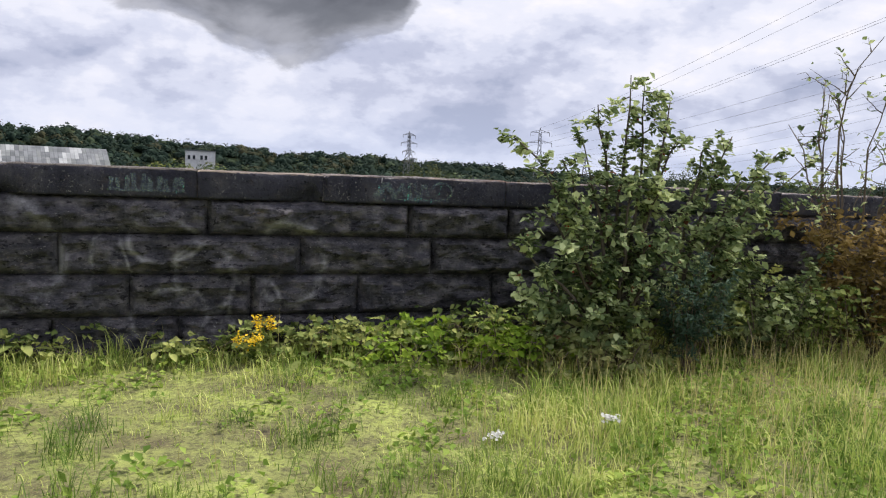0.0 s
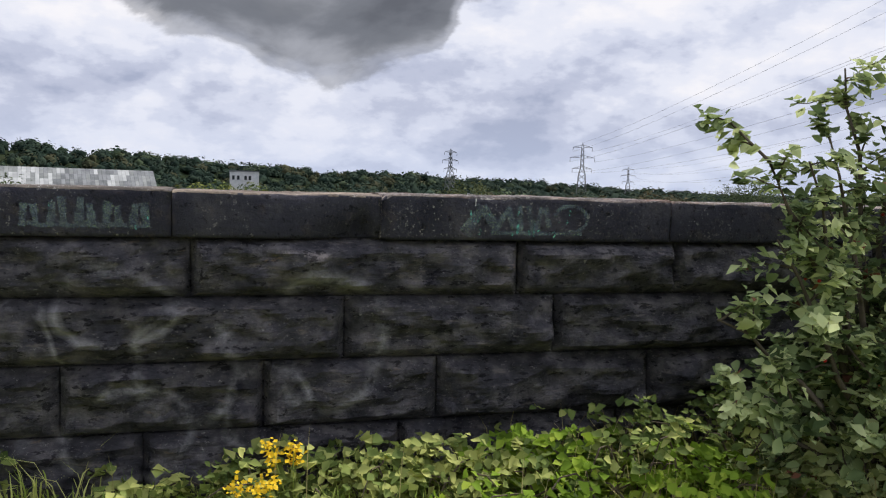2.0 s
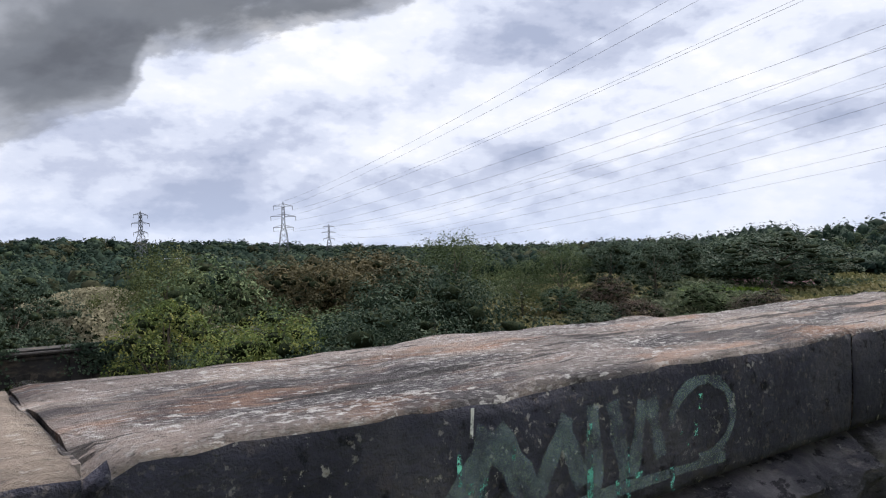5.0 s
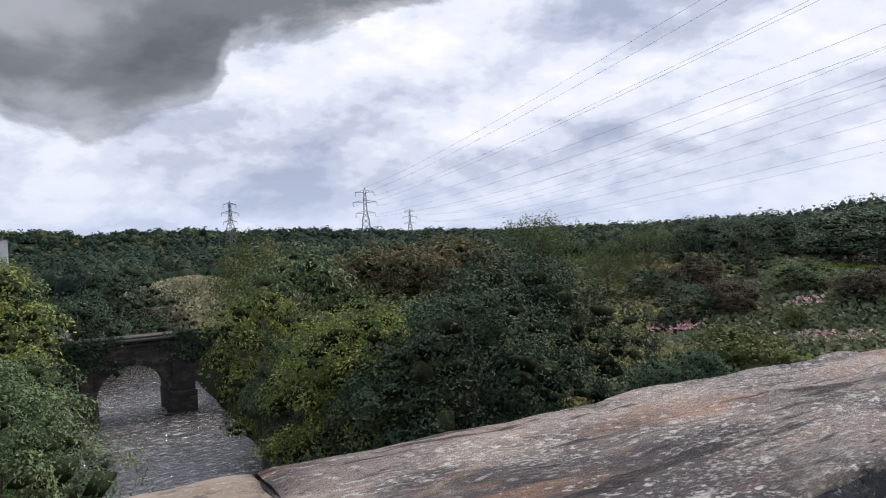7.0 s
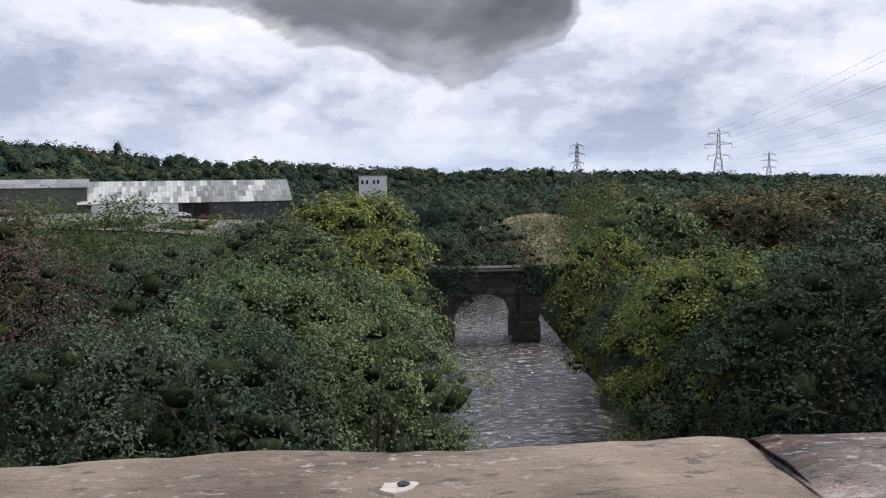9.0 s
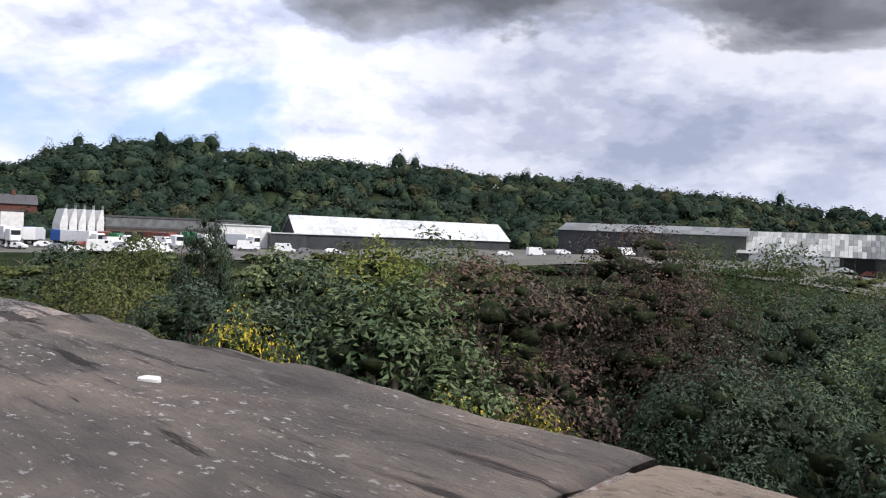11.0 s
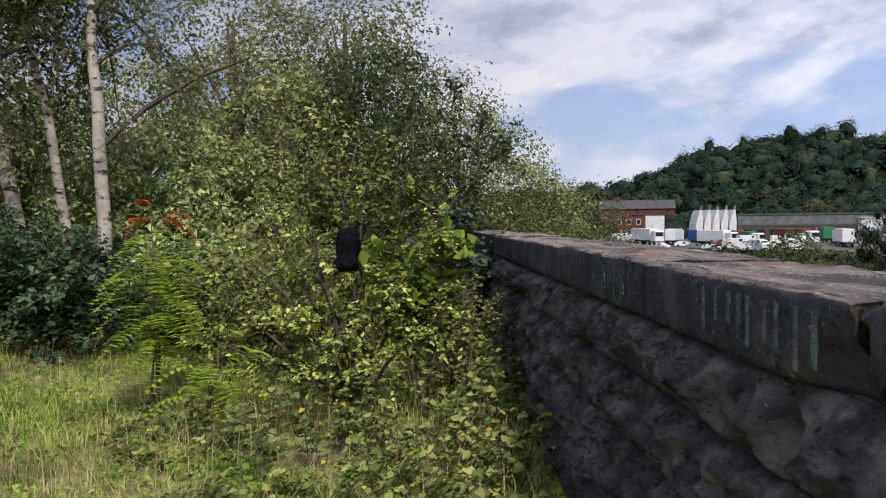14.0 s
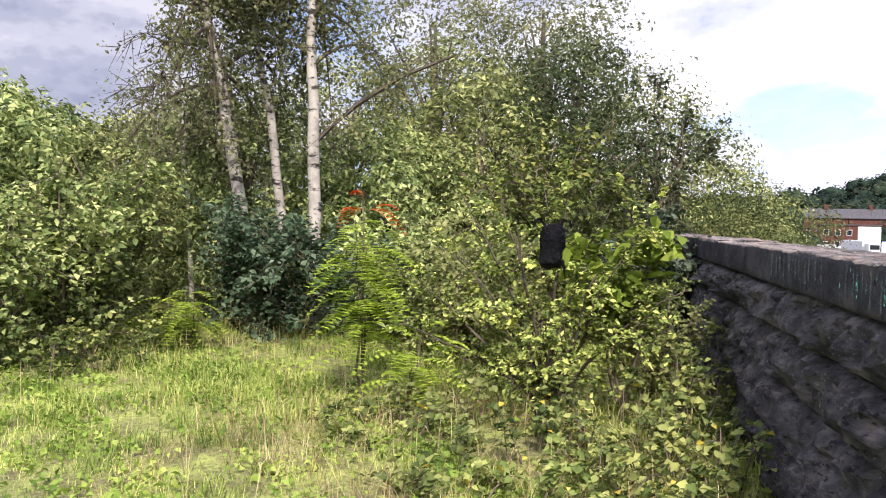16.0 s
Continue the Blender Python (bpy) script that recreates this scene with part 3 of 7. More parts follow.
# ---- parapet wall ----
def stone_block(x0, x1, z0, z1, y_face, depth, rng, bulge=0.10, nx=None, nz=14, flat=False):
    """One block with a rough-hewn front: tooled edges, an uneven belly."""
    nx = nx or max(4, int((x1 - x0) / (0.032 if -3 < x0 < 6 else 0.05)))
    g = Geo()
    seed = rng.uniform(0, 90)
    v = []
    for k in range(nz + 1):
        for i in range(nx + 1):
            u, w = i / nx, k / nz
            x, z = x0 + u * (x1 - x0), z0 + w * (z1 - z0)
            edge = min(u * (x1 - x0), (1 - u) * (x1 - x0), w * (z1 - z0), (1 - w) * (z1 - z0))
            b = min(1.0, edge / 0.055)
            n = noise.fractal(Vector((x * 2.6 + seed, z * 4.2, seed)), 1.0, 2.0, 5)
            n2 = noise.noise(Vector((x * 9 + seed, z * 13, 2.0)))
            slant = 0.5 + 0.5 * math.sin(w * math.pi * 0.9 + 0.5)
            ridge_ = 1 - 2 * abs(noise.noise(Vector((x * 3.1 + seed, z * 6.5 + 0.8 * x, 7.0))))
            # scalloped breaks with crisp ridges between them
            scoop = noise.voronoi(Vector((x * 4.3 + seed + 0.5 * n, z * 8.5 + 0.6 * n, seed)))[0][0]
            out = b * bulge * (0.06 + 0.44 * slant + 0.75 * n + 0.30 * ridge_ + 0.75 * (scoop - 0.35)) + 0.022 * n2 * b
            if flat:
                out = 0.006 * n2 + 0.006 * b
            v.append((x + 0.004 * n2 * (b > 0), y_face - max(out, -0.01) + (0.012 if edge <= 0 else 0), z))
    f = []
    w_ = nx + 1
    for k in range(nz):
        for i in range(nx):
            a = k * w_ + i
            f.append((a, a + 1, a + w_ + 1, a + w_))
    n0 = len(v)
    v += [(x0, y_face + depth, z0), (x1, y_face + depth, z0), (x1, y_face + depth, z1), (x0, y_face + depth, z1)]
    bl, br, tr, tl = 0, nx, nz * w_ + nx, nz * w_
    f += [(n0, n0 + 3, n0 + 2, n0 + 1)]
    f += [tuple([n0 + 1, n0] + [i for i in range(bl, br + 1)])]
    f += [tuple([n0 + 3, n0 + 2] + [i for i in range(tr, tl - 1, -1)])]
    f += [tuple([n0 + 2, n0 + 1] + [k * w_ + nx for k in range(0, nz + 1)])]
    f += [tuple([n0, n0 + 3] + [k * w_ for k in range(nz, -1, -1)])]
    g.add(v, f)
    return g


def coping_stone(x0, x1, z1, rng, back=0.56, flare=0.0, front=-0.045, z0=1.362, skew=0.0, chip=None, notch=0.0):
    """A thick slab with a worn, layered top, rounded and chipped edges."""
    nx, ny = max(10, int((x1 - x0) / (0.028 if -2 < x0 < 4.2 else 0.06))), 14
    seed = rng.uniform(0, 90)
    v, f = [], []
    rows = []
    prof = [(front + 0.010, z0), (front + 0.004, z0 + 0.02), (front, z0 + 0.08), (front, z0 + 0.15), (front + 0.001, z1 - 0.035), (front + 0.002, z1 - 0.014), (front + 0.006, z1 - 0.005), (front + 0.016, z1 - 0.001), (front + 0.03, z1)]
    prof += [(front + 0.03 + (back - front - 0.05) * k / ny, z1) for k in range(1, ny + 1)]
    prof += [(back - 0.006, z1 - 0.004), (back, z1 - 0.014), (back, z1 - 0.05), (back, z0)]
    for k, (py, pz) in enumerate(prof):
        for i in range(nx + 1):
            u = i / nx
            e = min(u, 1 - u) * (x1 - x0)
            x = x0 + u * (x1 - x0) + skew * max(0.0, (py - front)) * (1 if u > 0.5 else 1) * (1 if (u == 0 or u == 1) else 0.9)
            n = noise.fractal(Vector((x * 2.2 + seed, py * 5.0, pz * 3)), 1.0, 2.0, 5)
            n2 = noise.noise(Vector((x * 14 + seed, py * 22, pz * 16)))
            top = pz > z1 - 0.02
            dz = (0.010 * n + 0.004 * n2 + 0.005 * noise.noise(Vector((x * 6 + seed, py * 26, 3.0)))) if top else 0.0
            dy = 0.0
            if not top:
                dy = (0.003 * n + 0.002 * n2) * (1 if py > 0.3 else -1)
            elif py < front + 0.05:
                dy = 0.016 * abs(n) + 0.010 * n2 + 0.006 * noise.noise(Vector((x * 37 + seed, py * 30, 5)))
                dz -= 0.004 * abs(n)
            elif py > back - 0.05:
                dy = 0.012 * n
            round_ = max(0.0, 0.02 - e) / 0.02
            if top:
                dz -= 0.004 * round_ * round_
            else:
                dy += (0.012 if py < 0.3 else -0.012) * round_ * round_
            if chip and not top and py < 0.3 and pz < z0 + 0.1:
                cx, cw, ch = chip
                t = max(0.0, 1 - abs(x - cx) / cw)
                if pz - z0 < ch * t:
                    dy += 0.09 * t
            if py > front + 0.02:
                dy += flare * (1 - u) * (py - front) / (back - front)
            if notch and py < front + 0.12:
                # a corner knocked off at the joint
                k = max(0.0, 1 - (x - x0) / notch) * max(0.0, 1 - (py - front) / 0.12) * (0.75 + 0.5 * n2)
                if pz > z0 + 0.1:
                    dz -= 0.055 * k
                dy += 0.05 * k
            v.append((x, py + dy, pz + dz))
    w = nx + 1
    for k in range(len(prof) - 1):
        for i in range(nx):
            a = k * w + i
            f.append((a, a + 1, a + w + 1, a + w))
    m = len(prof)
    f.append(tuple(k * w for k in range(m - 1, -1, -1)))
    f.append(tuple(k * w + nx for k in range(m)))
    f.append(tuple([(m - 1) * w + i for i in range(nx + 1)] + [i for i in range(nx, -1, -1)]))
    g = Geo()
    g.add(v, f)
    return g


COPING_JOINTS = [-13.2, -11.4, -9.8, -8.3, -6.7, -5.2, -3.55, -1.75, -0.23, 1.275, 2.34, 4.08, 5.7, 7.3, 8.9, 10.6, 12.2]
COURSES = [(1.055, 1.352, [-13.0, -11.2, -9.6, -8.2, -6.9, -5.4, -3.9, -2.6, -0.55, 1.36, 3.14, 4.14, 5.6, 7.2, 8.8, 10.4, 12.2]),
           (0.712, 1.046, [-13.0, -11.9, -10.1, -8.9, -7.4, -6.0, -4.6, -3.1, -1.6, 0.20, 2.155, 3.375, 4.7, 6.4, 7.9, 9.6, 12.2]),
           (0.352, 0.703, [-13.0, -11.0, -9.7, -8.0, -6.6, -5.0, -3.7, -2.2, -0.75, 0.74, 1.73, 2.68, 4.0, 5.5, 7.2, 9.0, 12.2]),
           (-0.02, 0.343, [-13.0, -11.6, -10.0, -8.4, -7.0, -5.7, -4.3, -2.8, -1.3, 0.15, 1.13, 2.47, 3.8, 5.2, 6.9, 8.7, 12.2]),
           (-0.40, -0.029, [-13.0, -10.5, -8.8, -7.2, -5.4, -3.4, -1.8, 0.5, 1.9, 3.3, 4.6, 6.1, 7.8, 9.4, 12.2])]


def parapet():
    wall = thing("parapet_wall", "soot-blackened rock-faced sandstone bridge parapet with heavy coping", "wall", kind="structure")
    rng = np.random.default_rng(3)
    part("wall_core", box((-13.2, 0.045, -0.5), (12.2, 0.50, 1.36)), M["stone"], wall)
    part("outer_face", box((-60, 0.502, -16.0), (60, 0.62, -0.5)), M["stone"], wall)
    for z0, z1, xs in COURSES:
        for a, b in zip(xs, xs[1:]):
            g = stone_block(a + 0.005, b - 0.005, z0, z1, 0.012, 0.06, rng)
            g.object("stone", M["stone"], wall)
    for k, (a, b) in enumerate(zip(COPING_JOINTS, COPING_JOINTS[1:])):
        rise = {1.275: -0.004, 2.34: 0.005, -0.23: 0.0, -1.75: -0.008}.get(a, rng.uniform(-0.01, 0.008))
        chip = {1.275: (2.22, 0.35, 0.09), -1.75: (-0.30, 0.25, 0.12), -0.23: (-0.2, 0.2, 0.06)}.get(a)
        back, flare = {1.275: (0.595, 0.035), -0.23: (0.615, 0.0), 2.34: (0.58, 0.0), -1.75: (0.60, 0.0)}.get(a, (0.56, 0.0))
        g = coping_stone(a + 0.002, b - 0.002, 1.605 + rise, rng, back=back, flare=flare, chip=chip, notch=0.09 if a == -0.23 else 0.04 if a == 2.34 else 0.0)
        ob = g.object("coping_stone", M[{1.275: "coping_tan", -0.23: "coping_dark"}.get(a, "coping")], wall, smooth=True)
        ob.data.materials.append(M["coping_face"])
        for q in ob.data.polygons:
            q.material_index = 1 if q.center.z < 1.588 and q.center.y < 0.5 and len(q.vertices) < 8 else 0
    for x in COPING_JOINTS[1:-1]:
        y0 = 0.05 if x in (-0.23, 1.275) else 0.0
        part("mortar", box((x - 0.005, y0, 1.37), (x + 0.005, 0.545, 1.598), 0.001), M["coping"], wall)
    rng2 = np.random.default_rng(14)

    def blob(name, x, y, r, h, mat, label, stretch=1.0):
        bm = bmesh.new()
        n = 14
        ring = [bm.verts.new((x + r * stretch * math.cos(2 * math.pi * k / n) * rng2.uniform(0.7, 1.15), y + r * math.sin(2 * math.pi * k / n) * rng2.uniform(0.7, 1.15), 1.596)) for k in range(n)]
        topv = [bm.verts.new((x + (v.co.x - x) * 0.9, y + (v.co.y - y) * 0.9, 1.6105 + h)) for v in ring]
        for k in range(n):
            bm.faces.new((ring[k], ring[(k + 1) % n], topv[(k + 1) % n], topv[k]))
        bm.faces.new(topv)
        part(name, bm, mat, wall, label)
    lichen = material("white_lichen", [(0.3, (0.5, 0.5, 0.47)), (0.7, (0.75, 0.75, 0.72))], scale=40, rough=0.9, bump=0.5, bump_scale=120, coords="World")
    blob("lichen_patch", 0.57, 0.36, 0.017, -0.004, lichen, "white lichen spot", 1.4)
    blob("mortar_plug", 1.88, 0.47, 0.018, -0.008, M["drill_dust"], "pale mortar round an old bolt hole", 1.5)
    # a dark disc, the hole's inner shade given as colour
    blob("bolt_hole", 1.885, 0.474, 0.008, -0.006, M["coping_face"], "dark disc for the shaded bolt hole")
    return wall


wall = parapet()


# ---- trees ----
def crown_points(rng, lobes, n, tuft=0.8, per=170):
    """Leaf points and facings: domed, drooping bunches of leaves set apart from one another on overlapping lobes."""
    c = np.array([l[:3] for l in lobes])
    r = np.array([l[3:] for l in lobes])
    area = (r ** 2).sum(1)
    want = max(12, int(n / per))
    m = want * 9
    pick = rng.choice(len(lobes), m, p=area / area.sum())
    d = rng.normal(0, 1, (m, 3))
    d[:, 2] = np.where(rng.random(m) < 0.6, np.abs(d[:, 2]), d[:, 2])
    d /= np.linalg.norm(d, axis=1)[:, None]
    p = c[pick] + d * r[pick] * rng.uniform(0.72, 1.12, (m, 1))
    keep = np.ones(m, bool)
    for k in range(len(lobes)):
        q = (p - c[k]) / r[k]
        keep &= ~(((q ** 2).sum(1) < 0.62) & (pick != k))
    p, d = p[keep], d[keep]
    # every lobe gets its cap and sides first
    tilt = np.array([(0, 0, 1), (0.75, 0, 0.45), (-0.38, 0.65, 0.45), (-0.38, -0.65, 0.45)])
    cap = (c[:, None] + tilt[None] * r[:, None]).reshape(-1, 3)
    p, d = np.concatenate([cap, p]), np.concatenate([np.tile(tilt, (len(c), 1)), d])
    chosen = []
    for k in range(len(p)):
        if len(chosen) >= want + len(lobes):
            break
        if not chosen or (((p[chosen] - p[k]) ** 2).sum(1)).min() > (0.80 * tuft) ** 2:
            chosen.append(k)
    p, d = p[chosen], d[chosen]
    face = d * 0.8 + np.array([0, 0, 0.6])
    face /= np.linalg.norm(face, axis=1)[:, None]
    k = len(p)
    size = tuft * rng.uniform(0.65, 1.45, k)
    u = rng.normal(0, 1, (k, per, 3))
    along = (u * face[:, None]).sum(2)[:, :, None]
    u = np.where(along < -0.3, u - 2 * along * face[:, None], u)
    u /= np.linalg.norm(u, axis=2)[:, :, None]
    u *= 0.35 + 0.65 * rng.random((k, per, 1)) ** 0.35
    nrm = u + face[:, None] * 0.35
    u = u * np.array([1, 1, 0.66])
    u[:, :, 2] -= 0.42 * (u[:, :, :2] ** 2).sum(2)
    pts = p[:, None] + u * size[:, None, None]
    return pts.reshape(-1, 3), nrm.reshape(-1, 3), p, size, face


def make_tree(kind, seed, height, radius, n, leaf, low=0.12, wisp=0.0, label="", name="tree", simple=True, per=150):
    """A tapered trunk with limbs and an uneven crown of many small leaves in tufts."""
    rng = np.random.default_rng(seed)
    t = thing(name, label, "tree")
    lobes = []
    k = 24
    depth = min(height * (1 - low), radius * 2.3)
    for i in range(k):
        w = (i + 0.5) / k
        z = height - depth + depth * (0.90 * w ** 0.9)
        rr = radius * math.sin(math.pi * (0.16 + 0.80 * w)) ** 0.7
        a = i * 2.4 + rng.uniform(-0.5, 0.5)
        off = rr * rng.uniform(0.45, 0.84)
        s = radius * rng.uniform(0.24, 0.46)
        lobes.append((math.cos(a) * off, math.sin(a) * off, z + rng.normal(0, 0.08 * radius), s, s, s * rng.uniform(0.5, 0.8)))
    lobes.append((rng.uniform(-0.2, 0.2) * radius, rng.uniform(-0.2, 0.2) * radius, height - 0.42 * radius, radius * 0.45, radius * 0.45, radius * 0.42))
    lobes.append((0, 0, height - depth * 0.5, radius * 0.5, radius * 0.5, depth * 0.3))
    g = Geo()
    lean = rng.uniform(-0.04, 0.04, 2) * height
    tr = 0.028 * height
    g.tube([(0, 0, -0.5), (lean[0] * 0.2, lean[1] * 0.2, height * 0.2), (lean[0] * 0.6, lean[1] * 0.6, height * 0.5), (lean[0], lean[1], height * 0.85)], [tr * 1.3, tr, tr * 0.65, tr * 0.15], 7)
    for l in lobes[::2]:
        z0 = max(l[2] * 0.62, 0.3)
        g.tube([(lean[0] * 0.4, lean[1] * 0.4, z0), (l[0] * 0.5, l[1] * 0.5, (z0 + l[2]) / 2 + 0.1), (l[0], l[1], l[2])], [tr * 0.4, tr * 0.26, tr * 0.08], 4)
    g.object("trunk", M["bark"], t, smooth=True)
    p, nn, tp, ts, tf = crown_points(rng, lobes, n, radius * (0.23 if wisp == 0 else 0.18), per)
    if wisp:
        p = p + rng.normal(0, wisp * radius / 5, p.shape)
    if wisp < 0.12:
        # solid lumps inside the leaf bunches, coloured dark like shaded inner foliage
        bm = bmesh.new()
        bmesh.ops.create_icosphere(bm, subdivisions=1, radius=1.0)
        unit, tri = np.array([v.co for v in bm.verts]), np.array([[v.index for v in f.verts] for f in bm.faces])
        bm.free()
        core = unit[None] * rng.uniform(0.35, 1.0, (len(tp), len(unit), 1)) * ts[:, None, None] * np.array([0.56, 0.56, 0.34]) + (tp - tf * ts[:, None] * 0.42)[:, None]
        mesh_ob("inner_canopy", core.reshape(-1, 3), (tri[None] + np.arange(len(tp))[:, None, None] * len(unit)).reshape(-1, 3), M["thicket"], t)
    v, f = leaves(p, nn, leaf, rng, jitter=0.26, simple=simple)
    mesh_ob("crown", v, f, M[kind], t)
    return t


# where the trees of the valley stand: x, y, height of the top, crown radius, kind
TREES = [
    (-11.7, 24.7, 1.1, 4.6, "copper"),
    (-9.2, 23.0, 0.2, 3.6, "copper"),
    (-7.4, 30.6, -0.3, 4.5, "darkleaf"),
    (-2.6, 24.6, -0.5, 4.5, "sycamore"),
    (-0.8, 33.9, -0.8, 5.0, "sycamore"),
    (1.5, 20.0, -1.5, 3.6, "sycamore"),
    (-2.4, 17.5, -1.0, 4.0, "darkleaf"),
    (-5.5, 18.5, -1.1, 4.0, "darkleaf"),
    (-5.1, 45.5, 0.4, 4.5, "darkleaf"),
    (-1.2, 61.9, 1.6, 6.5, "yellowing"),
    (1.0, 68.0, 1.2, 5.0, "sycamore"),
    (1.2, 50.0, -1.6, 4.5, "yellowing"),
    (2.2, 38.0, -2.8, 4.0, "sycamore"),
    (2.6, 31.0, -4.1, 3.2, "darkleaf"),
    (-18.9, 47.6, 1.6, 4.5, "willow"),
    (-13.9, 49.5, 1.1, 5.0, "willow"),
    (-8.6, 48.9, 0.3, 3.2, "olive"),
    (-1.2, 27.8, -1.9, 4.0, "sycamore"),
    (17.7, 51.7, -0.8, 3.8, "yellowing"),
    (22.8, 58.5, 0.2, 6.0, "sycamore"),
    (18.7, 45.0, -4.2, 4.5, "darkleaf"),
    (17.4, 34.8, -2.4, 5.0, "yellowing"),
    (23.9, 41.6, -2.3, 5.5, "sycamore"),
    (15.9, 30.0, -4.9, 4.0, "darkleaf"),
    (27.2, 33.2, 0.3, 6.2, "deepleaf"),
    (20.3, 28.5, -1.1, 6.0, "deepleaf"),
    (17.0, 32.5, -1.2, 5.0, "yellowing"),
    (42.6, 82.6, 0.6, 8.0, "rusty"),
    (52.3, 81.8, 1.1, 8.0, "rusty"),
    (30.7, 95.8, 1.7, 7.0, "olive"),
    (42.9, 73.4, -0.2, 6.0, "rusty"),
    (15.8, 111.2, -0.5, 8.0, "darkleaf"),
    (9.4, 99.7, -3.0, 6.0, "darkleaf"),
    (31.5, 102.2, -1.9, 4.5, "olive"),
    (71.2, 87.9, 3.3, 7.0, "willow"),
    (64.1, 54.4, -4.3, 3.4, "darkleaf"),
    (67.9, 51.7, -4.2, 3.2, "copper"),
    (59.2, 52.6, -7.0, 1.2, "darkleaf"),
    (76.0, 71.0, 2.0, 4.8, "willow"),
    (70.5, 73.0, -0.6, 4.2, "willow"),
    (83.4, 68.9, 2.7, 5.0, "darkleaf"),
    (78.5, 65.5, -2.6, 3.6, "copper"),
    (72.5, 68.0, -3.4, 3.4, "bluegreen"),
    (91.5, 67.4, 1.9, 3.8, "darkleaf"),
    (81.4, 53.0, -2.8, 3.6, "sycamore"),
    (153.4, 103.3, -3.6, 4.6, "olive"),
    (162.0, 97.9, -2.2, 4.0, "rusty"),
    (78.3, 43.3, -3.4, 3.0, "copper"),
    (64.9, 42.5, -6.9, 1.4, "olive"),
    (43.3, 32.6, -5.1, 2.8, "olive"),
    (45.8, 31.6, -6.0, 2.2, "olive"),
    (38.4, 31.0, -5.9, 2.0, "bluegreen"),
    (35.6, 31.6, -6.3, 1.9, "bluegreen"),
    (133.3, 72.4, 3.4, 13.0, "darkleaf"),
    (139.8, 99.4, 3.1, 9.0, "darkleaf"),
    (155.9, 93.3, 3.0, 12.0, "darkleaf"),
    (-16.5, 10.3, 2.0, 1.0, "darkleaf"),
    (-14.6, 11.4, 0.9, 2.2, "sycamore"),
    (-15.2, 13.9, 1.2, 2.6, "olive"),
    (-12.0, 12.8, 1.4, 2.4, "yellowing"),
    (-12.4, 15.2, 1.2, 2.8, "willow"),
    (-7.7, 11.3, 1.1, 2.6, "copper"),
    (-7.8, 7.1, 1.0, 2.0, "darkleaf"),
    (-6.2, 7.4, 0.9, 2.0, "sycamore"),
    (-30.2, 11.8, 0.7, 1.6, "darkleaf"),
    (-27.3, 13.5, 1.1, 2.2, "olive"),
    (-38.9, 11.1, 0.0, 3.0, "olive"),
    (-20.5, 9.2, 0.8, 2.4, "olive"),
    (-5.4, 4.4, 0.72, 0.8, "gold"),
    (-10.5, 6.7, 0.7, 1.8, "darkleaf"),
    (-24.3, 3.3, 2.8, 4.2, "olive"),
    (-31.8, 6.5, 1.7, 4.0, "olive"),
    (-18.5, 1.4, 2.4, 3.2, "olive"),
    (-16.7, 18.3, 0.4, 3.5, "yellowing"),
    (-20.3, 25.9, 1.0, 3.2, "olive"),
    (-9.4, 12.9, -0.5, 2.8, "yellowing"),
    (-15.7, 24.5, -0.4, 3.0, "sycamore"),
    (-4.3, 6.7, -0.3, 1.0, "gold"),
    (-3.9, 7.7, -0.5, 1.0, "gold"),
]
TREE_KINDS = {"sycamore": ("broad green sycamore in full leaf on the river bank", 0.34, 0.0), "yellowing": ("round green tree with leaves turning yellow", 0.34, 0.0),
              "darkleaf": ("dense dark green tree in full leaf", 0.32, 0.0), "deepleaf": ("large very dark green sycamore in full leaf", 0.32, 0.0), "copper": ("dark copper-brown leaved tree below the parapet", 0.33, 0.0),
              "rusty": ("tree with rust-brown autumn leaves", 0.40, 0.0), "willow": ("pale grey-green feathery willow", 0.30, 0.3),
              "olive": ("olive-green bushy tree with thinning leaves", 0.28, 0.2), "gold": ("small tree with golden-yellow autumn leaves below the parapet", 0.26, 0.0), "bluegreen": ("grey-green leafy shrub below the parapet", 0.26, 0.1)}


def plant_valley():
    protos = {}
    for k, (x, y, top, r, kind) in enumerate(TREES):
        base = float(land(x, y))
        h = max(top - base, 2.0)
        label, leaf, wisp = TREE_KINDS[kind]
        dist = math.hypot(x - 2, y)
        near = 0 if dist < 27 else 1 if dist < 50 else 2
        asp = min((1.4, 1.9, 2.5, 3.3, 4.4, 5.8), key=lambda a: abs(math.log(a * r / h)))
        small = r < 2.9
        key = (kind, near, small, asp, k % 2)
        rr = 2.0 if small else 5.0
        hh = rr * asp
        m = pose(x, y, base, 0, 0, k * 47.0) @ Matrix.Diagonal((r / rr, r / rr, h / hh, 1))
        if key not in protos:
            dense = 1.55 if kind == "copper" else 1.0
            n = ((9500, 5500, 2800) if small else (22500, 15000, 6200))[near]
            lf = leaf * ((0.21, 0.30, 0.50) if small else (0.275, 0.34, 0.52))[near]
            protos[key] = make_tree(kind, 100 + k, hh, rr, int(n * dense), lf * dense ** -0.5, wisp=wisp, label=label, per=((120, 75, 45) if small else (290, 210, 85))[near])
            protos[key].matrix_basis = m
        else:
            t = protos[key]
            keep = t.scale.copy()
            t.scale = (1, 1, 1)
            copy_thing(t, m)
            t.scale = keep


plant_valley()


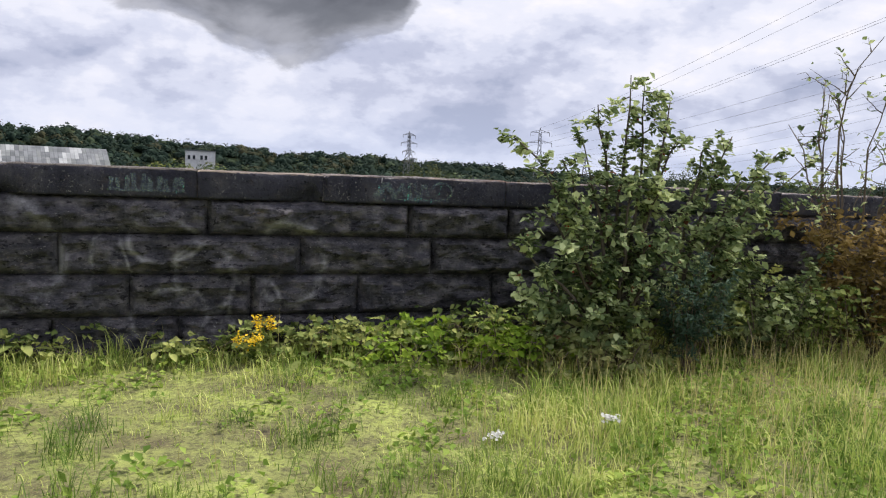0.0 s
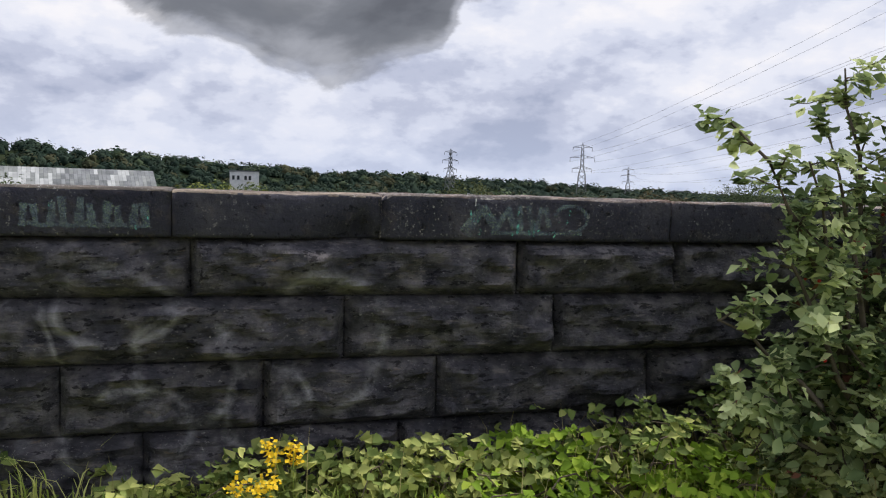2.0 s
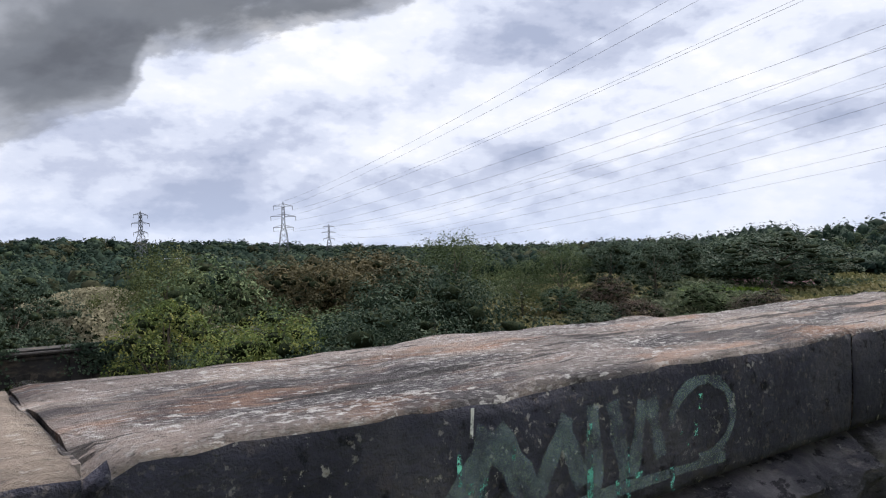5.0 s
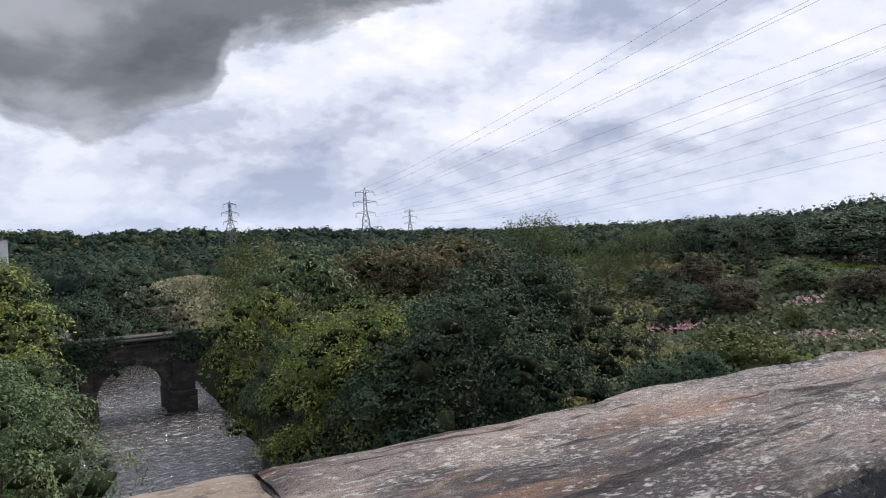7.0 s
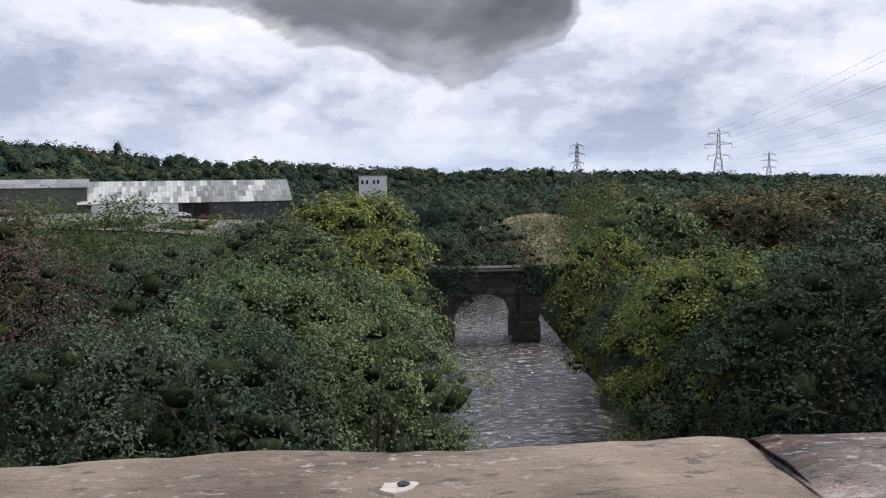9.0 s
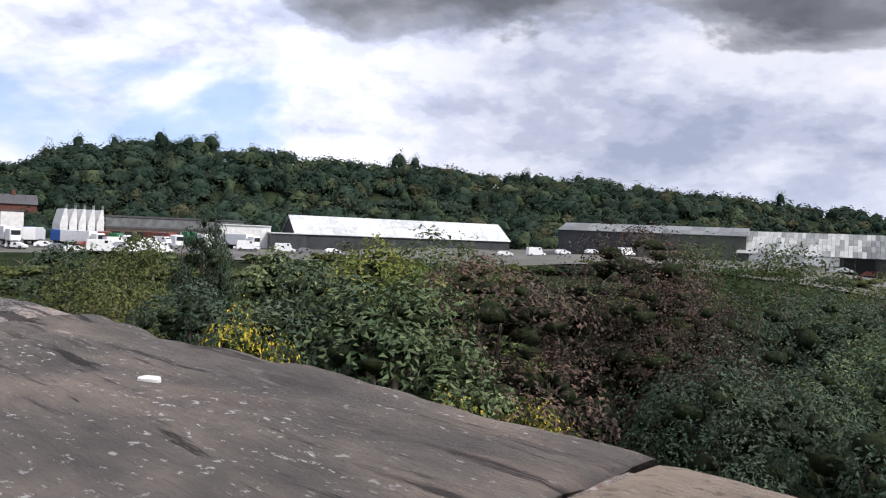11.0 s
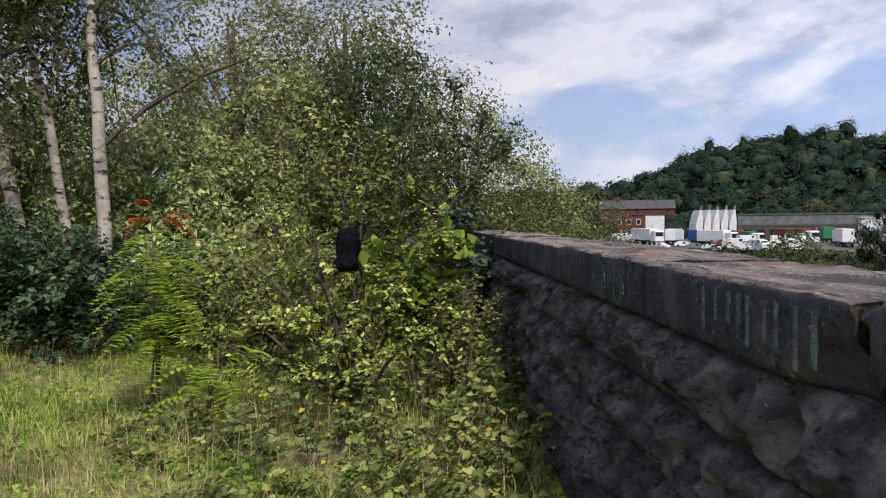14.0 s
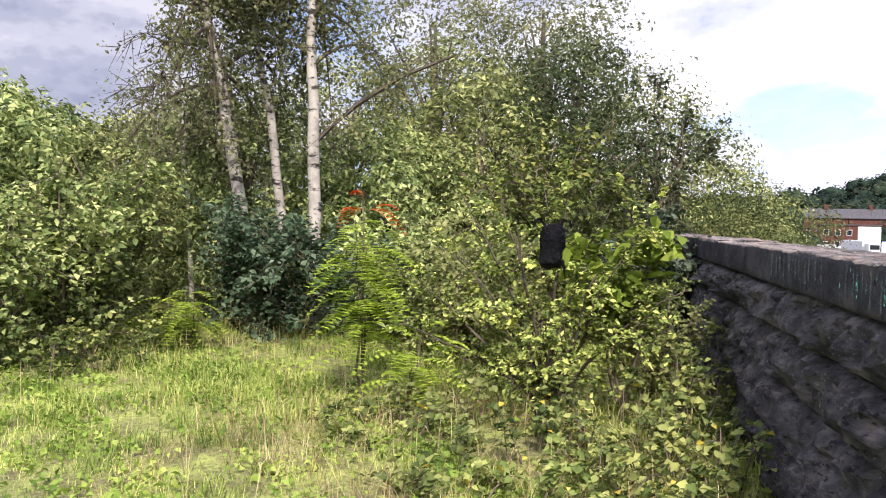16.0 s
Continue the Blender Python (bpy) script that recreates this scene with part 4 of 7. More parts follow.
def far_woods():
    """Woods on the hills and the valley floor, far off, as one mass of crowns."""
    rng = np.random.default_rng(11)
    V, F, off, tint = [], [], 0, []
    bm = bmesh.new()
    bmesh.ops.create_icosphere(bm, subdivisions=2, radius=1.0)
    bmesh.ops.delete(bm, geom=[v for v in bm.verts if v.co.z < -0.45], context="VERTS")
    bm.verts.index_update()
    DOME = np.array([v.co for v in bm.verts]), np.array([[v.index for v in f.verts] for f in bm.faces])
    bm.free()
    bm = bmesh.new()
    bmesh.ops.create_icosphere(bm, subdivisions=1, radius=1.0)
    COARSE = np.array([v.co for v in bm.verts]), np.array([[v.index for v in f.verts] for f in bm.faces])
    bm.free()
    pts = []
    for _ in range(52000):
        az = rng.uniform(-72, 92)
        r = 95 * (10 ** rng.uniform(0, 1.0))
        if r > np.interp(az, [s[0] for s in SKYLINE], [s[2] for s in SKYLINE]) * 1.08:
            continue
        x, y = 2.1 - r * math.sin(radians(az)), r * math.cos(radians(az))
        if y < 6 or (abs(x - river_x(y)) < 11 and y < 190):
            continue
        if 22 < az < 82 and r < 262 or 2 < az <= 22 and 150 < r < 252:
            continue
        if r < 150 and az > -34 or az < -36 and r < 200:
            continue
        if -19 < az < -4 and 95 < r < 175:
            continue
        pts.append((x, y, r))
    pts = pts[:5200]
    for _ in range(9000):
        az = rng.uniform(20, 92)
        r = np.interp(az, [s[0] for s in SKYLINE], [s[2] for s in SKYLINE]) * rng.uniform(0.72, 1.04)
        if len(pts) < 5950:
            pts.append((2.1 - r * math.sin(radians(az)), r * math.cos(radians(az)), 301.0))
    for _ in range(1500):
        az = rng.uniform(-62, 24)
        r = np.interp(az, [s[0] for s in SKYLINE], [s[2] for s in SKYLINE]) * rng.uniform(0.50, 1.03)
        if r > 260:
            pts.append((2.1 - r * math.sin(radians(az)), r * math.cos(radians(az)), 302.0))
    # single taller trees along the crest
    for az, big in ((70.5, 1.0), (68.7, 0.9), (66.4, 1.0), (63.4, 1.1), (61.5, 0.9), (60.0, 1.0), (57.0, 0.9), (50.0, 1.0), (46.2, 1.1), (45.0, 0.9), (36.5, 0.9), (18.5, 0.8)):
        r = np.interp(az, [s[0] for s in SKYLINE], [s[2] for s in SKYLINE]) * 0.99
        pts.append((2.1 - r * math.sin(radians(az)), r * math.cos(radians(az)), -r * big))
    for x, y, r in pts:
        z = float(land(x, y))
        R = rng.uniform(2.4, 4.8) * (1.25 if r > 500 else 1.0)
        H = rng.uniform(4.5, 7.5)
        if r > 330 and rng.random() < 0.05:
            R, H = rng.uniform(3.6, 6.0), rng.uniform(7.5, 10.0)
        if r == 301.0:
            R, H = rng.uniform(4.0, 9.0), rng.uniform(5.0, 10.5)
        if r == 302.0:
            far = math.hypot(x - 2.1, y)
            R, H = rng.uniform(4.0, 7.5) * far / 480, rng.uniform(5.5, 9.5) * max(1.0, far / 700)
        if r < 0:
            R, H = rng.uniform(3.2, 5.2) * -r / 400, rng.uniform(8.0, 11.0) * -r / 400
            z += rng.uniform(1.0, 3.6)
            r = 200
        n = 900 if r == 200 else 170 if r == 301.0 else 46 if r == 302.0 else 100 if r < 300 else 56 if r < 480 else 28
        mid, half = np.array([x, y, z + H * 0.45 - (2.0 if r > 380 else 0.6)]), np.array([R, R, H * 0.62 + (2.0 if r > 380 else 0.6)])
        # a lumpy dome, with sprays of leaves standing out of it
        k = rng.uniform(0, 6.3)
        turn = np.array([[math.cos(k), -math.sin(k), 0], [math.sin(k), math.cos(k), 0], [0, 0, 1]])
        hull = DOME if r in (200, 301.0) or r < 300 else COARSE
        dome = hull[0] @ turn.T * rng.uniform(0.45, 0.94, (len(hull[0]), 1))
        v0 = mid + dome * half
        d = rng.normal(0, 1, (n, 3))
        d[:, 2] = np.abs(d[:, 2]) * 1.1 - 0.35
        d /= np.linalg.norm(d, axis=1)[:, None]
        lump = 1 + 0.22 * np.sin(4 * d[:, :1] + x) * np.sin(4 * d[:, 1:2] + y) + 0.14 * np.sin(6 * d[:, 2:] + x)
        p = mid + d * half * (0.66 + 0.36 * rng.random((n, 1)) ** 0.7) * lump
        v, f = leaves(p, d + np.array([0, 0, 0.4]), R * (0.11 if r == 200 else 0.17 if r == 301.0 else 0.29 if r == 302.0 else 0.19 if r < 300 else 0.25 if r < 480 else 0.40), rng, 1.2, 0.16, simple=True)
        v, f = np.concatenate([v0, v]), np.concatenate([hull[1], f + len(v0)])
        V.append(v)
        F.append(f + off)
        off += len(v)
        tint.append(np.full(len(f), rng.choice(4, p=(0.32, 0.44, 0.14, 0.10)), np.int32))
    ob = mesh_ob("far_woods", np.concatenate(V), np.concatenate(F), M["farwood"])
    for k in ("farwood_dark", "farwood_light", "farwood_olive"):
        ob.data.materials.append(M[k])
    ob.data.polygons.foreach_set("material_index", np.concatenate(tint))
    tagged(ob, "distant dark green deciduous woods covering the hills", "woods", kind="stuff")


far_woods()


# ---- far bridge ----
M["bridge_stone"] = material("bridge_masonry", [(0.3, (0.015, 0.014, 0.013)), (0.5, (0.038, 0.034, 0.030)), (0.75, (0.120, 0.096, 0.072))], scale=0.9, rough=0.9, bump=0.7, bump_scale=5,
                             bump_dist=0.06, coords="World", stretch=(1, 1, 2), per="object", spread=0.2, spots=[((0.03, 0.03, 0.032), 0.5, 0.45, 0.62, 0.8, (1, 1, 0.6))])
M["iron"] = material("dark_iron", [(0.3, (0.02, 0.018, 0.017)), (0.7, (0.05, 0.042, 0.036))], scale=4, rough=0.6, bump=0.2)


def far_bridge():
    b = thing("arch_bridge", "low blackened stone arch bridge with ivy across the river", "bridge")
    y0, y1, top = 75.2, 79.6, -6.35
    arches = [(0.6, 7.5), (9.05, 15.55), (17.9, 24.4)]

    def soffit(x):
        for a, c in arches:
            if a < x < c:
                u = (2 * x - a - c) / (c - a)
                return -11.9 + 3.1 * math.sqrt(max(0, 1 - u * u))
        return -15.5
    xs = []
    for a, c in zip([-12] + [q for p in arches for q in p], [q for p in arches for q in p] + [38]):
        n = 22 if any(abs(a - p[0]) < 1e-6 for p in arches) else 3
        xs += [a + (c - a) * (0.5 - 0.5 * math.cos(math.pi * k / n)) for k in range(n)]
    xs.append(38)
    g = Geo()
    v, f = [], []
    for x in xs:
        e = soffit(x)
        v += [(x, y0, e), (x, y0, top), (x, y1, top), (x, y1, e)]
    for k in range(len(xs) - 1):
        q = k * 4
        for i in range(4):
            j = (i + 1) % 4
            f.append((q + i, q + j, q + 4 + j, q + 4 + i))
    g.add(v, f)
    g.object("spandrel_wall", M["bridge_stone"], b)
    for a, c in arches[1:2] + arches[:1]:
        n = 19
        for k in range(n):
            t0, t1 = math.pi * (k + 0.04) / n, math.pi * (k + 0.96) / n
            q = []
            for t, e in ((t0, 0), (t1, 0), (t1, 0.55), (t0, 0.55)):
                q.append(((a + c) / 2 - ((c - a) / 2 + e) * math.cos(t), -11.9 + (3.1 + e) * math.sin(t)))
            bm = bmesh.new()
            fr = [bm.verts.new((x, y0 - 0.09, z)) for x, z in q]
            bk = [bm.verts.new((x, y0 + 0.1, z)) for x, z in q]
            bm.faces.new(fr), bm.faces.new(bk[::-1])
            for i in range(4):
                bm.faces.new((fr[i], bk[i], bk[(i + 1) % 4], fr[(i + 1) % 4]))
            part("voussoir", bm, M["bridge_stone"], b)
    for x0, x1 in ((7.5, 9.05), (15.55, 17.9)):
        part("pier", box((x0 - 0.12, y0 - 0.5, -15.5), (x1 + 0.12, y1 + 0.3, -11.7), 0.12), M["bridge_stone"], b)
        part("pilaster", box((x0 + 0.25, y0 - 0.22, -11.7), (x1 - 0.25, y0 + 0.05, -6.9), 0.05), M["bridge_stone"], b)
    part("string_course", box((-12, y0 - 0.16, -7.05), (38, y0 + 0.1, -6.8), 0.04), M["bridge_stone"], b)
    for k in range(24):
        x = -12 + k * 2.08
        part("parapet_cap", box((x + 0.02, y0 - 0.12, top), (x + 2.06, y0 + 0.45, top + 0.22), 0.04), M["bridge_stone"], b)
    g = Geo()
    g.tube([(-12, y0 - 0.3, -6.45), (38, y0 - 0.3, -6.45)], [0.16, 0.16], 8)
    g.object("pipe", M["iron"], b, "black iron pipe along the parapet")
    for k in range(13):
        part("pipe_bracket", box((-11.5 + k * 4, y0 - 0.34, -6.7), (-11.36 + k * 4, y0, -6.5)), M["iron"], b)
    rng = np.random.default_rng(8)
    for cx, wid, drop, n in ((7.2, 3.0, 3.0, 2000), (19.2, 3.4, 2.8, 2000), (10.5, 0.9, 0.7, 170), (5.0, 3.0, 3.5, 1100), (17.0, 0.5, 1.0, 110)):
        p = np.stack([rng.normal(cx, wid / 2, n), y0 - 0.25 + rng.normal(0, 0.16, n) - 0.2 * rng.random(n), -5.95 - drop * rng.random(n) ** 1.6], 1)
        v, f = leaves(p, np.tile([0, -1, 0.5], (n, 1)), 0.22, rng, 1.2)
        mesh_ob("ivy", v, f, M["darkleaf"], b, "dark green ivy hanging over the bridge")


far_bridge()

# ---- buildings of the works yard ----
M["sheet_white"] = material("pale_roof_sheet", [(0.3, (0.36, 0.38, 0.38)), (0.6, (0.54, 0.56, 0.56))], scale=0.5, rough=0.5, bump=0.2, bump_scale=3, coords="World", per="object", spread=0.25,
                            spots=[((0.22, 0.22, 0.21), 0.7, 0.55, 0.72, 0.6, (1, 1, 1))])
M["sheet_grey"] = material("grey_roof_sheet", [(0.3, (0.10, 0.106, 0.108)), (0.7, (0.20, 0.21, 0.212))], scale=0.6, rough=0.6, bump=0.2, bump_scale=3, coords="World", per="object", spread=0.4)
M["clad_dark"] = material("dark_cladding", [(0.3, (0.030, 0.033, 0.038)), (0.7, (0.060, 0.065, 0.072))], scale=0.4, rough=0.55, bump=0.15, bump_scale=4, coords="World")
M["clad_olive"] = material("olive_cladding", [(0.3, (0.060, 0.070, 0.058)), (0.7, (0.105, 0.115, 0.095))], scale=0.4, rough=0.6, bump=0.15, bump_scale=4, coords="World")
M["white_wall"] = material("white_render", [(0.3, (0.55, 0.55, 0.55)), (0.7, (0.78, 0.78, 0.77))], scale=0.8, rough=0.7, bump=0.1, coords="World", spots=[((0.35, 0.34, 0.32), 0.6, 0.58, 0.75, 0.5, (2, 2, 0.4))])
M["brick"] = material("red_brick", [(0.3, (0.085, 0.034, 0.027)), (0.7, (0.155, 0.062, 0.048))], scale=1.5, rough=0.9, bump=0.3, bump_scale=8, coords="World")
M["brick_brown"] = material("brown_brick", [(0.3, (0.065, 0.048, 0.038)), (0.7, (0.125, 0.092, 0.070))], scale=1.0, rough=0.9, bump=0.3, bump_scale=8, coords="World")
M["slate"] = material("slate_roof", [(0.3, (0.045, 0.045, 0.050)), (0.7, (0.095, 0.092, 0.098))], scale=1.5, rough=0.7, bump=0.3, bump_scale=6, coords="World")
M["glass"] = material("window_glass", [(0.3, (0.015, 0.018, 0.022)), (0.7, (0.03, 0.034, 0.04))], scale=1, rough=0.1, bump=0, spec=0.6)
M["void"] = material("shaded_interior", [(0.3, (0.010, 0.010, 0.011)), (0.7, (0.018, 0.018, 0.018))], scale=1, rough=0.9, bump=0)


def gabled(name, label, ax, ay, bx, by, depth, base, eave, ridge, wall_m, roof_m, bays=10, rows=2, left=False, roof_pick=None):
    """A long shed: its front runs from a to b on the ground, the ridge in the middle of its depth. Roof of separate sheets."""
    length = math.hypot(bx - ax, by - ay)
    t = thing(name, label, "building", (ax, ay, base), math.degrees(math.atan2(by - ay, bx - ax)))
    e, r = eave - base, ridge - base
    part("wall", box((0, 0, -2), (length, 0.3, e)), wall_m, t, "long side wall")
    part("wall", box((0, depth - 0.3, -2), (length, depth, e)), wall_m, t)
    for x in (0, length - 0.3):
        bm = bmesh.new()
        pr = [(0.3, -2), (depth - 0.3, -2), (depth - 0.3, e), (depth / 2, r - 0.05), (0.3, e)]
        f1 = [bm.verts.new((x, y, z)) for y, z in pr]
        f2 = [bm.verts.new((x + 0.3, y, z)) for y, z in pr]
        bm.faces.new(f1), bm.faces.new(f2[::-1])
        for i in range(5):
            bm.faces.new((f1[i], f2[i], f2[(i + 1) % 5], f1[(i + 1) % 5]))
        part("gable_wall", bm, wall_m, t)
    sl = length / bays
    rng = random.Random(len(label))
    for side in (0, 1):
        for k in range(bays):
            for j in range(rows):
                m = roof_pick(rng, side, k, j) if roof_pick else roof_m
                if m is None:
                    continue
                u0, u1 = j / rows, (j + 1) / rows
                ya, yb = -0.5 + (depth / 2 + 0.5) * u0, -0.5 + (depth / 2 + 0.5) * u1
                if side:
                    ya, yb = depth - ya, depth - yb
                slope = (r - e) / (depth / 2)
                za, zb = e + slope * (-0.5 + (depth / 2 + 0.5) * u0), e + slope * (-0.5 + (depth / 2 + 0.5) * u1)
                lift = 0.02 * rng.random()
                bm = bmesh.new()
                x0, x1 = k * sl + 0.02 - (0.4 if k == 0 else 0), (k + 1) * sl - 0.02 + (0.4 if k == bays - 1 else 0)
                lo = [bm.verts.new(p) for p in ((x0, ya, za + lift), (x1, ya, za + lift), (x1, yb, zb + lift), (x0, yb, zb + lift))]
                hi = [bm.verts.new((p.co.x, p.co.y, p.co.z + 0.12)) for p in lo]
                bm.faces.new(lo[::-1]), bm.faces.new(hi)
                for i in range(4):
                    bm.faces.new((lo[i], lo[(i + 1) % 4], hi[(i + 1) % 4], hi[i]))
                part("roof_sheet", bm, m, t)
    return t, length, e, r


def tattered(rng, side, k, j):
    q = rng.random()
    streak = math.sin((k - 1.6 * j) * 0.8) + 0.8 * math.sin((k - 1.6 * j) * 0.31 + 1.0) + 0.5 * math.sin(k * 2.1)
    if k < 27:
        return M["sheet_old"] if streak > 0.1 or q < 0.2 else M["sheet_worn"]
    return M["sheet_old"] if streak > 1.0 or q < 0.06 else M["sheet_worn"] if streak > 0.5 or q < 0.15 else M["sheet_grey"]


M["sheet_old"] = material("old_roof_sheet", [(0.3, (0.27, 0.28, 0.275)), (0.7, (0.42, 0.43, 0.42))], scale=0.5, rough=0.6, bump=0.2, bump_scale=3, coords="World", per="object", spread=0.3)
M["sheet_worn"] = material("worn_roof_sheet", [(0.3, (0.13, 0.14, 0.135)), (0.7, (0.24, 0.25, 0.24))], scale=0.6, rough=0.6, bump=0.2, bump_scale=3, coords="World", per="object", spread=0.3)


def yard_buildings():
    t, ln, e, r = gabled("industrial_shed", "derelict industrial shed with patched white and grey sheet roof", -78.2, 207.0, -24.0, 221.0, 20, -7.0, -0.2, 5.7, M["clad_dark"], M["sheet_white"], 54, 4,
                         roof_pick=tattered)
    part("wall_panel", box((3, -0.12, 0.5), (25, -0.003, e - 0.2)), M["white_wall"], t, "white painted wall panels")
    # a near-black panel on the wall; the doorway's inner shade is its colour
    part("doorway", box((26, -0.1, 0), (33, -0.003, e - 0.4)), M["void"], t, "near-black panel for the shaded doorway")
    for x in (25.2, 28.5, 33.2):
        part("door_post", box((x, -0.35, 0), (x + 0.3, -0.105, e)), M["iron"], t)
    # one near-black slab under the roof stands for the unlit inside
    part("roof_purlins", box((0.5, 1, e), (ln - 0.5, 19, e + 0.3)), M["void"], t)
    t, ln, e, r = gabled("industrial_shed", "large dark-clad industrial shed with pale low roof", -127.0, 192.0, -76.5, 208.5, 20, -7.0, 4.2, 6.5, M["clad_dark"], M["sheet_grey"], 14, 2)
    part("wall_panel", box((ln * 0.45, -0.1, -1), (ln, -0.003, e - 0.05)), M["clad_olive"], t, "olive green cladding")
    t, ln, e, r = gabled("warehouse", "black-clad warehouse with a bright white sheet roof", -178.8, 132.4, -150.4, 198.0, 18, -6.8, -0.1, 5.2, M["clad_dark"], M["sheet_white"], 18, 2)
    part("roller_door", box((-0.14, 6.0, 0), (-0.003, 11.0, 4.6)), M["sheet_grey"], t, "grey roller door")
    # the works with its saw-tooth gables
    ang = math.degrees(math.atan2(127.5 - 79.8, -201.5 + 214.0))
    w = thing("factory", "old brick factory with white saw-tooth gables and flues", "building", (-214.0, 79.8, -6.0), ang)
    L = 51.0
    part("wall", box((11.5, 0, -2), (L, 0.4, 5.5)), M["brick_brown"], w)
    part("upper_wall", box((11.5, 0.3, 5.5), (L, 0.7, 8.4)), M["sheet_grey"], w, "grey sheeted upper wall")
    part("lintel_band", box((11.5, -0.15, 5.2), (L, 0.3, 5.8)), M["slate"], w)
    part("roof", box((11.2, 0.1, 8.4), (L + 0.3, 26, 8.9), 0.05), M["slate"], w)
    part("side_wall", box((L - 0.4, 0.4, -2), (L, 26, 8.4)), M["brick_brown"], w)
    for k in range(11):
        part("window", box((13.2 + k * 3.4, -0.1, 1.6), (15.3 + k * 3.4, -0.003, 4.4)), M["glass"], w)
    for k in range(5):
        bm = bmesh.new()
        x = k * 2.3
        pr = [(x, -2), (x + 1.9, -2), (x + 1.9, 7.2), (x + 1.6, 10.2), (x + 1.1, 10.2), (x, 6.0)]
        f1 = [bm.verts.new((a, -0.2, b)) for a, b in pr]
        f2 = [bm.verts.new((a, 20, b)) for a, b in pr]
        bm.faces.new(f1), bm.faces.new(f2[::-1])
        for i in range(6):
            bm.faces.new((f1[i], f2[i], f2[(i + 1) % 6], f1[(i + 1) % 6]))
        gb = part("sawtooth_gable", bm, M["white_wall"], w, "white rendered saw-tooth gable")
        g = Geo()
        g.tube([(x + 1.5, 0.6, 10.0), (x + 1.5, 0.6, 11.4), (x + 1.5, 0.6, 11.5)], [0.35, 0.35, 0.5], 8)
        g.object("flue", M["sheet_grey"], w)
        part("door", box((x + 0.5, -0.32, 0), (x + 1.5, -0.203, 3.0)), M["clad_dark"], gb)
    # brick offices and the terrace behind
    ang = math.degrees(math.atan2(84.3 - 67.8, -257.0 + 259.8))
    o = thing("brick_office", "two-storey red brick office with a white end wall", "building", (-259.8, 67.8, -5.2), ang)
    part("wall", box((0, 0, -2), (10.8, 9, 8.2)), M["brick"], o)
    part("end_wall", box((10.8, -0.1, -2), (17.2, 9, 8.0)), M["white_wall"], o, "white rendered end wall")
    part("roof", box((-0.3, -0.3, 8.2), (17.5, 9.3, 8.6), 0.05), M["slate"], o)
    for k in range(3):
        for z in (1.2, 5.0):
            wd = part("window", box((1.0 + k * 3.3, -0.12, z), (2.6 + k * 3.3, -0.003, z + 1.9)), M["white_wall"], o)
            part("pane", box((1.15 + k * 3.3, -0.16, z + 0.15), (2.45 + k * 3.3, -0.123, z + 1.75)), M["glass"], wd)
    for hx, hy, n in ((-289.9, 70.4, 1), (-286.7, 84.2, 1)):
        h, ln, e, r = gabled("terraced_house", "red brick terraced house with a dark slate roof", hx, hy, hx + 3.2 * n, hy + 13.5 * n, 8, -3.0, 6.0, 9.0, M["brick"], M["slate"], 4 * n, 1)
        for k in range(4 * n):
            for z in (1.2, 4.0):
                wd = part("window", box((0.9 + k * 3.3, -0.1, z), (2.3 + k * 3.3, -0.003, z + 1.5)), M["white_wall"], h)
                part("pane", box((1.0 + k * 3.3, -0.14, z + 0.1), (2.2 + k * 3.3, -0.103, z + 1.4)), M["glass"], wd)
        part("chimney", box((ln / 2 - 0.6, 3.4, r - 0.6), (ln / 2 + 0.6, 4.6, r + 1.6), 0.04), M["brick"], h)
    # pale tower block of the works
    w = thing("works_tower", "pale grey flat-roofed tower block above the trees", "building", (-5.3, 259.6, -8.5), 0.0)
    part("wall", box((0, 0, -2), (9.6, 9, 15.6), 0.05), M["white_wall"], w)
    part("roof", box((-0.2, -0.2, 15.6), (9.8, 9.2, 15.9)), M["sheet_grey"], w)
    for x in (0.8, 2.4, 4.8, 6.2):
        part("window", box((x, -0.1, 12.8), (x + 0.8, -0.003, 14.2)), M["glass"], w)
    g = Geo()
    for k in range(10):
        g.tube([(k, 0.1, 15.9), (k, 0.1, 16.9)], [0.05, 0.05], 4)
    g.tube([(0, 0.1, 16.9), (9.5, 0.1, 16.9)], [0.05, 0.05], 4)
    g.object("roof_rail", M["iron"], w)
    for (x, y, z, ln, d, h, a, wm, rm) in ((-24.0, 277, -8, 13, 8, 8.6, 2, "clad_olive", "sheet_grey"), (76, 250, -8, 14, 8, 9.4, -14, "clad_dark", "sheet_white"),
                                           (98, 296, -8, 12, 8, 9.6, -16, "clad_dark", "sheet_grey"), (-306, 118, -4, 12, 8, 15.4, 68, "white_wall", "sheet_white"),
                                           (-186, 112, -7, 14, 7, 8.4, 66, "white_wall", "sheet_white"), (-176, 122, -7, 10, 8, 6.6, 66, "clad_dark", "sheet_white")):
        b = thing("low_building", "low flat-roofed works building among the trees", "building", (x, y, z), a)
        part("wall", box((0, 0, -1), (ln, d, h)), M[wm], b)
        part("roof", box((-0.3, -0.3, h), (ln + 0.3, d + 0.3, h + 0.3), 0.04), M[rm], b)


yard_buildings()

# ---- parked vehicles ----
PAINT = {k: material("vehicle_" + k, [(0.3, c), (0.7, tuple(min(1, q * 1.15) for q in c))], scale=1, rough=0.3, bump=0, spec=0.5) for k, c in
         (("white", (0.70, 0.71, 0.72)), ("blue", (0.05, 0.13, 0.36)), ("red", (0.17, 0.04, 0.03)), ("green", (0.03, 0.18, 0.08)), ("grey", (0.16, 0.17, 0.18)), ("yellow", (0.62, 0.42, 0.04)))}
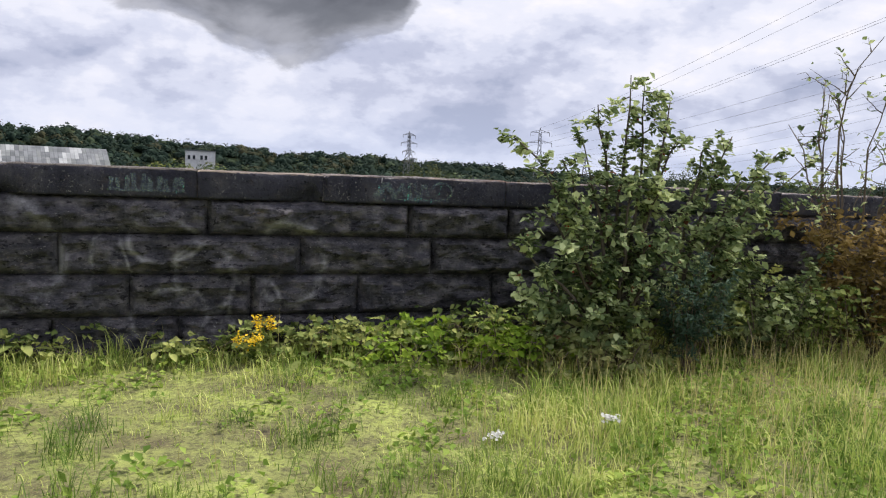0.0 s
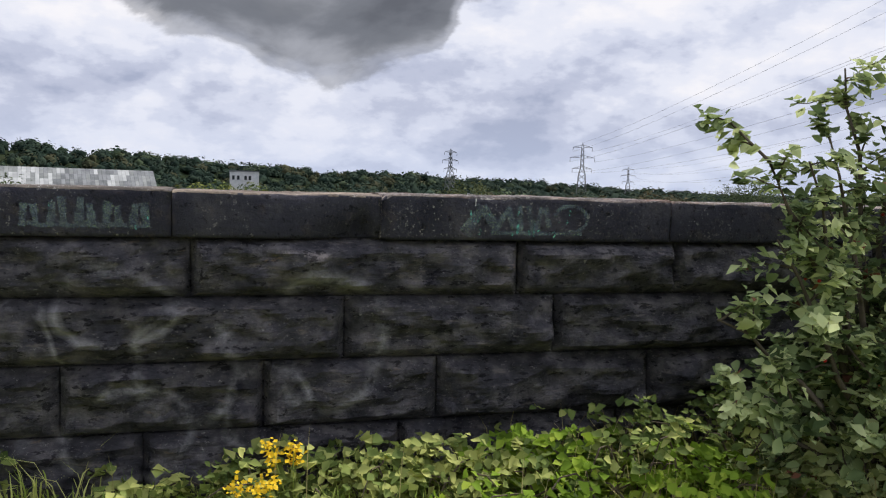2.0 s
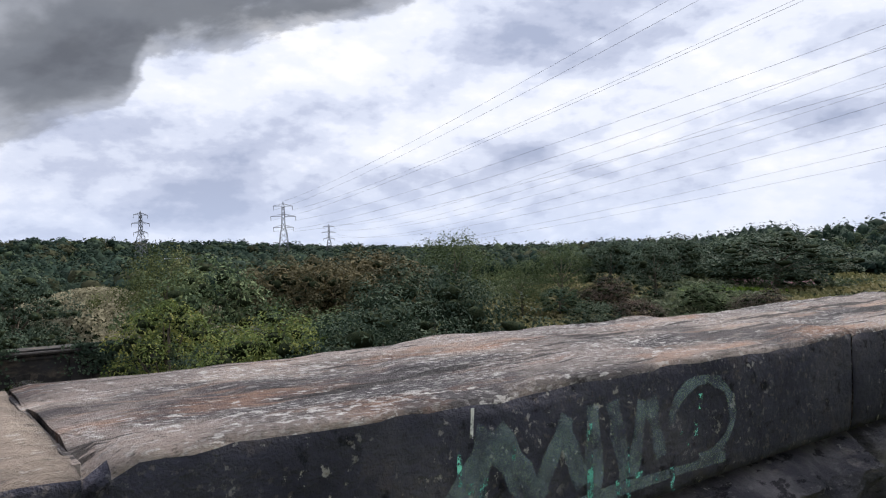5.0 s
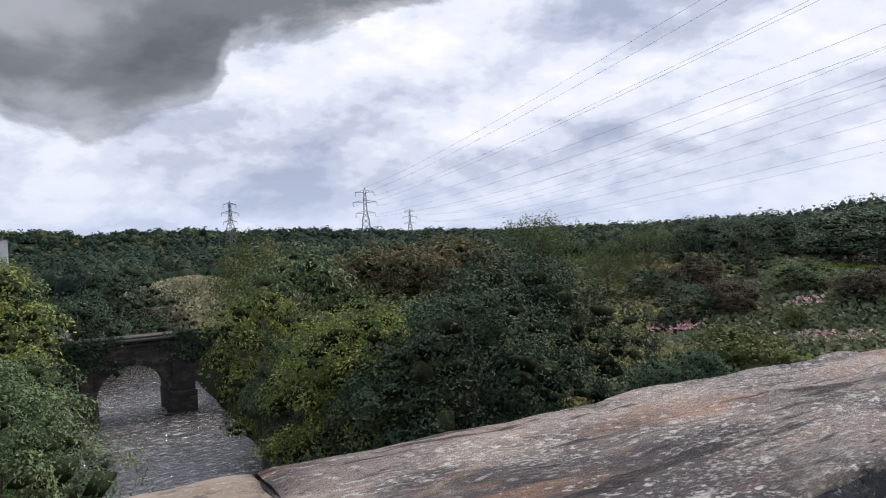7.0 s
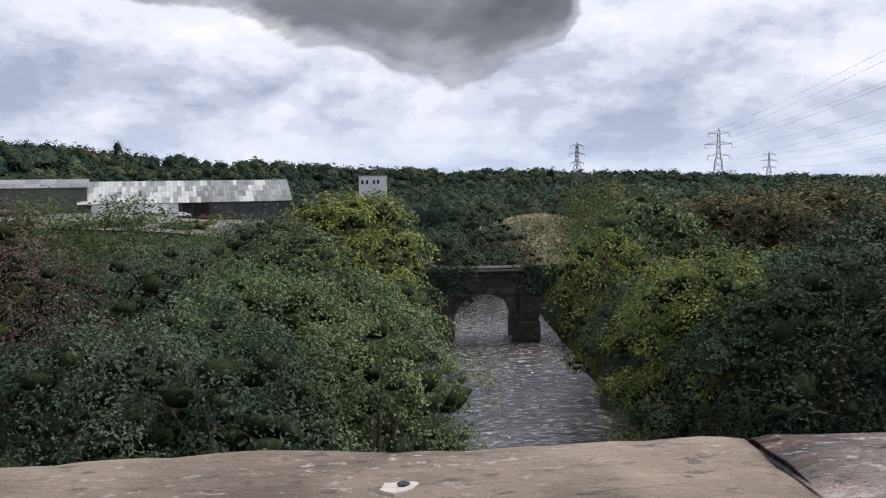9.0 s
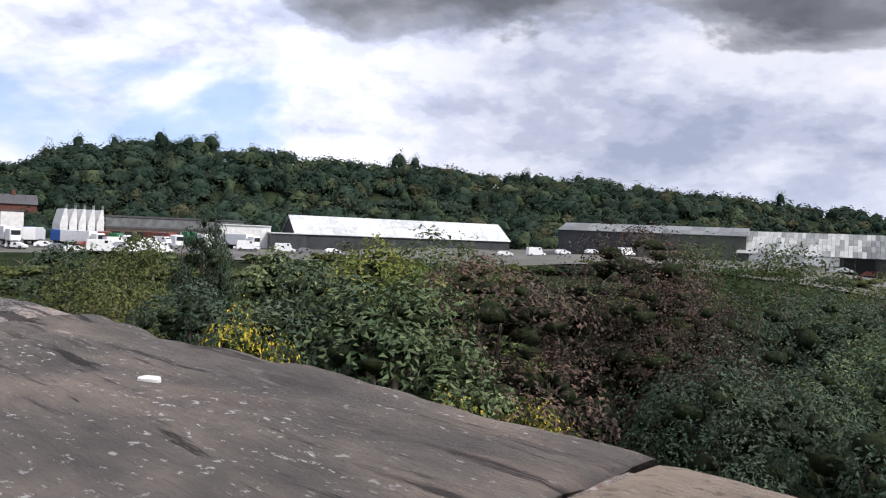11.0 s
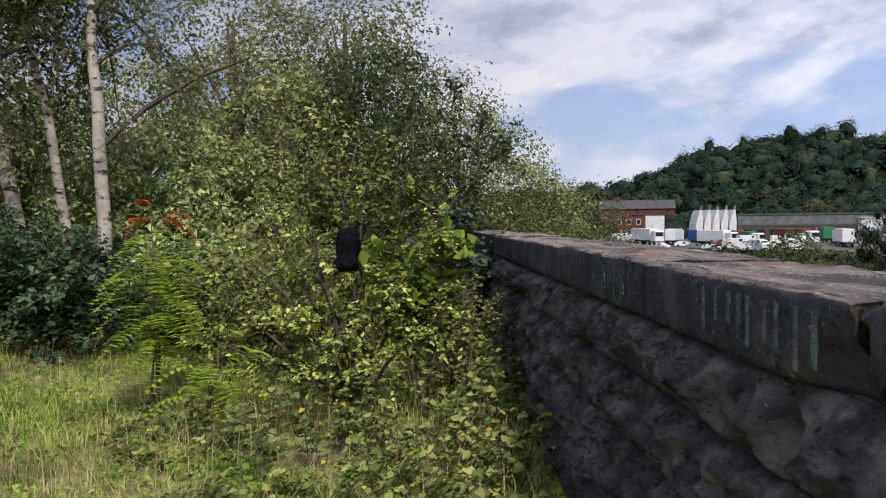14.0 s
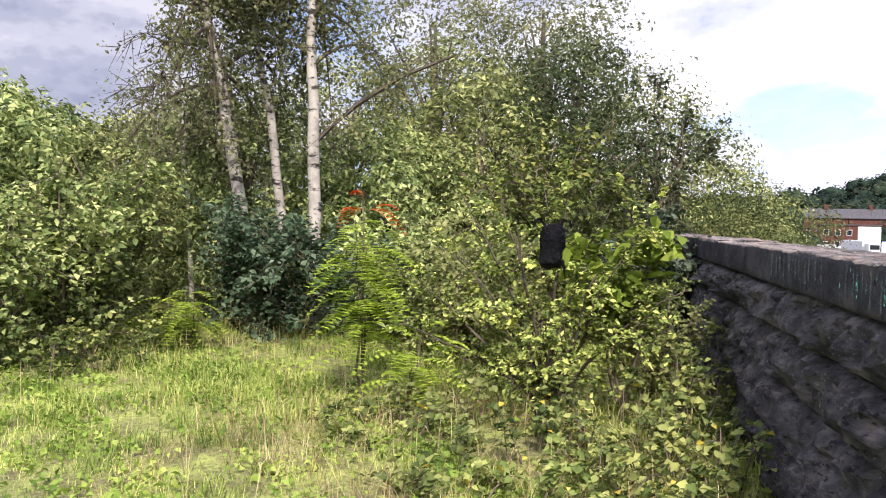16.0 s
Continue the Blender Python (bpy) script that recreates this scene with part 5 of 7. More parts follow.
M["tyre"] = material("tyre_rubber", [(0.3, (0.012, 0.012, 0.012)), (0.7, (0.022, 0.022, 0.022))], scale=4, rough=0.8, bump=0.1)


def wheels(t, xs, half, r):
    for x in xs:
        for s in (-1, 1):
            bm = bmesh.new()
            bmesh.ops.create_cone(bm, cap_ends=True, segments=14, radius1=r, radius2=r, depth=0.28, matrix=pose(x, s * half, r, 90))
            wh = part("wheel", bm, M["tyre"], t)
            bm = bmesh.new()
            bmesh.ops.create_cone(bm, cap_ends=True, segments=10, radius1=r * 0.55, radius2=r * 0.5, depth=0.30, matrix=pose(x, s * half, r, 90))
            part("rim", bm, PAINT["grey"], wh)


def lorry(colour):
    t = thing("lorry", "parked articulated lorry with a %s box trailer" % colour, "lorry")
    part("trailer_box", box((0, -1.25, 1.2), (9.5, 1.25, 4.0), 0.06), PAINT[colour], t)
    part("chassis", box((0.2, -0.5, 0.8), (12.0, 0.5, 1.18)), M["iron"], t)
    cab = part("cab", box((9.9, -1.2, 0.9), (12.1, 1.2, 3.6), 0.2), PAINT["white"], t)
    part("windscreen", box((12.08, -1.0, 2.2), (12.14, 1.0, 3.2)), M["glass"], cab)
    wheels(t, (1.5, 2.7, 9.0, 11.2), 1.0, 0.5)
    return t


def car(colour, van=False):
    t = thing("van" if van else "car", "parked %s %s in the works yard" % (colour, "panel van" if van else "saloon car"), "van" if van else "car")
    L, h = (5.4, 2.4) if van else (4.3, 1.45)
    bm = bmesh.new()
    pr = [(0, 0.3), (L, 0.3), (L, 0.85), (L - 0.9, 1.0), (L - (1.5 if van else 1.7), h), (0.1 if van else 0.9, h), (0, 0.9)]
    f1 = [bm.verts.new((x, -0.85, z)) for x, z in pr]
    f2 = [bm.verts.new((x, 0.85, z)) for x, z in pr]
    bm.faces.new(f1), bm.faces.new(f2[::-1])
    for i in range(len(pr)):
        j = (i + 1) % len(pr)
        bm.faces.new((f1[i], f2[i], f2[j], f1[j]))
    bmesh.ops.bevel(bm, geom=list(bm.edges), offset=0.07, segments=2, affect="EDGES")
    part("body", bm, PAINT[colour], t)
    for s in (-0.87, 0.87):
        part("side_window", box((L - 2.3, s - 0.01, h - 0.62), (L - 1.75, s + 0.01, h - 0.15)), M["glass"], t)
    part("windscreen", box((L - 1.45, -0.7, h - 0.55), (L - 1.25, 0.7, h - 0.2), 0.05), M["glass"], t)
    wheels(t, (0.9, L - 0.9), 0.8, 0.34)
    return t


def park():
    rnd = random.Random(4)
    protos = {"lw": lorry("white"), "lb": lorry("blue"), "lr": lorry("red"), "lg": lorry("green"), "cw": car("white"), "cg": car("grey"), "cr": car("red"), "vw": car("white", True)}
    used = set()
    spots = [("lb", -194, 66, 165), ("lb", -199, 73, 20), ("lw", -184, 62, 150), ("lr", -186, 79, 150), ("lr", -180, 88, 12), ("lg", -176, 98, 160), ("lw", -190, 72, 20), ("vw", -206, 58, 80), ("vw", -208, 62, 85), ("vw", -172, 74, 100),
             ("cw", -206, 55, 75), ("cg", -208, 53, 70), ("cw", -166, 72, 40), ("cw", -164, 68, 55), ("cr", -174, 69, 110), ("cw", -178, 61, 70), ("vw", -162, 77, 75), ("cw", -156, 73, 70), ("cg", -170, 61, 80),
             ("vw", -164, 115, 60), ("cw", -168, 108, 65), ("cg", -162, 121, 65), ("cw", -158, 127, 70), ("vw", -160, 101, 65), ("cw", -125, 160, 60), ("vw", -121, 168, 64), ("cw", -117, 176, 60), ("cw", -111, 182, 62),
             ("vw", -104, 188, 70), ("cw", -97, 194, 60), ("vw", -62, 210, 20), ("cw", -55, 213, 18), ("cr", -49, 215, 20), ("lw", -154, 90, 160), ("lw", -186, 54, 10), ("lw", -172, 104, 15), ("cw", -150, 62, 40), ("vw", -147, 66, 10), ("cw", -153, 58, 80), ("cg", -146, 60, 120), ("vw", -140, 57, 70), ("cr", -158, 64, 30), ("cg", -160, 82, 15), ("vw", -168, 84, 20),
             ("cw", -176, 55, 40), ("vw", -190, 49, 60), ("cg", -184, 47, 20), ("cw", -196, 50, 70), ("lg", -196, 80, 30), ("vw", -150, 74, 100), ("cw", -144, 71, 15)]
    for k, x, y, a in spots:
        m = pose(x, y, float(land(x, y)) + 0.37, 0, 0, a)
        if k not in used:
            used.add(k)
            protos[k].matrix_basis = m
        else:
            copy_thing(protos[k], m)


park()

# ---- pylons and lines ----
M["galvanised"] = material("galvanised_steel", [(0.3, (0.10, 0.105, 0.11)), (0.7, (0.19, 0.195, 0.20))], scale=2, rough=0.6, metal=0.3, bump=0)
ARMS = ((0.62, 6.4), (0.78, 8.0), (0.93, 6.2))   # share of the height, half-length


def pylon(x, y, z, height, turn, bar=0.16, label="tall grey lattice steel electricity pylon"):
    t = thing("electricity_pylon", label, "pylon", (x, y, z), turn, group="power line pylons")
    H = height

    def half(u):
        return 3.6 * (1 - u) ** 1.15 * (H / 45) + 0.65 if u < 0.6 else 0.65 + 0.55 * (1 - u) / 0.4
    levels = [0, 0.13, 0.25, 0.36, 0.46, 0.54, 0.62, 0.70, 0.78, 0.86, 0.93, 1.0]
    for sx, sy in ((1, 1), (1, -1), (-1, 1), (-1, -1)):
        g = Geo()
        g.tube([(sx * half(u), sy * half(u), u * H) for u in levels[:-1]] + [(0, 0, H)], [bar] * len(levels), 4)
        g.object("leg", M["galvanised"], t)
    g = Geo()
    for a, b in zip(levels[:-2], levels[1:-1]):
        p, q = half(a), half(b)
        for s in (1, -1):
            for d in (1, -1):
                g.tube([(s * p, d * p, a * H), (s * q, -d * q, b * H)], [bar * 0.6] * 2, 3)
                g.tube([(d * p, s * p, a * H), (-d * q, s * q, b * H)], [bar * 0.6] * 2, 3)
    g.object("bracing", M["galvanised"], t)
    for u, hl in ARMS:
        hl = hl * H / 45
        for s in (1, -1):
            g = Geo()
            w = half(u)
            for d in (1, -1):
                g.tube([(s * w, d * w, u * H), (s * hl, 0, u * H)], [bar * 0.8] * 2, 3)
                g.tube([(s * w * 0.9, d * w * 0.9, u * H + 1.6), (s * hl, 0, u * H + 0.1)], [bar * 0.8] * 2, 3)
                for k in (0.35, 0.7):
                    xx = s * (w + (hl - w) * k)
                    g.tube([(xx, d * w * (1 - k), u * H), (xx, d * w * (1 - k), u * H + 1.6 * (1 - k))], [bar * 0.5] * 2, 3)
            arm = g.object("cross_arm", M["galvanised"], t)
            g = Geo()
            g.tube([(s * hl, 0, u * H), (s * hl, 0, u * H - 2.6)], [0.16, 0.12], 6)
            g.object("insulator", M["iron"], arm)
    return t


def wires(a, b, turn_a, turn_b, ha, hb, sag, label):
    """Conductors between two pylons' arms, and the earth wire on top."""
    t = thing("power_lines", label, "cable")
    for u, hl in ARMS + ((1.0, 0.0),):
        for s in ((1, -1) if hl else (1,)):
            ends = []
            for (x, y, z), tr, h in ((a, turn_a, ha), (b, turn_b, hb)):
                o = s * hl * h / 45
                ends.append(Vector((x + o * math.cos(radians(tr)), y + o * math.sin(radians(tr)), z + u * h - (2.7 if hl else 0))))
            pts = []
            for k in range(41):
                f = k / 40
                p = ends[0].lerp(ends[1], f)
                p.z -= sag * 4 * f * (1 - f)
                pts.append(p)
            g = Geo()
            g.tube(pts, [0.014 + 0.034 * min(1, (p - Vector((2, 0, 2))).length / 500) for p in pts], 4)
            g.object("conductor" if hl else "earth_wire", M["iron"], t)


def power():
    pa, pb, pc, pn, ps = (161.8, 600, -6.0), (224.8, 480, -8.5), (485, 900, -10), PYLON_NEAR, (52.0, -105.0, 0.0)
    pylon(*pa, 44.5, 20, 0.2)
    pylon(*pb, 47.5, -18, 0.18)
    pylon(*pc, 52.5, -20, 0.26)
    pylon(*pn, 49.0, -48, 0.12)
    wires(pb, ps, -18, -18, 47.5, 50, 6.0, "high-voltage conductors sagging across the sky")
    wires(pc, pn, -20, -48, 52.5, 49, 13.0, "high-voltage conductors sagging between two pylons")
    wires(pn, (60, -250, -5), -48, -60, 49, 49, 6.0, "high-voltage conductors running on past the pylon")


PYLON_NEAR = (154.4, 43.9, -7.3)
power()


# ---- flowering meadow on the far side ----
def meadow():
    rng = np.random.default_rng(17)
    M["pink"] = leaf_mat("pink_flower", (0.30, 0.17, 0.19), (0.42, 0.26, 0.28), (0.55, 0.40, 0.40), scale=0.06)
    M["meadow"] = leaf_mat("meadow_growth", (0.075, 0.080, 0.032), (0.15, 0.145, 0.062), (0.27, 0.235, 0.12), scale=0.05)
    M["mound"] = leaf_mat("bramble_mound", (0.045, 0.062, 0.032), (0.090, 0.110, 0.062), (0.190, 0.200, 0.125), scale=0.08)
    M["meadowgreen"] = leaf_mat("meadow_green", (0.09, 0.15, 0.025), (0.16, 0.24, 0.04), (0.26, 0.34, 0.07), scale=0.05)
    n = 60000
    az, r = np.radians(rng.uniform(-82, -33, n)), 22 * 9 ** rng.random(n)
    x, y = 2.1 - r * np.sin(az), r * np.cos(az)
    keep = y > 1.5
    x, y, r = x[keep], y[keep], r[keep]
    p = patch2(x, y)

    def drift(*spots):
        d = np.full(len(x), 9.0)
        for cx, cy, rx, ry, a in spots:
            u, w = (x - cx) * math.cos(a) + (y - cy) * math.sin(a), (y - cy) * math.cos(a) - (x - cx) * math.sin(a)
            d = np.minimum(d, np.hypot(u / rx, w / ry))
        return d + 0.25 * p
    pink = drift((62, 38.5, 2.6, 7.0, 0.25), (60, 51.5, 5.0, 2.2, 0.0), (153, 89, 9, 22, 0.0), (75, 48, 4, 3, 0.0)) < 0.9
    green = ~pink & (drift((51, 33.5, 4.5, 4.0, 0.0), (118, 74, 14, 8, 0.0), (33, 22, 6, 5, 0.0)) < 0.9)
    mound = ~pink & ~green & (p > 0.25)
    rough = ~pink & ~green & ~mound
    for key, sel, size, lift, label in (("pink", pink, 0.20, 0.9, "pink-flowered willowherb drifts in the meadow"), ("meadow", rough, 0.26, 0.6, "rough olive meadow growth on the far bank"),
                                        ("mound", mound, 0.26, 1.3, "grey-green bramble mounds in the meadow"), ("meadowgreen", green, 0.24, 0.3, "bright green grass in the meadow")):
        q = np.stack([x[sel], y[sel], land(x[sel], y[sel]) + lift * rng.random(sel.sum()) ** 0.6 * (np.clip(p[sel], 0.3, 1) if key == "mound" else 1.0)], 1)
        v, f = leaves(q, np.tile([0, -0.4, 1.0], (len(q), 1)), size, rng, 1.6, 0.6)
        s_ = 0.5 + r[sel] / 70
        c = np.repeat(q, 4, 0)
        v = c + (v - c) * np.repeat(np.minimum(s_, 2.4), 4)[:, None]
        tagged(mesh_ob({"pink": "meadow_flowers", "mound": "meadow_bramble"}.get(key, "meadow_grass"), v, f, M[key]), label, "meadow", kind="stuff")


def patch2(x, y):
    return np.sin(x * 0.11 + 0.4) * np.sin(y * 0.15 + 1.0) + 0.7 * np.sin(x * 0.05 - y * 0.09 + 2.0) + 0.4 * np.sin(x * 0.31 + y * 0.23)


meadow()


# ---- works yard surface, straw bank, and the scrub that screens the yard ----
def yard_surface():
    m = material("yard_concrete", [(0.3, (0.075, 0.073, 0.068)), (0.7, (0.145, 0.14, 0.13))], scale=0.15, rough=0.9, bump=0.2, bump_scale=2, coords="World",
                 spots=[((0.08, 0.09, 0.045), 0.12, 0.52, 0.62, 0.6, (1, 1, 1))])
    v, f = [], []
    nu, nv = 40, 14
    for i in range(nu + 1):
        az = radians(8 + 72 * i / nu)
        for j in range(nv + 1):
            r = 168 + 95 * j / nv
            x, y = 2.1 - r * math.sin(az), r * math.cos(az)
            v.append((x, y, float(land(x, y)) + 0.35))
    for i in range(nu):
        for j in range(nv):
            a = i * (nv + 1) + j
            f.append((a, a + 1, a + nv + 2, a + nv + 1))
    tagged(mesh_ob("pavement", v, f, m, smooth=True), "worn grey concrete yard around the sheds", "yard", kind="structure")


def straw_bank():
    rng = np.random.default_rng(19)
    M["straw"] = leaf_mat("straw_bank", (0.14, 0.130, 0.08), (0.22, 0.20, 0.13), (0.33, 0.30, 0.20), scale=0.15)
    n = 13000
    x, y = rng.normal(28, 8.5, n), rng.normal(131, 18, n)
    keep = (y > 84) & (x > river_x(y) + 7)
    x, y = x[keep], y[keep]
    q = np.stack([x, y, land(x, y) + rng.uniform(0, 0.7, len(x))], 1)
    v, f = leaves(q, np.tile([0, -0.5, 1.0], (len(x), 1)), 0.5, rng, 1.5, 0.5)
    tagged(mesh_ob("bank_grass", v, f, M["straw"]), "pale straw-coloured rough bank above the far bridge", "grass", kind="stuff")


def screen_scrub():
    """Feathery scrub between the river trees and the yard."""
    rng = random.Random(12)
    protos = {}
    for k in range(76):
        az = 3 + 26 * (k - 64 + rng.random()) / 12 if k > 63 else 6 + 70 * (k + rng.random()) / 46 if k < 46 else 26 + 38 * (k - 46 + rng.random()) / 18
        d = rng.uniform(58, 112) if k < 46 else rng.uniform(125, 160) if k < 64 else rng.uniform(160, 196)
        x, y = 2.1 - d * math.sin(radians(az)), d * math.cos(radians(az))
        base = float(land(x, y))
        top = 1.8 - d * rng.uniform(0.032, 0.052) - (1.0 if az > 40 else 0) - (1.0 if az > 60 else 0) if k < 46 else 1.8 - d * rng.uniform(0.031, 0.038) if k < 64 else 1.8 - d * rng.uniform(0.024, 0.032)
        kind = ("willow", "olive", "sycamore", "olive", "darkleaf")[k % 5]
        h, r = max(2.5, top - base), rng.uniform(2.6, 4.2)
        if kind not in protos:
            protos[kind] = make_tree(kind, 500 + k, 6.0, 3.0, 2400, 0.27, 0.05, 0.15, "bushy %s scrub tree screening the works yard" % {"willow": "grey-green", "olive": "olive", "sycamore": "green", "darkleaf": "dark green"}[kind])
            protos[kind].matrix_basis = pose(x, y, base, 0, 0, k * 61.0) @ Matrix.Diagonal((r / 3, r / 3, h / 6, 1))
        else:
            t = protos[kind]
            keep = t.scale.copy()
            t.scale = (1, 1, 1)
            copy_thing(t, pose(x, y, base, 0, 0, k * 61.0) @ Matrix.Diagonal((r / 3, r / 3, h / 6, 1)))
            t.scale = keep


yard_surface()
straw_bank()
screen_scrub()


# ---- plants on the deck ----
def rand_dir(rng, up=0.0):
    d = Vector(rng.normal(0, 1, 3))
    d.z += up
    return d.normalized()


def shrub(name, label, category, at, height, spread, seed, leaf_m, leaf, n_leaf, stems=6, twigs=16, bark="twig", lean=(0, 0), stem_r=0.018, length=1.6, start=0.25,
          droop=0.0, bias=0.0, crown=None, berries=0):
    """Stems that fork into twigs, with the leaves sitting along the twigs."""
    rng = np.random.default_rng(seed)
    t = thing(name, label, category, at)
    tips, dirs = [], []
    tw = Geo()
    for s in range(stems):
        a = 2 * math.pi * (s + rng.uniform(-0.3, 0.3)) / stems
        rad = spread * rng.uniform(0.25, 0.95) * (0.4 if s == 0 else 1)
        h = height * rng.uniform(0.72, 1.0) * (1 - 0.25 * rad / max(spread, 0.01))
        end = Vector((math.cos(a) * rad + lean[0], math.sin(a) * rad + lean[1], h))
        mid = Vector((end.x * 0.35, end.y * 0.35, h * 0.55)) + Vector(rng.normal(0, 0.05 * height, 3))
        path = []
        for k in range(9):
            f = k / 8
            p = Vector((0, 0, -0.05)).lerp(mid, f).lerp(mid.lerp(end, f), f)
            path.append(p + Vector(rng.normal(0, 0.012 * height, 3)) * (k > 0))
        g = Geo()
        g.tube(path, [stem_r * (1 - 0.8 * k / 8) for k in range(9)], 6)
        g.object("stem", M[bark], t, smooth=True)
        for q in range(twigs):
            f = rng.uniform(start, 1.0)
            i = min(7, int(f * 8))
            p = path[i].lerp(path[i + 1], f * 8 - i)
            out = Vector((p.x - lean[0] * 0.5, p.y - lean[1] * 0.5, 0))
            d = (rand_dir(rng, 0.45 + bias) + out.normalized() * 0.5 if out.length > 0.02 else rand_dir(rng, 0.4)).normalized()
            ln = rng.uniform(0.5, 1.0) * spread * 0.62 * (1.15 - 0.5 * f)
            pts = [p + d * ln * k / 4 + Vector((0, 0, -droop * ln * (k / 4) ** 2)) + Vector(rng.normal(0, 0.02 * ln, 3)) * (k > 0) for k in range(5)]
            tw.tube(pts, [stem_r * 0.34 * (1 - 0.7 * k / 4) for k in range(5)], 4)
            for k in range(1, 5):
                tips.append(pts[k - 1].lerp(pts[k], rng.random()))
                dirs.append(d)
                if rng.random() < 0.6:
                    d2 = (d * 0.7 + rand_dir(rng, 0.2)).normalized()
                    e = pts[k] + d2 * ln * rng.uniform(0.2, 0.42)
                    tw.tube([pts[k], e], [stem_r * 0.18, stem_r * 0.08], 3)
                    for w in (0.35, 0.7, 1.0):
                        tips.append(pts[k].lerp(e, w))
                        dirs.append(d2)
    tagged(tw.object("branchwork", M[bark], t), kind="stuff")
    P, Dn = np.array([tuple(p) for p in tips]), np.array([tuple(d) for d in dirs])
    pick = rng.integers(0, len(P), n_leaf)
    pts = P[pick] + rng.normal(0, leaf * 0.9, (n_leaf, 3))
    keep = pts[:, 2] > 0.02
    pts, pick = pts[keep], pick[keep]
    nn = np.tile([0, 0, 1.0], (len(pts), 1)) + Dn[pick] * 0.35
    v, f = leaves(pts, nn, leaf, rng, length, 0.55, fine=n_leaf < 4500)
    tagged(mesh_ob("foliage", v, f, M[leaf_m], t), kind="stuff")
    if berries:
        for q in range(berries):
            c = P[rng.integers(0, len(P))]
            bm = bmesh.new()
            bmesh.ops.create_icosphere(bm, subdivisions=1, radius=0.011, matrix=Matrix.Translation(Vector(c) - Vector((0, 0, 0.02))))
            part("berry", bm, M["berry"], t, "small red berry", smooth=True)
    return t


def blades(rng, x, y, h, w, bend):
    """Grass blades: narrow bent strips."""
    n = len(x)
    z = land(x, y)
    a = rng.uniform(0, 2 * math.pi, n)
    dx, dy = np.cos(a), np.sin(a)
    b = bend * h
    base = np.stack([x, y, z - 0.01], 1)
    side = np.stack([-dy, dx, 0 * x], 1) * w[:, None] * 0.5
    mid = base + np.stack([dx * b * 0.35, dy * b * 0.35, h * 0.62], 1)
    tip = base + np.stack([dx * b, dy * b, h * (1 - 0.25 * bend)], 1)
    v = np.stack([base - side, base + side, mid - side * 0.8, mid + side * 0.8, tip], 1).reshape(-1, 3)
    k = np.arange(n)[:, None] * 5
    f = np.concatenate([k + np.array([[0, 1, 3]]), k + np.array([[0, 3, 2]]), k + np.array([[2, 3, 4]])], 0)
    return v, f


def patch(x, y, s, seed):
    return np.sin(x * s + seed) * np.sin(y * s * 1.13 + seed * 2.1) + 0.6 * np.sin(x * s * 2.3 - y * s * 1.7 + seed)


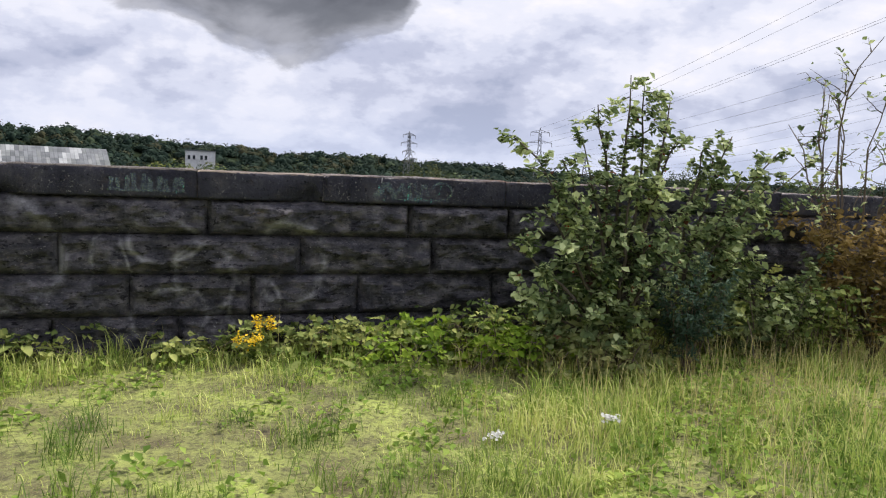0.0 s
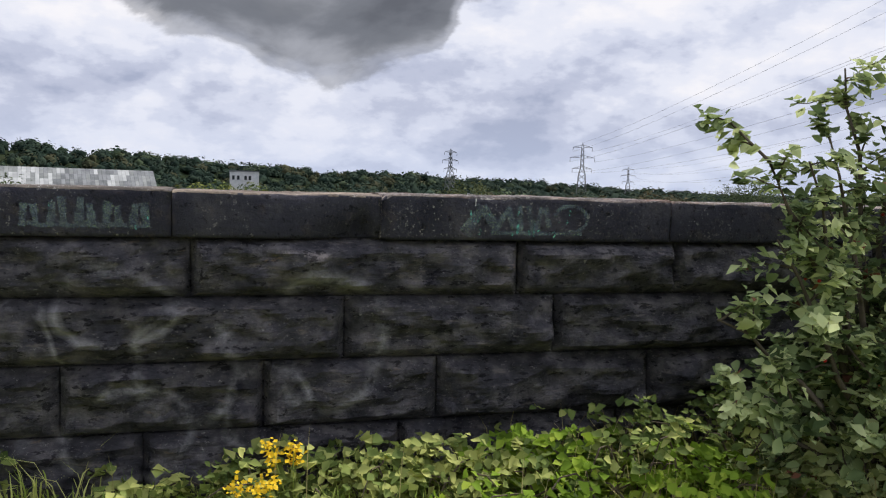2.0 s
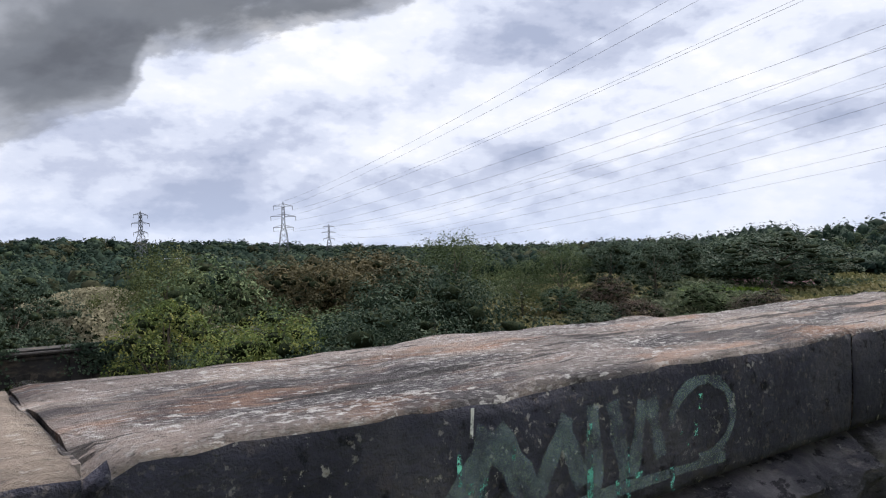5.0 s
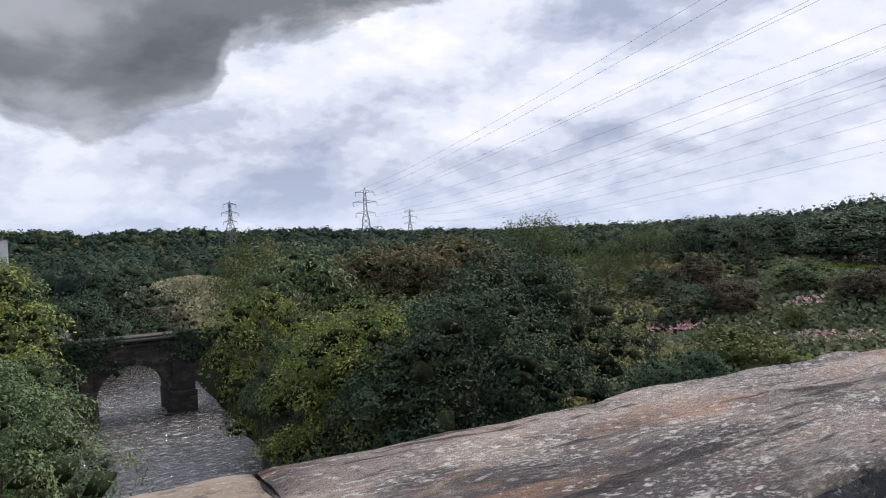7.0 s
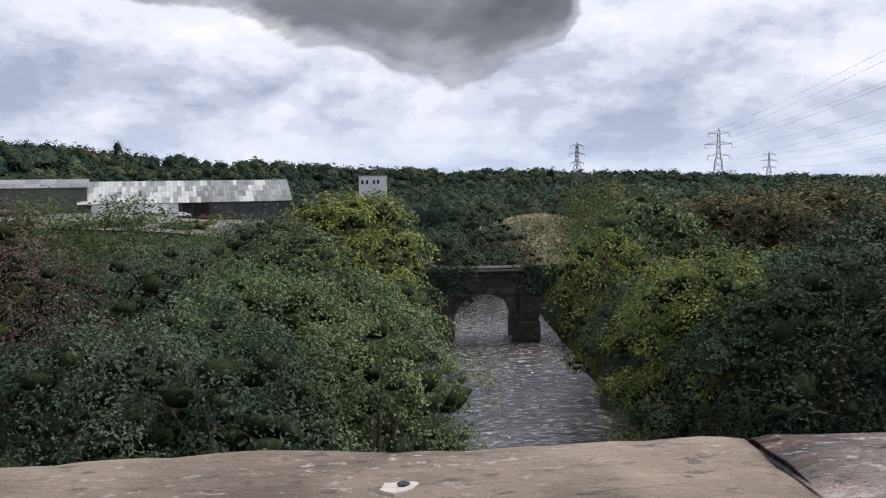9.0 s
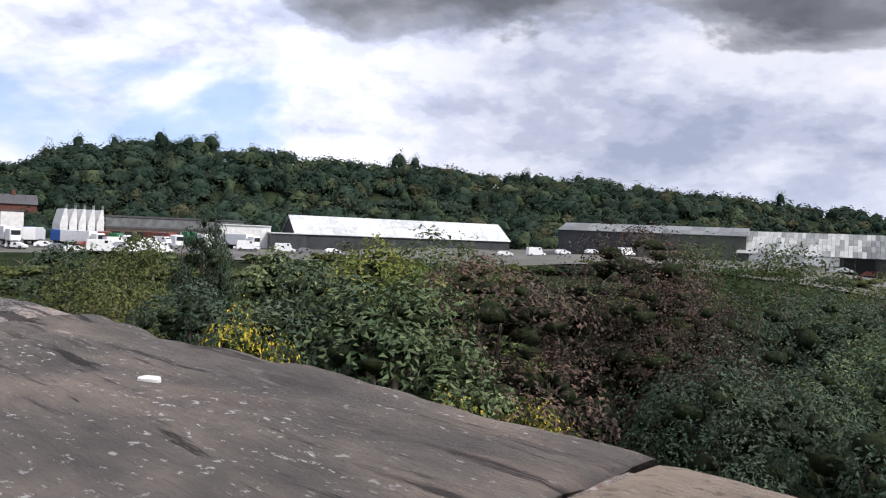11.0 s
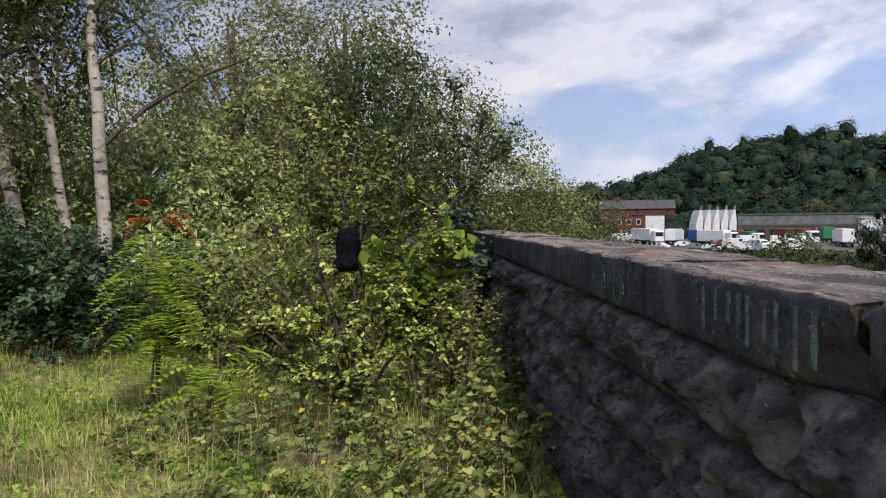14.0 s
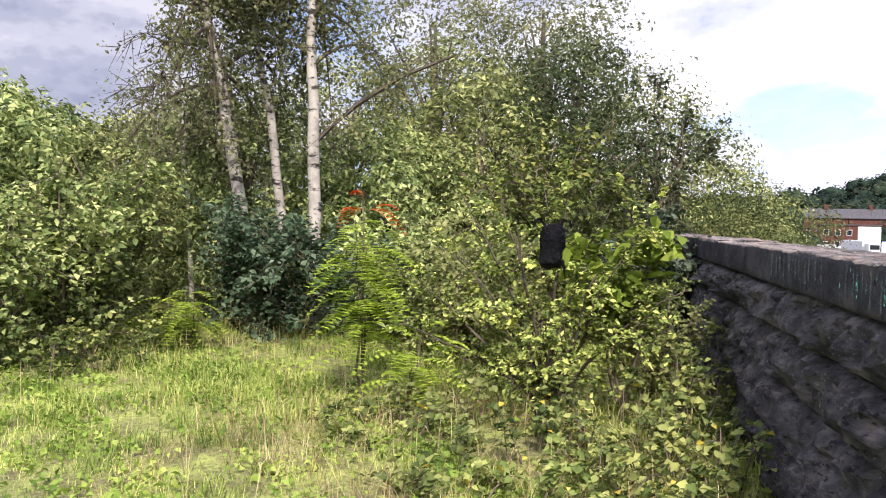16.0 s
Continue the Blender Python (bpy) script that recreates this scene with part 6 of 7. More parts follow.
def grass():
    rng = np.random.default_rng(21)
    n = 185000
    x, y = rng.uniform(-10.5, 9.5, n), -8.2 * rng.random(n) ** 0.95 - 0.06
    p = patch(x, y, 1.1, 0.7) + 0.5 * patch(x, y, 3.2, 1.9)
    keep = rng.random(n) < np.clip(0.52 + 0.55 * p, 0.04, 1)
    x, y, p = x[keep], y[keep], p[keep]
    tall = np.clip((x - 3.0) / 2.0, 0, 1) + 0.35 * np.clip((-x - 3.6) / 2.5, 0, 1) + 0.7 * np.clip((y + 1.0) / 0.8, 0, 1)
    clump = np.clip(patch(x, y, 5.2, 4.1) - 0.35, 0, 1.2)
    h = (0.045 + 0.05 * np.clip(p, 0, 2) + 0.09 * np.clip(tall, 0, 1.2) + 0.085 * clump) * rng.uniform(0.4, 1.6, len(x))
    v, f = blades(rng, x, y, h, 0.0045 + 0.016 * h, rng.uniform(0.2, 1.1, len(x)))
    tagged(mesh_ob("grass", v, f, M["grass"]), "patchy yellow-green rough grass on the deck", "grass", kind="stuff")
    # denser tussocks
    cx, cy = rng.uniform(-9, 6.5, 150), -7.0 * rng.random(150) - 0.25
    x, y = np.repeat(cx, 65) + rng.normal(0, 0.09, 150 * 65), np.repeat(cy, 65) + rng.normal(0, 0.09, 150 * 65)
    h = np.repeat(rng.uniform(0.6, 1.4, 150), 65) * rng.uniform(0.08, 0.22, len(x))
    v, f = blades(rng, x, y, h, 0.0035 + 0.010 * h, rng.uniform(0.4, 1.1, len(x)))
    M["tussock"] = leaf_mat("tussock_blade", (0.060, 0.115, 0.020), (0.130, 0.215, 0.040), (0.300, 0.370, 0.090), scale=0.9, translucent=0.35)
    tagged(mesh_ob("grass_tussocks", v, f, M["tussock"]), "fresh green grass tussocks on the deck", "grass", kind="stuff")
    n = 26000
    x, y = rng.uniform(-10, 9.5, n), -7.5 * rng.random(n) ** 1.2 - 0.1
    keep = (rng.random(n) < np.clip((x - 2.6) / 2.5, 0.03, 1) * np.clip(1.2 + y / 5, 0.1, 1)) | (rng.random(n) < 0.35 * np.clip((-x - 3.2) / 3.0, 0, 0.8) * (y > -6.5))
    x, y = x[keep], y[keep]
    h = rng.uniform(0.18, 0.52, len(x))
    v, f = blades(rng, x, y, h, 0.0025 + 0.004 * h, rng.uniform(0.1, 0.7, len(x)))
    tagged(mesh_ob("dry_grass", v, f, M["drygrass"]), "tall straw-coloured dry grass stalks", "grass", kind="stuff")
    # dry stalks and straw among the brambles beyond
    n = 5200
    x, y = rng.uniform(-6.2, -2.4, n), rng.uniform(-4.2, -0.25, n)
    keep = rng.random(n) < np.clip(0.55 + 0.5 * patch(x, y, 2.1, 0.4), 0.05, 1) * np.clip((-x - 1.6) / 1.5, 0, 1)
    x, y = x[keep], y[keep]
    h = rng.uniform(0.10, 0.50, len(x)) * (0.5 + 0.5 * rng.random(len(x)))
    v, f = blades(rng, x, y, h, 0.003 + 0.004 * h, rng.uniform(0.3, 1.5, len(x)))
    tagged(mesh_ob("straw_stalks", v, f, M["straw_stalk"]), "brown dead stalks among the brambles", "grass", kind="stuff")
    # low broad-leaved weeds and moss among the grass
    n = 82000
    x, y = rng.uniform(-9, 8.5, n), -8.0 * rng.random(n) - 0.05
    keep = rng.random(n) < np.clip(0.30 - 0.5 * patch(x, y, 0.9, 3.3) + 0.45 * patch(x, y, 3.7, 1.3), 0.02, 0.95)
    x, y = x[keep], y[keep]
    pts = np.stack([x, y, land(x, y) + rng.uniform(0.005, 0.09, len(x))], 1)
    v, f = leaves(pts, np.tile([0, 0, 1.0], (len(x), 1)), 0.040, rng, 1.4, 0.5)
    tagged(mesh_ob("weeds", v, f, M["weed"]), "low bright green broad-leaved weeds among grass", "weeds", kind="stuff")


M["straw_stalk"] = leaf_mat("straw_stalk", (0.180, 0.125, 0.060), (0.360, 0.275, 0.130), (0.620, 0.520, 0.290), scale=2.0, translucent=0.2, spread=0.5)
M["weed"] = leaf_mat("weed_leaf", (0.095, 0.165, 0.030), (0.230, 0.345, 0.060), (0.470, 0.540, 0.130), scale=0.8, translucent=0.35)
M["berry"] = material("red_berry", [(0.3, (0.30, 0.015, 0.012)), (0.7, (0.45, 0.03, 0.02))], scale=8, rough=0.3, bump=0)
M["ragwort"] = material("yellow_petal", [(0.3, (0.75, 0.48, 0.01)), (0.7, (0.90, 0.66, 0.03))], scale=8, rough=0.6, bump=0, translucent=0.3)
M["white_petal"] = material("white_petal", [(0.3, (0.65, 0.64, 0.60)), (0.7, (0.85, 0.84, 0.80))], scale=8, rough=0.7, bump=0, translucent=0.3)
M["redleaf"] = leaf_mat("scarlet_leaf", (0.35, 0.04, 0.012), (0.55, 0.09, 0.02), (0.65, 0.22, 0.05), scale=2.0)
M["yellowleaf"] = leaf_mat("yellow_leaf", (0.30, 0.24, 0.03), (0.50, 0.40, 0.05), (0.65, 0.52, 0.12), scale=2.0)
grass()


def bramble(at, length, width, height, seed, n=700, size=0.06, mat="bramble", label="tangled green bramble with arching stems at the wall foot", yellow=0):
    """Arching canes that carry leaves in threes."""
    rng = np.random.default_rng(seed)
    t = thing("bramble", label, "bramble", at)
    g = Geo()
    P = []
    for k in range(max(6, n // 45)):
        x, y = rng.uniform(-length / 2, length / 2), rng.uniform(-width / 2, width / 2)
        a, r = rng.uniform(0, 2 * math.pi), rng.uniform(0.25, 0.6)
        h = height * rng.uniform(0.5, 1.05)
        pts = [Vector((x + math.cos(a) * r * u, y + math.sin(a) * r * u * 0.6, h * math.sin(math.pi * min(u, 0.93)) ** 0.8)) for u in (0, 0.2, 0.4, 0.6, 0.8, 1.0)]
        g.tube(pts, [0.006, 0.006, 0.005, 0.004, 0.003, 0.002], 4)
        for q in range(16):
            u = rng.random() * 4.99
            P.append(tuple(pts[int(u)].lerp(pts[int(u) + 1], u % 1) + Vector(rng.normal(0, 0.05, 3)) + Vector((0, 0, 0.02))))
    tagged(g.object("cane_tangle", M["twig"], t), kind="stuff")
    P = np.array(P)
    c = P[rng.integers(0, len(P), n // 3)] + rng.normal(0, 0.035, (n // 3, 3))
    c[:, 2] = np.maximum(c[:, 2], 0.03)
    up = np.tile([0, -0.25, 1.0], (len(c), 1)) + rng.normal(0, 0.4, (len(c), 3))
    a = rng.uniform(0, 2 * math.pi, len(c))
    pts = np.concatenate([c + np.stack([np.cos(a + o), np.sin(a + o), 0 * a], 1) * size * 0.62 for o in (0, 2.1, 4.2)])
    v, f = leaves(pts, np.concatenate([up] * 3), size, rng, 1.35, 0.25, fine=True)
    tagged(mesh_ob("foliage", v, f, M[mat], t), kind="stuff")
    if yellow:
        c = P[rng.integers(0, len(P), yellow)]
        v, f = leaves(c + np.array([0, 0, 0.05]), np.tile([0, 0, 1.0], (yellow, 1)), size * 1.1, rng, 1.3, 0.4)
        mesh_ob("turning_leaves", v, f, M["yellowleaf"], t, "yellowing leaves")
    return t


def ragwort(at, height, seed):
    rng = np.random.default_rng(seed)
    t = thing("ragwort", "yellow flowering ragwort at the foot of the wall", "wildflower", at)
    g = Geo()
    pts = []
    heads = []
    for k in range(4):
        e = Vector((rng.normal(0, 0.09), rng.normal(0, 0.05), height * rng.uniform(0.75, 1.0)))
        g.tube([(0, 0, 0), (e.x * 0.4, e.y * 0.4, e.z * 0.5), tuple(e)], [0.005, 0.004, 0.003], 4)
        for q in range(12):
            pts.append(tuple(Vector((e.x, e.y, e.z)) * rng.uniform(0.1, 0.85)))
        heads.append(e)
    g.object("stem", M["weed"], t)
    v, f = leaves(np.array(pts), np.tile([0, -0.3, 1.0], (len(pts), 1)), 0.05, rng, 2.0, 0.6)
    mesh_ob("foliage", v, f, M["bramble"], t)
    for e in heads:
        c = np.array(e) + rng.normal(0, 0.022, (34, 3))
        v, f = leaves(c, np.tile([0, -0.3, 1.0], (34, 1)), 0.022, rng, 1.0, 0.5, 0.05)
        mesh_ob("flower_head", v, f, M["ragwort"], t, "cluster of small yellow flowers")
    return t


def broad_leaves(name, label, at, n, size, height, seed, mat="bramble", category="plant"):
    """A rosette of large leaves on stalks."""
    rng = np.random.default_rng(seed)
    t = thing(name, label, category, at)
    for k in range(n):
        a = 2 * math.pi * k / n + rng.uniform(-0.3, 0.3)
        r, h = rng.uniform(0.05, 0.22), height * rng.uniform(0.4, 1.0)
        c = Vector((math.cos(a) * r, math.sin(a) * r, h))
        g = Geo()
        g.tube([(0, 0, 0), tuple(c * 0.6), tuple(c)], [0.004, 0.003, 0.002], 4)
        g.object("stalk", M["weed"], t)
        d = Vector((math.cos(a), math.sin(a), rng.uniform(-0.4, 0.2))).normalized()
        s = d.cross(Vector((0, 0, 1))).normalized()
        u = s.cross(d)
        L, W = size * rng.uniform(0.8, 1.2), size * 0.55
        v, f = [], []
        for i in range(7):
            q = i / 6
            w = W * math.sin(math.pi * min(0.97, q * 0.93 + 0.05)) ** 0.7
            m = c + d * L * q - Vector((0, 0, 1)) * L * 0.35 * q * q
            v += [tuple(m - s * w / 2 + u * 0.012), tuple(m), tuple(m + s * w / 2 + u * 0.012)]
        for i in range(6):
            b = i * 3
            f += [(b, b + 1, b + 4, b + 3), (b + 1, b + 2, b + 5, b + 4)]
        mesh_ob("leaf", v, f, M[mat], t, smooth=True)
    return t


M["rowanleaf"] = leaf_mat("rowan_leaf", (0.175, 0.264, 0.038), (0.351, 0.463, 0.065), (0.638, 0.734, 0.122), translucent=0.45)


def rowan(at, height, seed, label, red=False, n=60, lean=(0.0, 0.0)):
    """A young tree with long leaves of paired leaflets."""
    rng = np.random.default_rng(seed)
    t = thing("rowan_sapling", label, "sapling", at)
    V, Nn = [], []
    red_p, red_n = [], []
    for s in range(3):
        e = Vector((rng.normal(0, 0.12) + lean[0], rng.normal(0, 0.12) + lean[1], height * rng.uniform(0.7, 1.0) if s else height))
        path = [Vector((0, 0, -0.05)).lerp(e, k / 6) + Vector(rng.normal(0, 0.02, 3)) * (0 < k < 6) for k in range(7)]
        g = Geo()
        g.tube(path, [0.014 * (1 - 0.11 * k) for k in range(7)], 5)
        g.object("stem", M["twig"], t, smooth=True)
        for q in range(n // 3):
            u = rng.uniform(0.32, 1.0) * 5.99
            p = path[int(u)].lerp(path[int(u) + 1], u % 1)
            d = (rand_dir(rng, 0.1) + Vector((0, 0, 0.2))).normalized()
            d.z *= 0.6
            L = rng.uniform(0.26, 0.42)
            side = d.cross(Vector((0, 0, 1))).normalized()
            top = u > 5.2 and red and s == 0
            p = p + d * rng.uniform(0.05, 0.28)
            for k in range(8):
                w = (k + 1) / 8
                c = p + d * L * w - Vector((0, 0, 0.5 * L * w * w))
                for sg in (-1, 1):
                    (red_p if top else V).append(tuple(c + side * sg * 0.042 * (1.15 - 0.5 * w)))
                    (red_n if top else Nn).append((side.x * sg, side.y * sg, 0.0))
    for pp, dd, mat, name in ((V, Nn, "rowanleaf", "foliage"), (red_p, red_n, "redleaf", "turning_leaves")):
        if not pp:
            continue
        c, sd = np.array(pp), np.array(dd)
        n_ = len(c)
        half = 0.052 * rng.uniform(0.8, 1.2, (n_, 1))
        tip, root = c + sd * half, c - sd * half
        fwd = np.cross(sd, [0, 0, 1.0]) * half * 0.42
        v = np.stack([root, c + fwd, tip - np.array([0, 0, 0.012]), c - fwd], 1).reshape(-1, 3)
        k = np.arange(n_)[:, None] * 4
        f = np.concatenate([k + np.array([[0, 1, 2]]), k + np.array([[0, 2, 3]])], 0)
        mesh_ob(name, v, f, M[mat], t, "scarlet autumn leaves" if mat == "redleaf" else "")
    return t


def birch(points, seed, label, n=9500, r=0.11, extra=()):
    """A leaning silver birch: a pale trunk, thin hanging branches, small leaves."""
    rng = np.random.default_rng(seed)
    o = Vector(points[0])
    t = thing("birch_tree", label, "tree", tuple(o))
    path = [Vector(p) - o for p in points]
    fine = []
    for a, b in zip(path, path[1:]):
        for k in range(4):
            fine.append(a.lerp(b, k / 4) + Vector(rng.normal(0, 0.015, 3)))
    fine.append(path[-1])
    m = len(fine) - 1
    g = Geo()
    g.tube(fine, [r * (1 - 0.75 * k / m) for k in range(m + 1)], 9)
    g.object("trunk", M["birch"], t, "white papery bark with dark scars", smooth=True)
    tw, P = Geo(), []
    starts = [(f, rand_dir(rng, 0.5)) for f in rng.uniform(0.50, 1.0, 38)]
    for f, d in starts:
        i = min(m - 1, int(f * m))
        p = fine[i].lerp(fine[i + 1], f * m - i)
        ln = rng.uniform(0.9, 2.3) * (1.2 - 0.5 * f)
        pts = [p + d * ln * k / 5 + Vector((0, 0, 0.25 * ln * k / 5 - 0.75 * ln * (k / 5) ** 2.2)) for k in range(6)]
        tw.tube(pts, [r * 0.28 * (1 - 0.85 * k / 5) for k in range(6)], 4)
        for k in range(2, 6):
            for q in range(3):
                d2 = (d * 0.5 + rand_dir(rng, -0.15)).normalized()
                e = pts[k] + d2 * rng.uniform(0.2, 0.6) - Vector((0, 0, 0.2))
                tw.tube([pts[k], e], [0.008, 0.003], 3)
                P += [tuple(pts[k].lerp(e, w)) for w in (0.3, 0.6, 0.9, 1.1)]
    for ex in extra:
        pts = [Vector(p) - o for p in ex]
        tw.tube(pts, [0.05, 0.042, 0.034, 0.02][:len(pts)], 5)
        for k in range(1, len(pts)):
            for q in range(9):
                e = pts[k - 1].lerp(pts[k], rng.random()) + rand_dir(rng, 0.2) * rng.uniform(0.2, 0.6)
                tw.tube([pts[k - 1].lerp(pts[k], rng.random()), e], [0.008, 0.003], 3)
                P += [tuple(e + rand_dir(rng) * 0.2 * w) for w in (0, 0.5, 1, 1.5)]
    tagged(tw.object("branchwork", M["bark"], t), kind="stuff")
    P = np.array(P)
    c = P[rng.integers(0, len(P), n)] + rng.normal(0, 0.09, (n, 3))
    v, f = leaves(c, np.tile([0, 0, 0.6], (n, 1)), 0.055, rng, 1.3, 0.9)
    mesh_ob("crown", v, f, M["birchleaf"], t)
    return t


M["birchleaf"] = leaf_mat("birch_leaf", (0.090, 0.107, 0.049), (0.175, 0.190, 0.087), (0.362, 0.356, 0.181), scale=0.8, translucent=0.4)
M["sloe"] = leaf_mat("sloe_leaf_pale", (0.045, 0.078, 0.042), (0.090, 0.140, 0.078), (0.230, 0.300, 0.190), scale=0.8, translucent=0.3)
M["clearing"] = leaf_mat("clearing_leaf", (0.080, 0.120, 0.042), (0.225, 0.290, 0.098), (0.530, 0.575, 0.230), scale=0.8, translucent=0.22, spread=0.5)
M["oliveshrub"] = leaf_mat("olive_shrub_leaf", (0.075, 0.098, 0.034), (0.200, 0.235, 0.080), (0.480, 0.500, 0.195), scale=0.8, translucent=0.22, spread=0.5)

# at the wall, to the right of the bridge view
M["cotoneaster"] = leaf_mat("cotoneaster_leaf", (0.082, 0.122, 0.050), (0.270, 0.340, 0.145), (0.620, 0.680, 0.340), scale=1.8, translucent=0.35, spread=0.55)
M["twigred"] = leaf_mat("reddened_leaf", (0.10, 0.045, 0.03), (0.19, 0.075, 0.05), (0.30, 0.14, 0.08), scale=2.0)


def limbed_bush(name, label, at, limbs, seed, leaf_m, leaf, per_twig, bark="bark", r=0.026, twigs=9, bare=0.3, berries=0, red=0, reach=0.34):
    """An open bush: given limbs that rise from one foot, twigs along them, and leaves in sprays at the twig ends."""
    rng = np.random.default_rng(seed)
    t = thing(name, label, "bush", at)
    tw, P, D = Geo(), [], []
    for e in limbs:
        e = Vector(e) - Vector(at)
        mid = Vector((e.x * 0.30, e.y * 0.4, e.z * 0.62)) + Vector(rng.normal(0, 0.06, 3))
        path = [Vector((0, 0, -0.04)).lerp(mid, k / 8).lerp(mid.lerp(e, k / 8), k / 8) + Vector(rng.normal(0, 0.016, 3)) * (k > 0) for k in range(9)]
        g = Geo()
        g.tube(path, [r * (1 - 0.82 * k / 8) for k in range(9)], 6)
        g.object("stem", M[bark], t, smooth=True)
        for q in range(twigs):
            f = bare + (1 - bare) * (q + rng.random()) / twigs
            i = min(7, int(f * 8))
            p = path[i].lerp(path[i + 1], f * 8 - i)
            d = (rand_dir(rng, 0.25) + (e - mid).normalized() * 0.55).normalized()
            ln = reach * rng.uniform(0.5, 1.15) * (1.25 - 0.65 * f)
            pts = [p + d * ln * k / 4 + Vector((0, 0, -0.22 * ln * (k / 4) ** 2)) + Vector(rng.normal(0, 0.03 * ln, 3)) * (k > 0) for k in range(5)]
            tw.tube(pts, [r * 0.24 * (1 - 0.75 * k / 4) for k in range(5)], 4)
            for k in range(per_twig):
                u = rng.uniform(0.8, 4.0)
                i = min(3, int(u))
                P.append(tuple(pts[i].lerp(pts[i + 1], u - i) + Vector(rng.normal(0, leaf * 0.6, 3))))
                D.append(tuple(d))
    tagged(tw.object("branchwork", M[bark], t), kind="stuff")
    P, D = np.array(P), np.array(D)
    v, f = leaves(P, np.tile([0, -0.2, 1.0], (len(P), 1)) + D * 0.4, leaf, rng, 1.65, 0.5, fine=True)
    tagged(mesh_ob("foliage", v, f, M[leaf_m], t), kind="stuff")
    if red:
        c = P[rng.integers(0, len(P), red)] + np.array([0, 0, 0.02])
        v, f = leaves(c, np.tile([0, -0.2, 1.0], (red, 1)), leaf * 0.8, rng, 1.6, 0.6)
        mesh_ob("turning_leaves", v, f, M["twigred"], t, "reddened leaves")
    for q in range(berries):
        c = P[rng.integers(0, len(P))]
        bm = bmesh.new()
        bmesh.ops.create_icosphere(bm, subdivisions=1, radius=0.010, matrix=Matrix.Translation(Vector(c) - Vector((0, 0, 0.02))))
        part("berry", bm, M["berry"], t, "small red berry", smooth=True)
    return t


limbed_bush("cotoneaster_bush", "open broad-leaved bush with red berries against the wall", (4.85, -0.85, 0.0),
            [(4.94, -0.75, 2.58), (4.62, -0.72, 2.32), (5.36, -0.75, 2.40), (5.12, -0.70, 2.52), (3.74, -1.10, 1.98), (4.14, -1.05, 1.80), (3.68, -1.10, 1.09), (3.76, -1.05, 0.79), (3.98, -1.12, 1.42), (4.25, -1.0, 1.25), (4.45, -0.85, 1.95), (4.45, -1.1, 0.90),
             (5.45, -0.75, 2.10), (5.20, -0.95, 1.60), (5.05, -1.05, 1.15), (4.85, -1.0, 1.75), (5.75, -0.8, 1.75), (4.05, -1.0, 0.55)], 31, "cotoneaster", 0.047, 26, berries=46, red=90, twigs=13, bare=0.22, reach=0.40)
limbed_bush("cotoneaster_bush", "spreading arm of green leaves beside the parapet", (5.55, -0.70, 0.0),
            [(6.05, -0.75, 2.10), (6.55, -0.8, 1.98), (6.92, -0.75, 1.86), (6.4, -0.9, 1.66), (6.75, -0.9, 1.52), (6.0, -0.95, 1.70), (6.2, -0.95, 1.05), (5.9, -1.0, 1.30), (5.7, -0.8, 1.95)], 36, "cotoneaster", 0.047, 26, berries=16, red=30, twigs=13, bare=0.25, reach=0.40)
limbed_bush("cotoneaster_bush", "low spreading bush in front of the wall", (6.5, -0.65, 0.0),
            [(6.2, -0.9, 0.85), (6.7, -1.0, 0.75), (7.1, -0.9, 0.95), (6.0, -1.0, 0.55), (6.5, -1.1, 0.5), (7.0, -1.1, 0.6), (5.8, -0.9, 0.75)], 37, "cotoneaster", 0.045, 30, twigs=14, bare=0.1, reach=0.36)
shrub("brown_shrub", "withering brown-leaved shrub beside the parapet", "shrub", (7.75, -0.95, 0.0), 1.75, 0.85, 33, "brownleaf", 0.045, 3400, stems=9, twigs=13, stem_r=0.016)
shrub("bare_shrub", "tall nearly bare pale-stemmed shrub", "shrub", (7.55, -0.7, 0.0), 3.7, 0.75, 34, "cotoneaster", 0.042, 330, stems=8, twigs=10, stem_r=0.020, start=0.40, bias=0.5)
shrub("broom_shrub", "wispy dark green broom in tall grass", "shrub", (5.35, -1.25, 0.0), 1.05, 0.38, 35, "bluegreen", 0.018, 1800, stems=14, twigs=10, stem_r=0.006, length=4.0, bias=0.8)
for k, (x, y, ln, wd, h, n, mat) in enumerate(((2.6, -0.40, 1.3, 0.5, 0.30, 800, "bramble"), (3.4, -0.75, 1.1, 0.8, 0.32, 1000, "freshbramble"), (4.0, -0.45, 1.2, 0.5, 0.46, 900, "bramble"), (5.2, -0.55, 1.6, 0.9, 0.65, 1200, "bramble"),
                                               (6.3, -0.7, 1.6, 0.9, 0.75, 1300, "bramble"), (7.6, -0.8, 1.6, 1.0, 0.7, 900, "bramble"), (2.0, -0.30, 0.9, 0.35, 0.30, 420, "bramble"), (1.3, -0.22, 0.9, 0.25, 0.16, 240, "bramble"),
                                               (0.1, -0.25, 0.9, 0.3, 0.22, 260, "bramble"), (4.6, -1.0, 1.1, 0.6, 0.36, 800, "hawthorn"))):
    if mat == "freshbramble" and "freshbramble" not in M:
        M["freshbramble"] = leaf_mat("young_bramble_leaf", (0.10, 0.17, 0.02), (0.22, 0.34, 0.035), (0.42, 0.50, 0.07), scale=1.5, translucent=0.4)
    bramble((x, y, 0), ln, wd, h, 50 + k, int(n * 1.3), 0.046, mat)
ragwort((1.86, -0.52, 0), 0.42, 71)
ragwort((1.78, -0.60, 0), 0.30, 72)
broad_leaves("dock_plant", "broad-leaved green dock by the wall", (0.0, -0.32, 0), 9, 0.14, 0.30, 73)
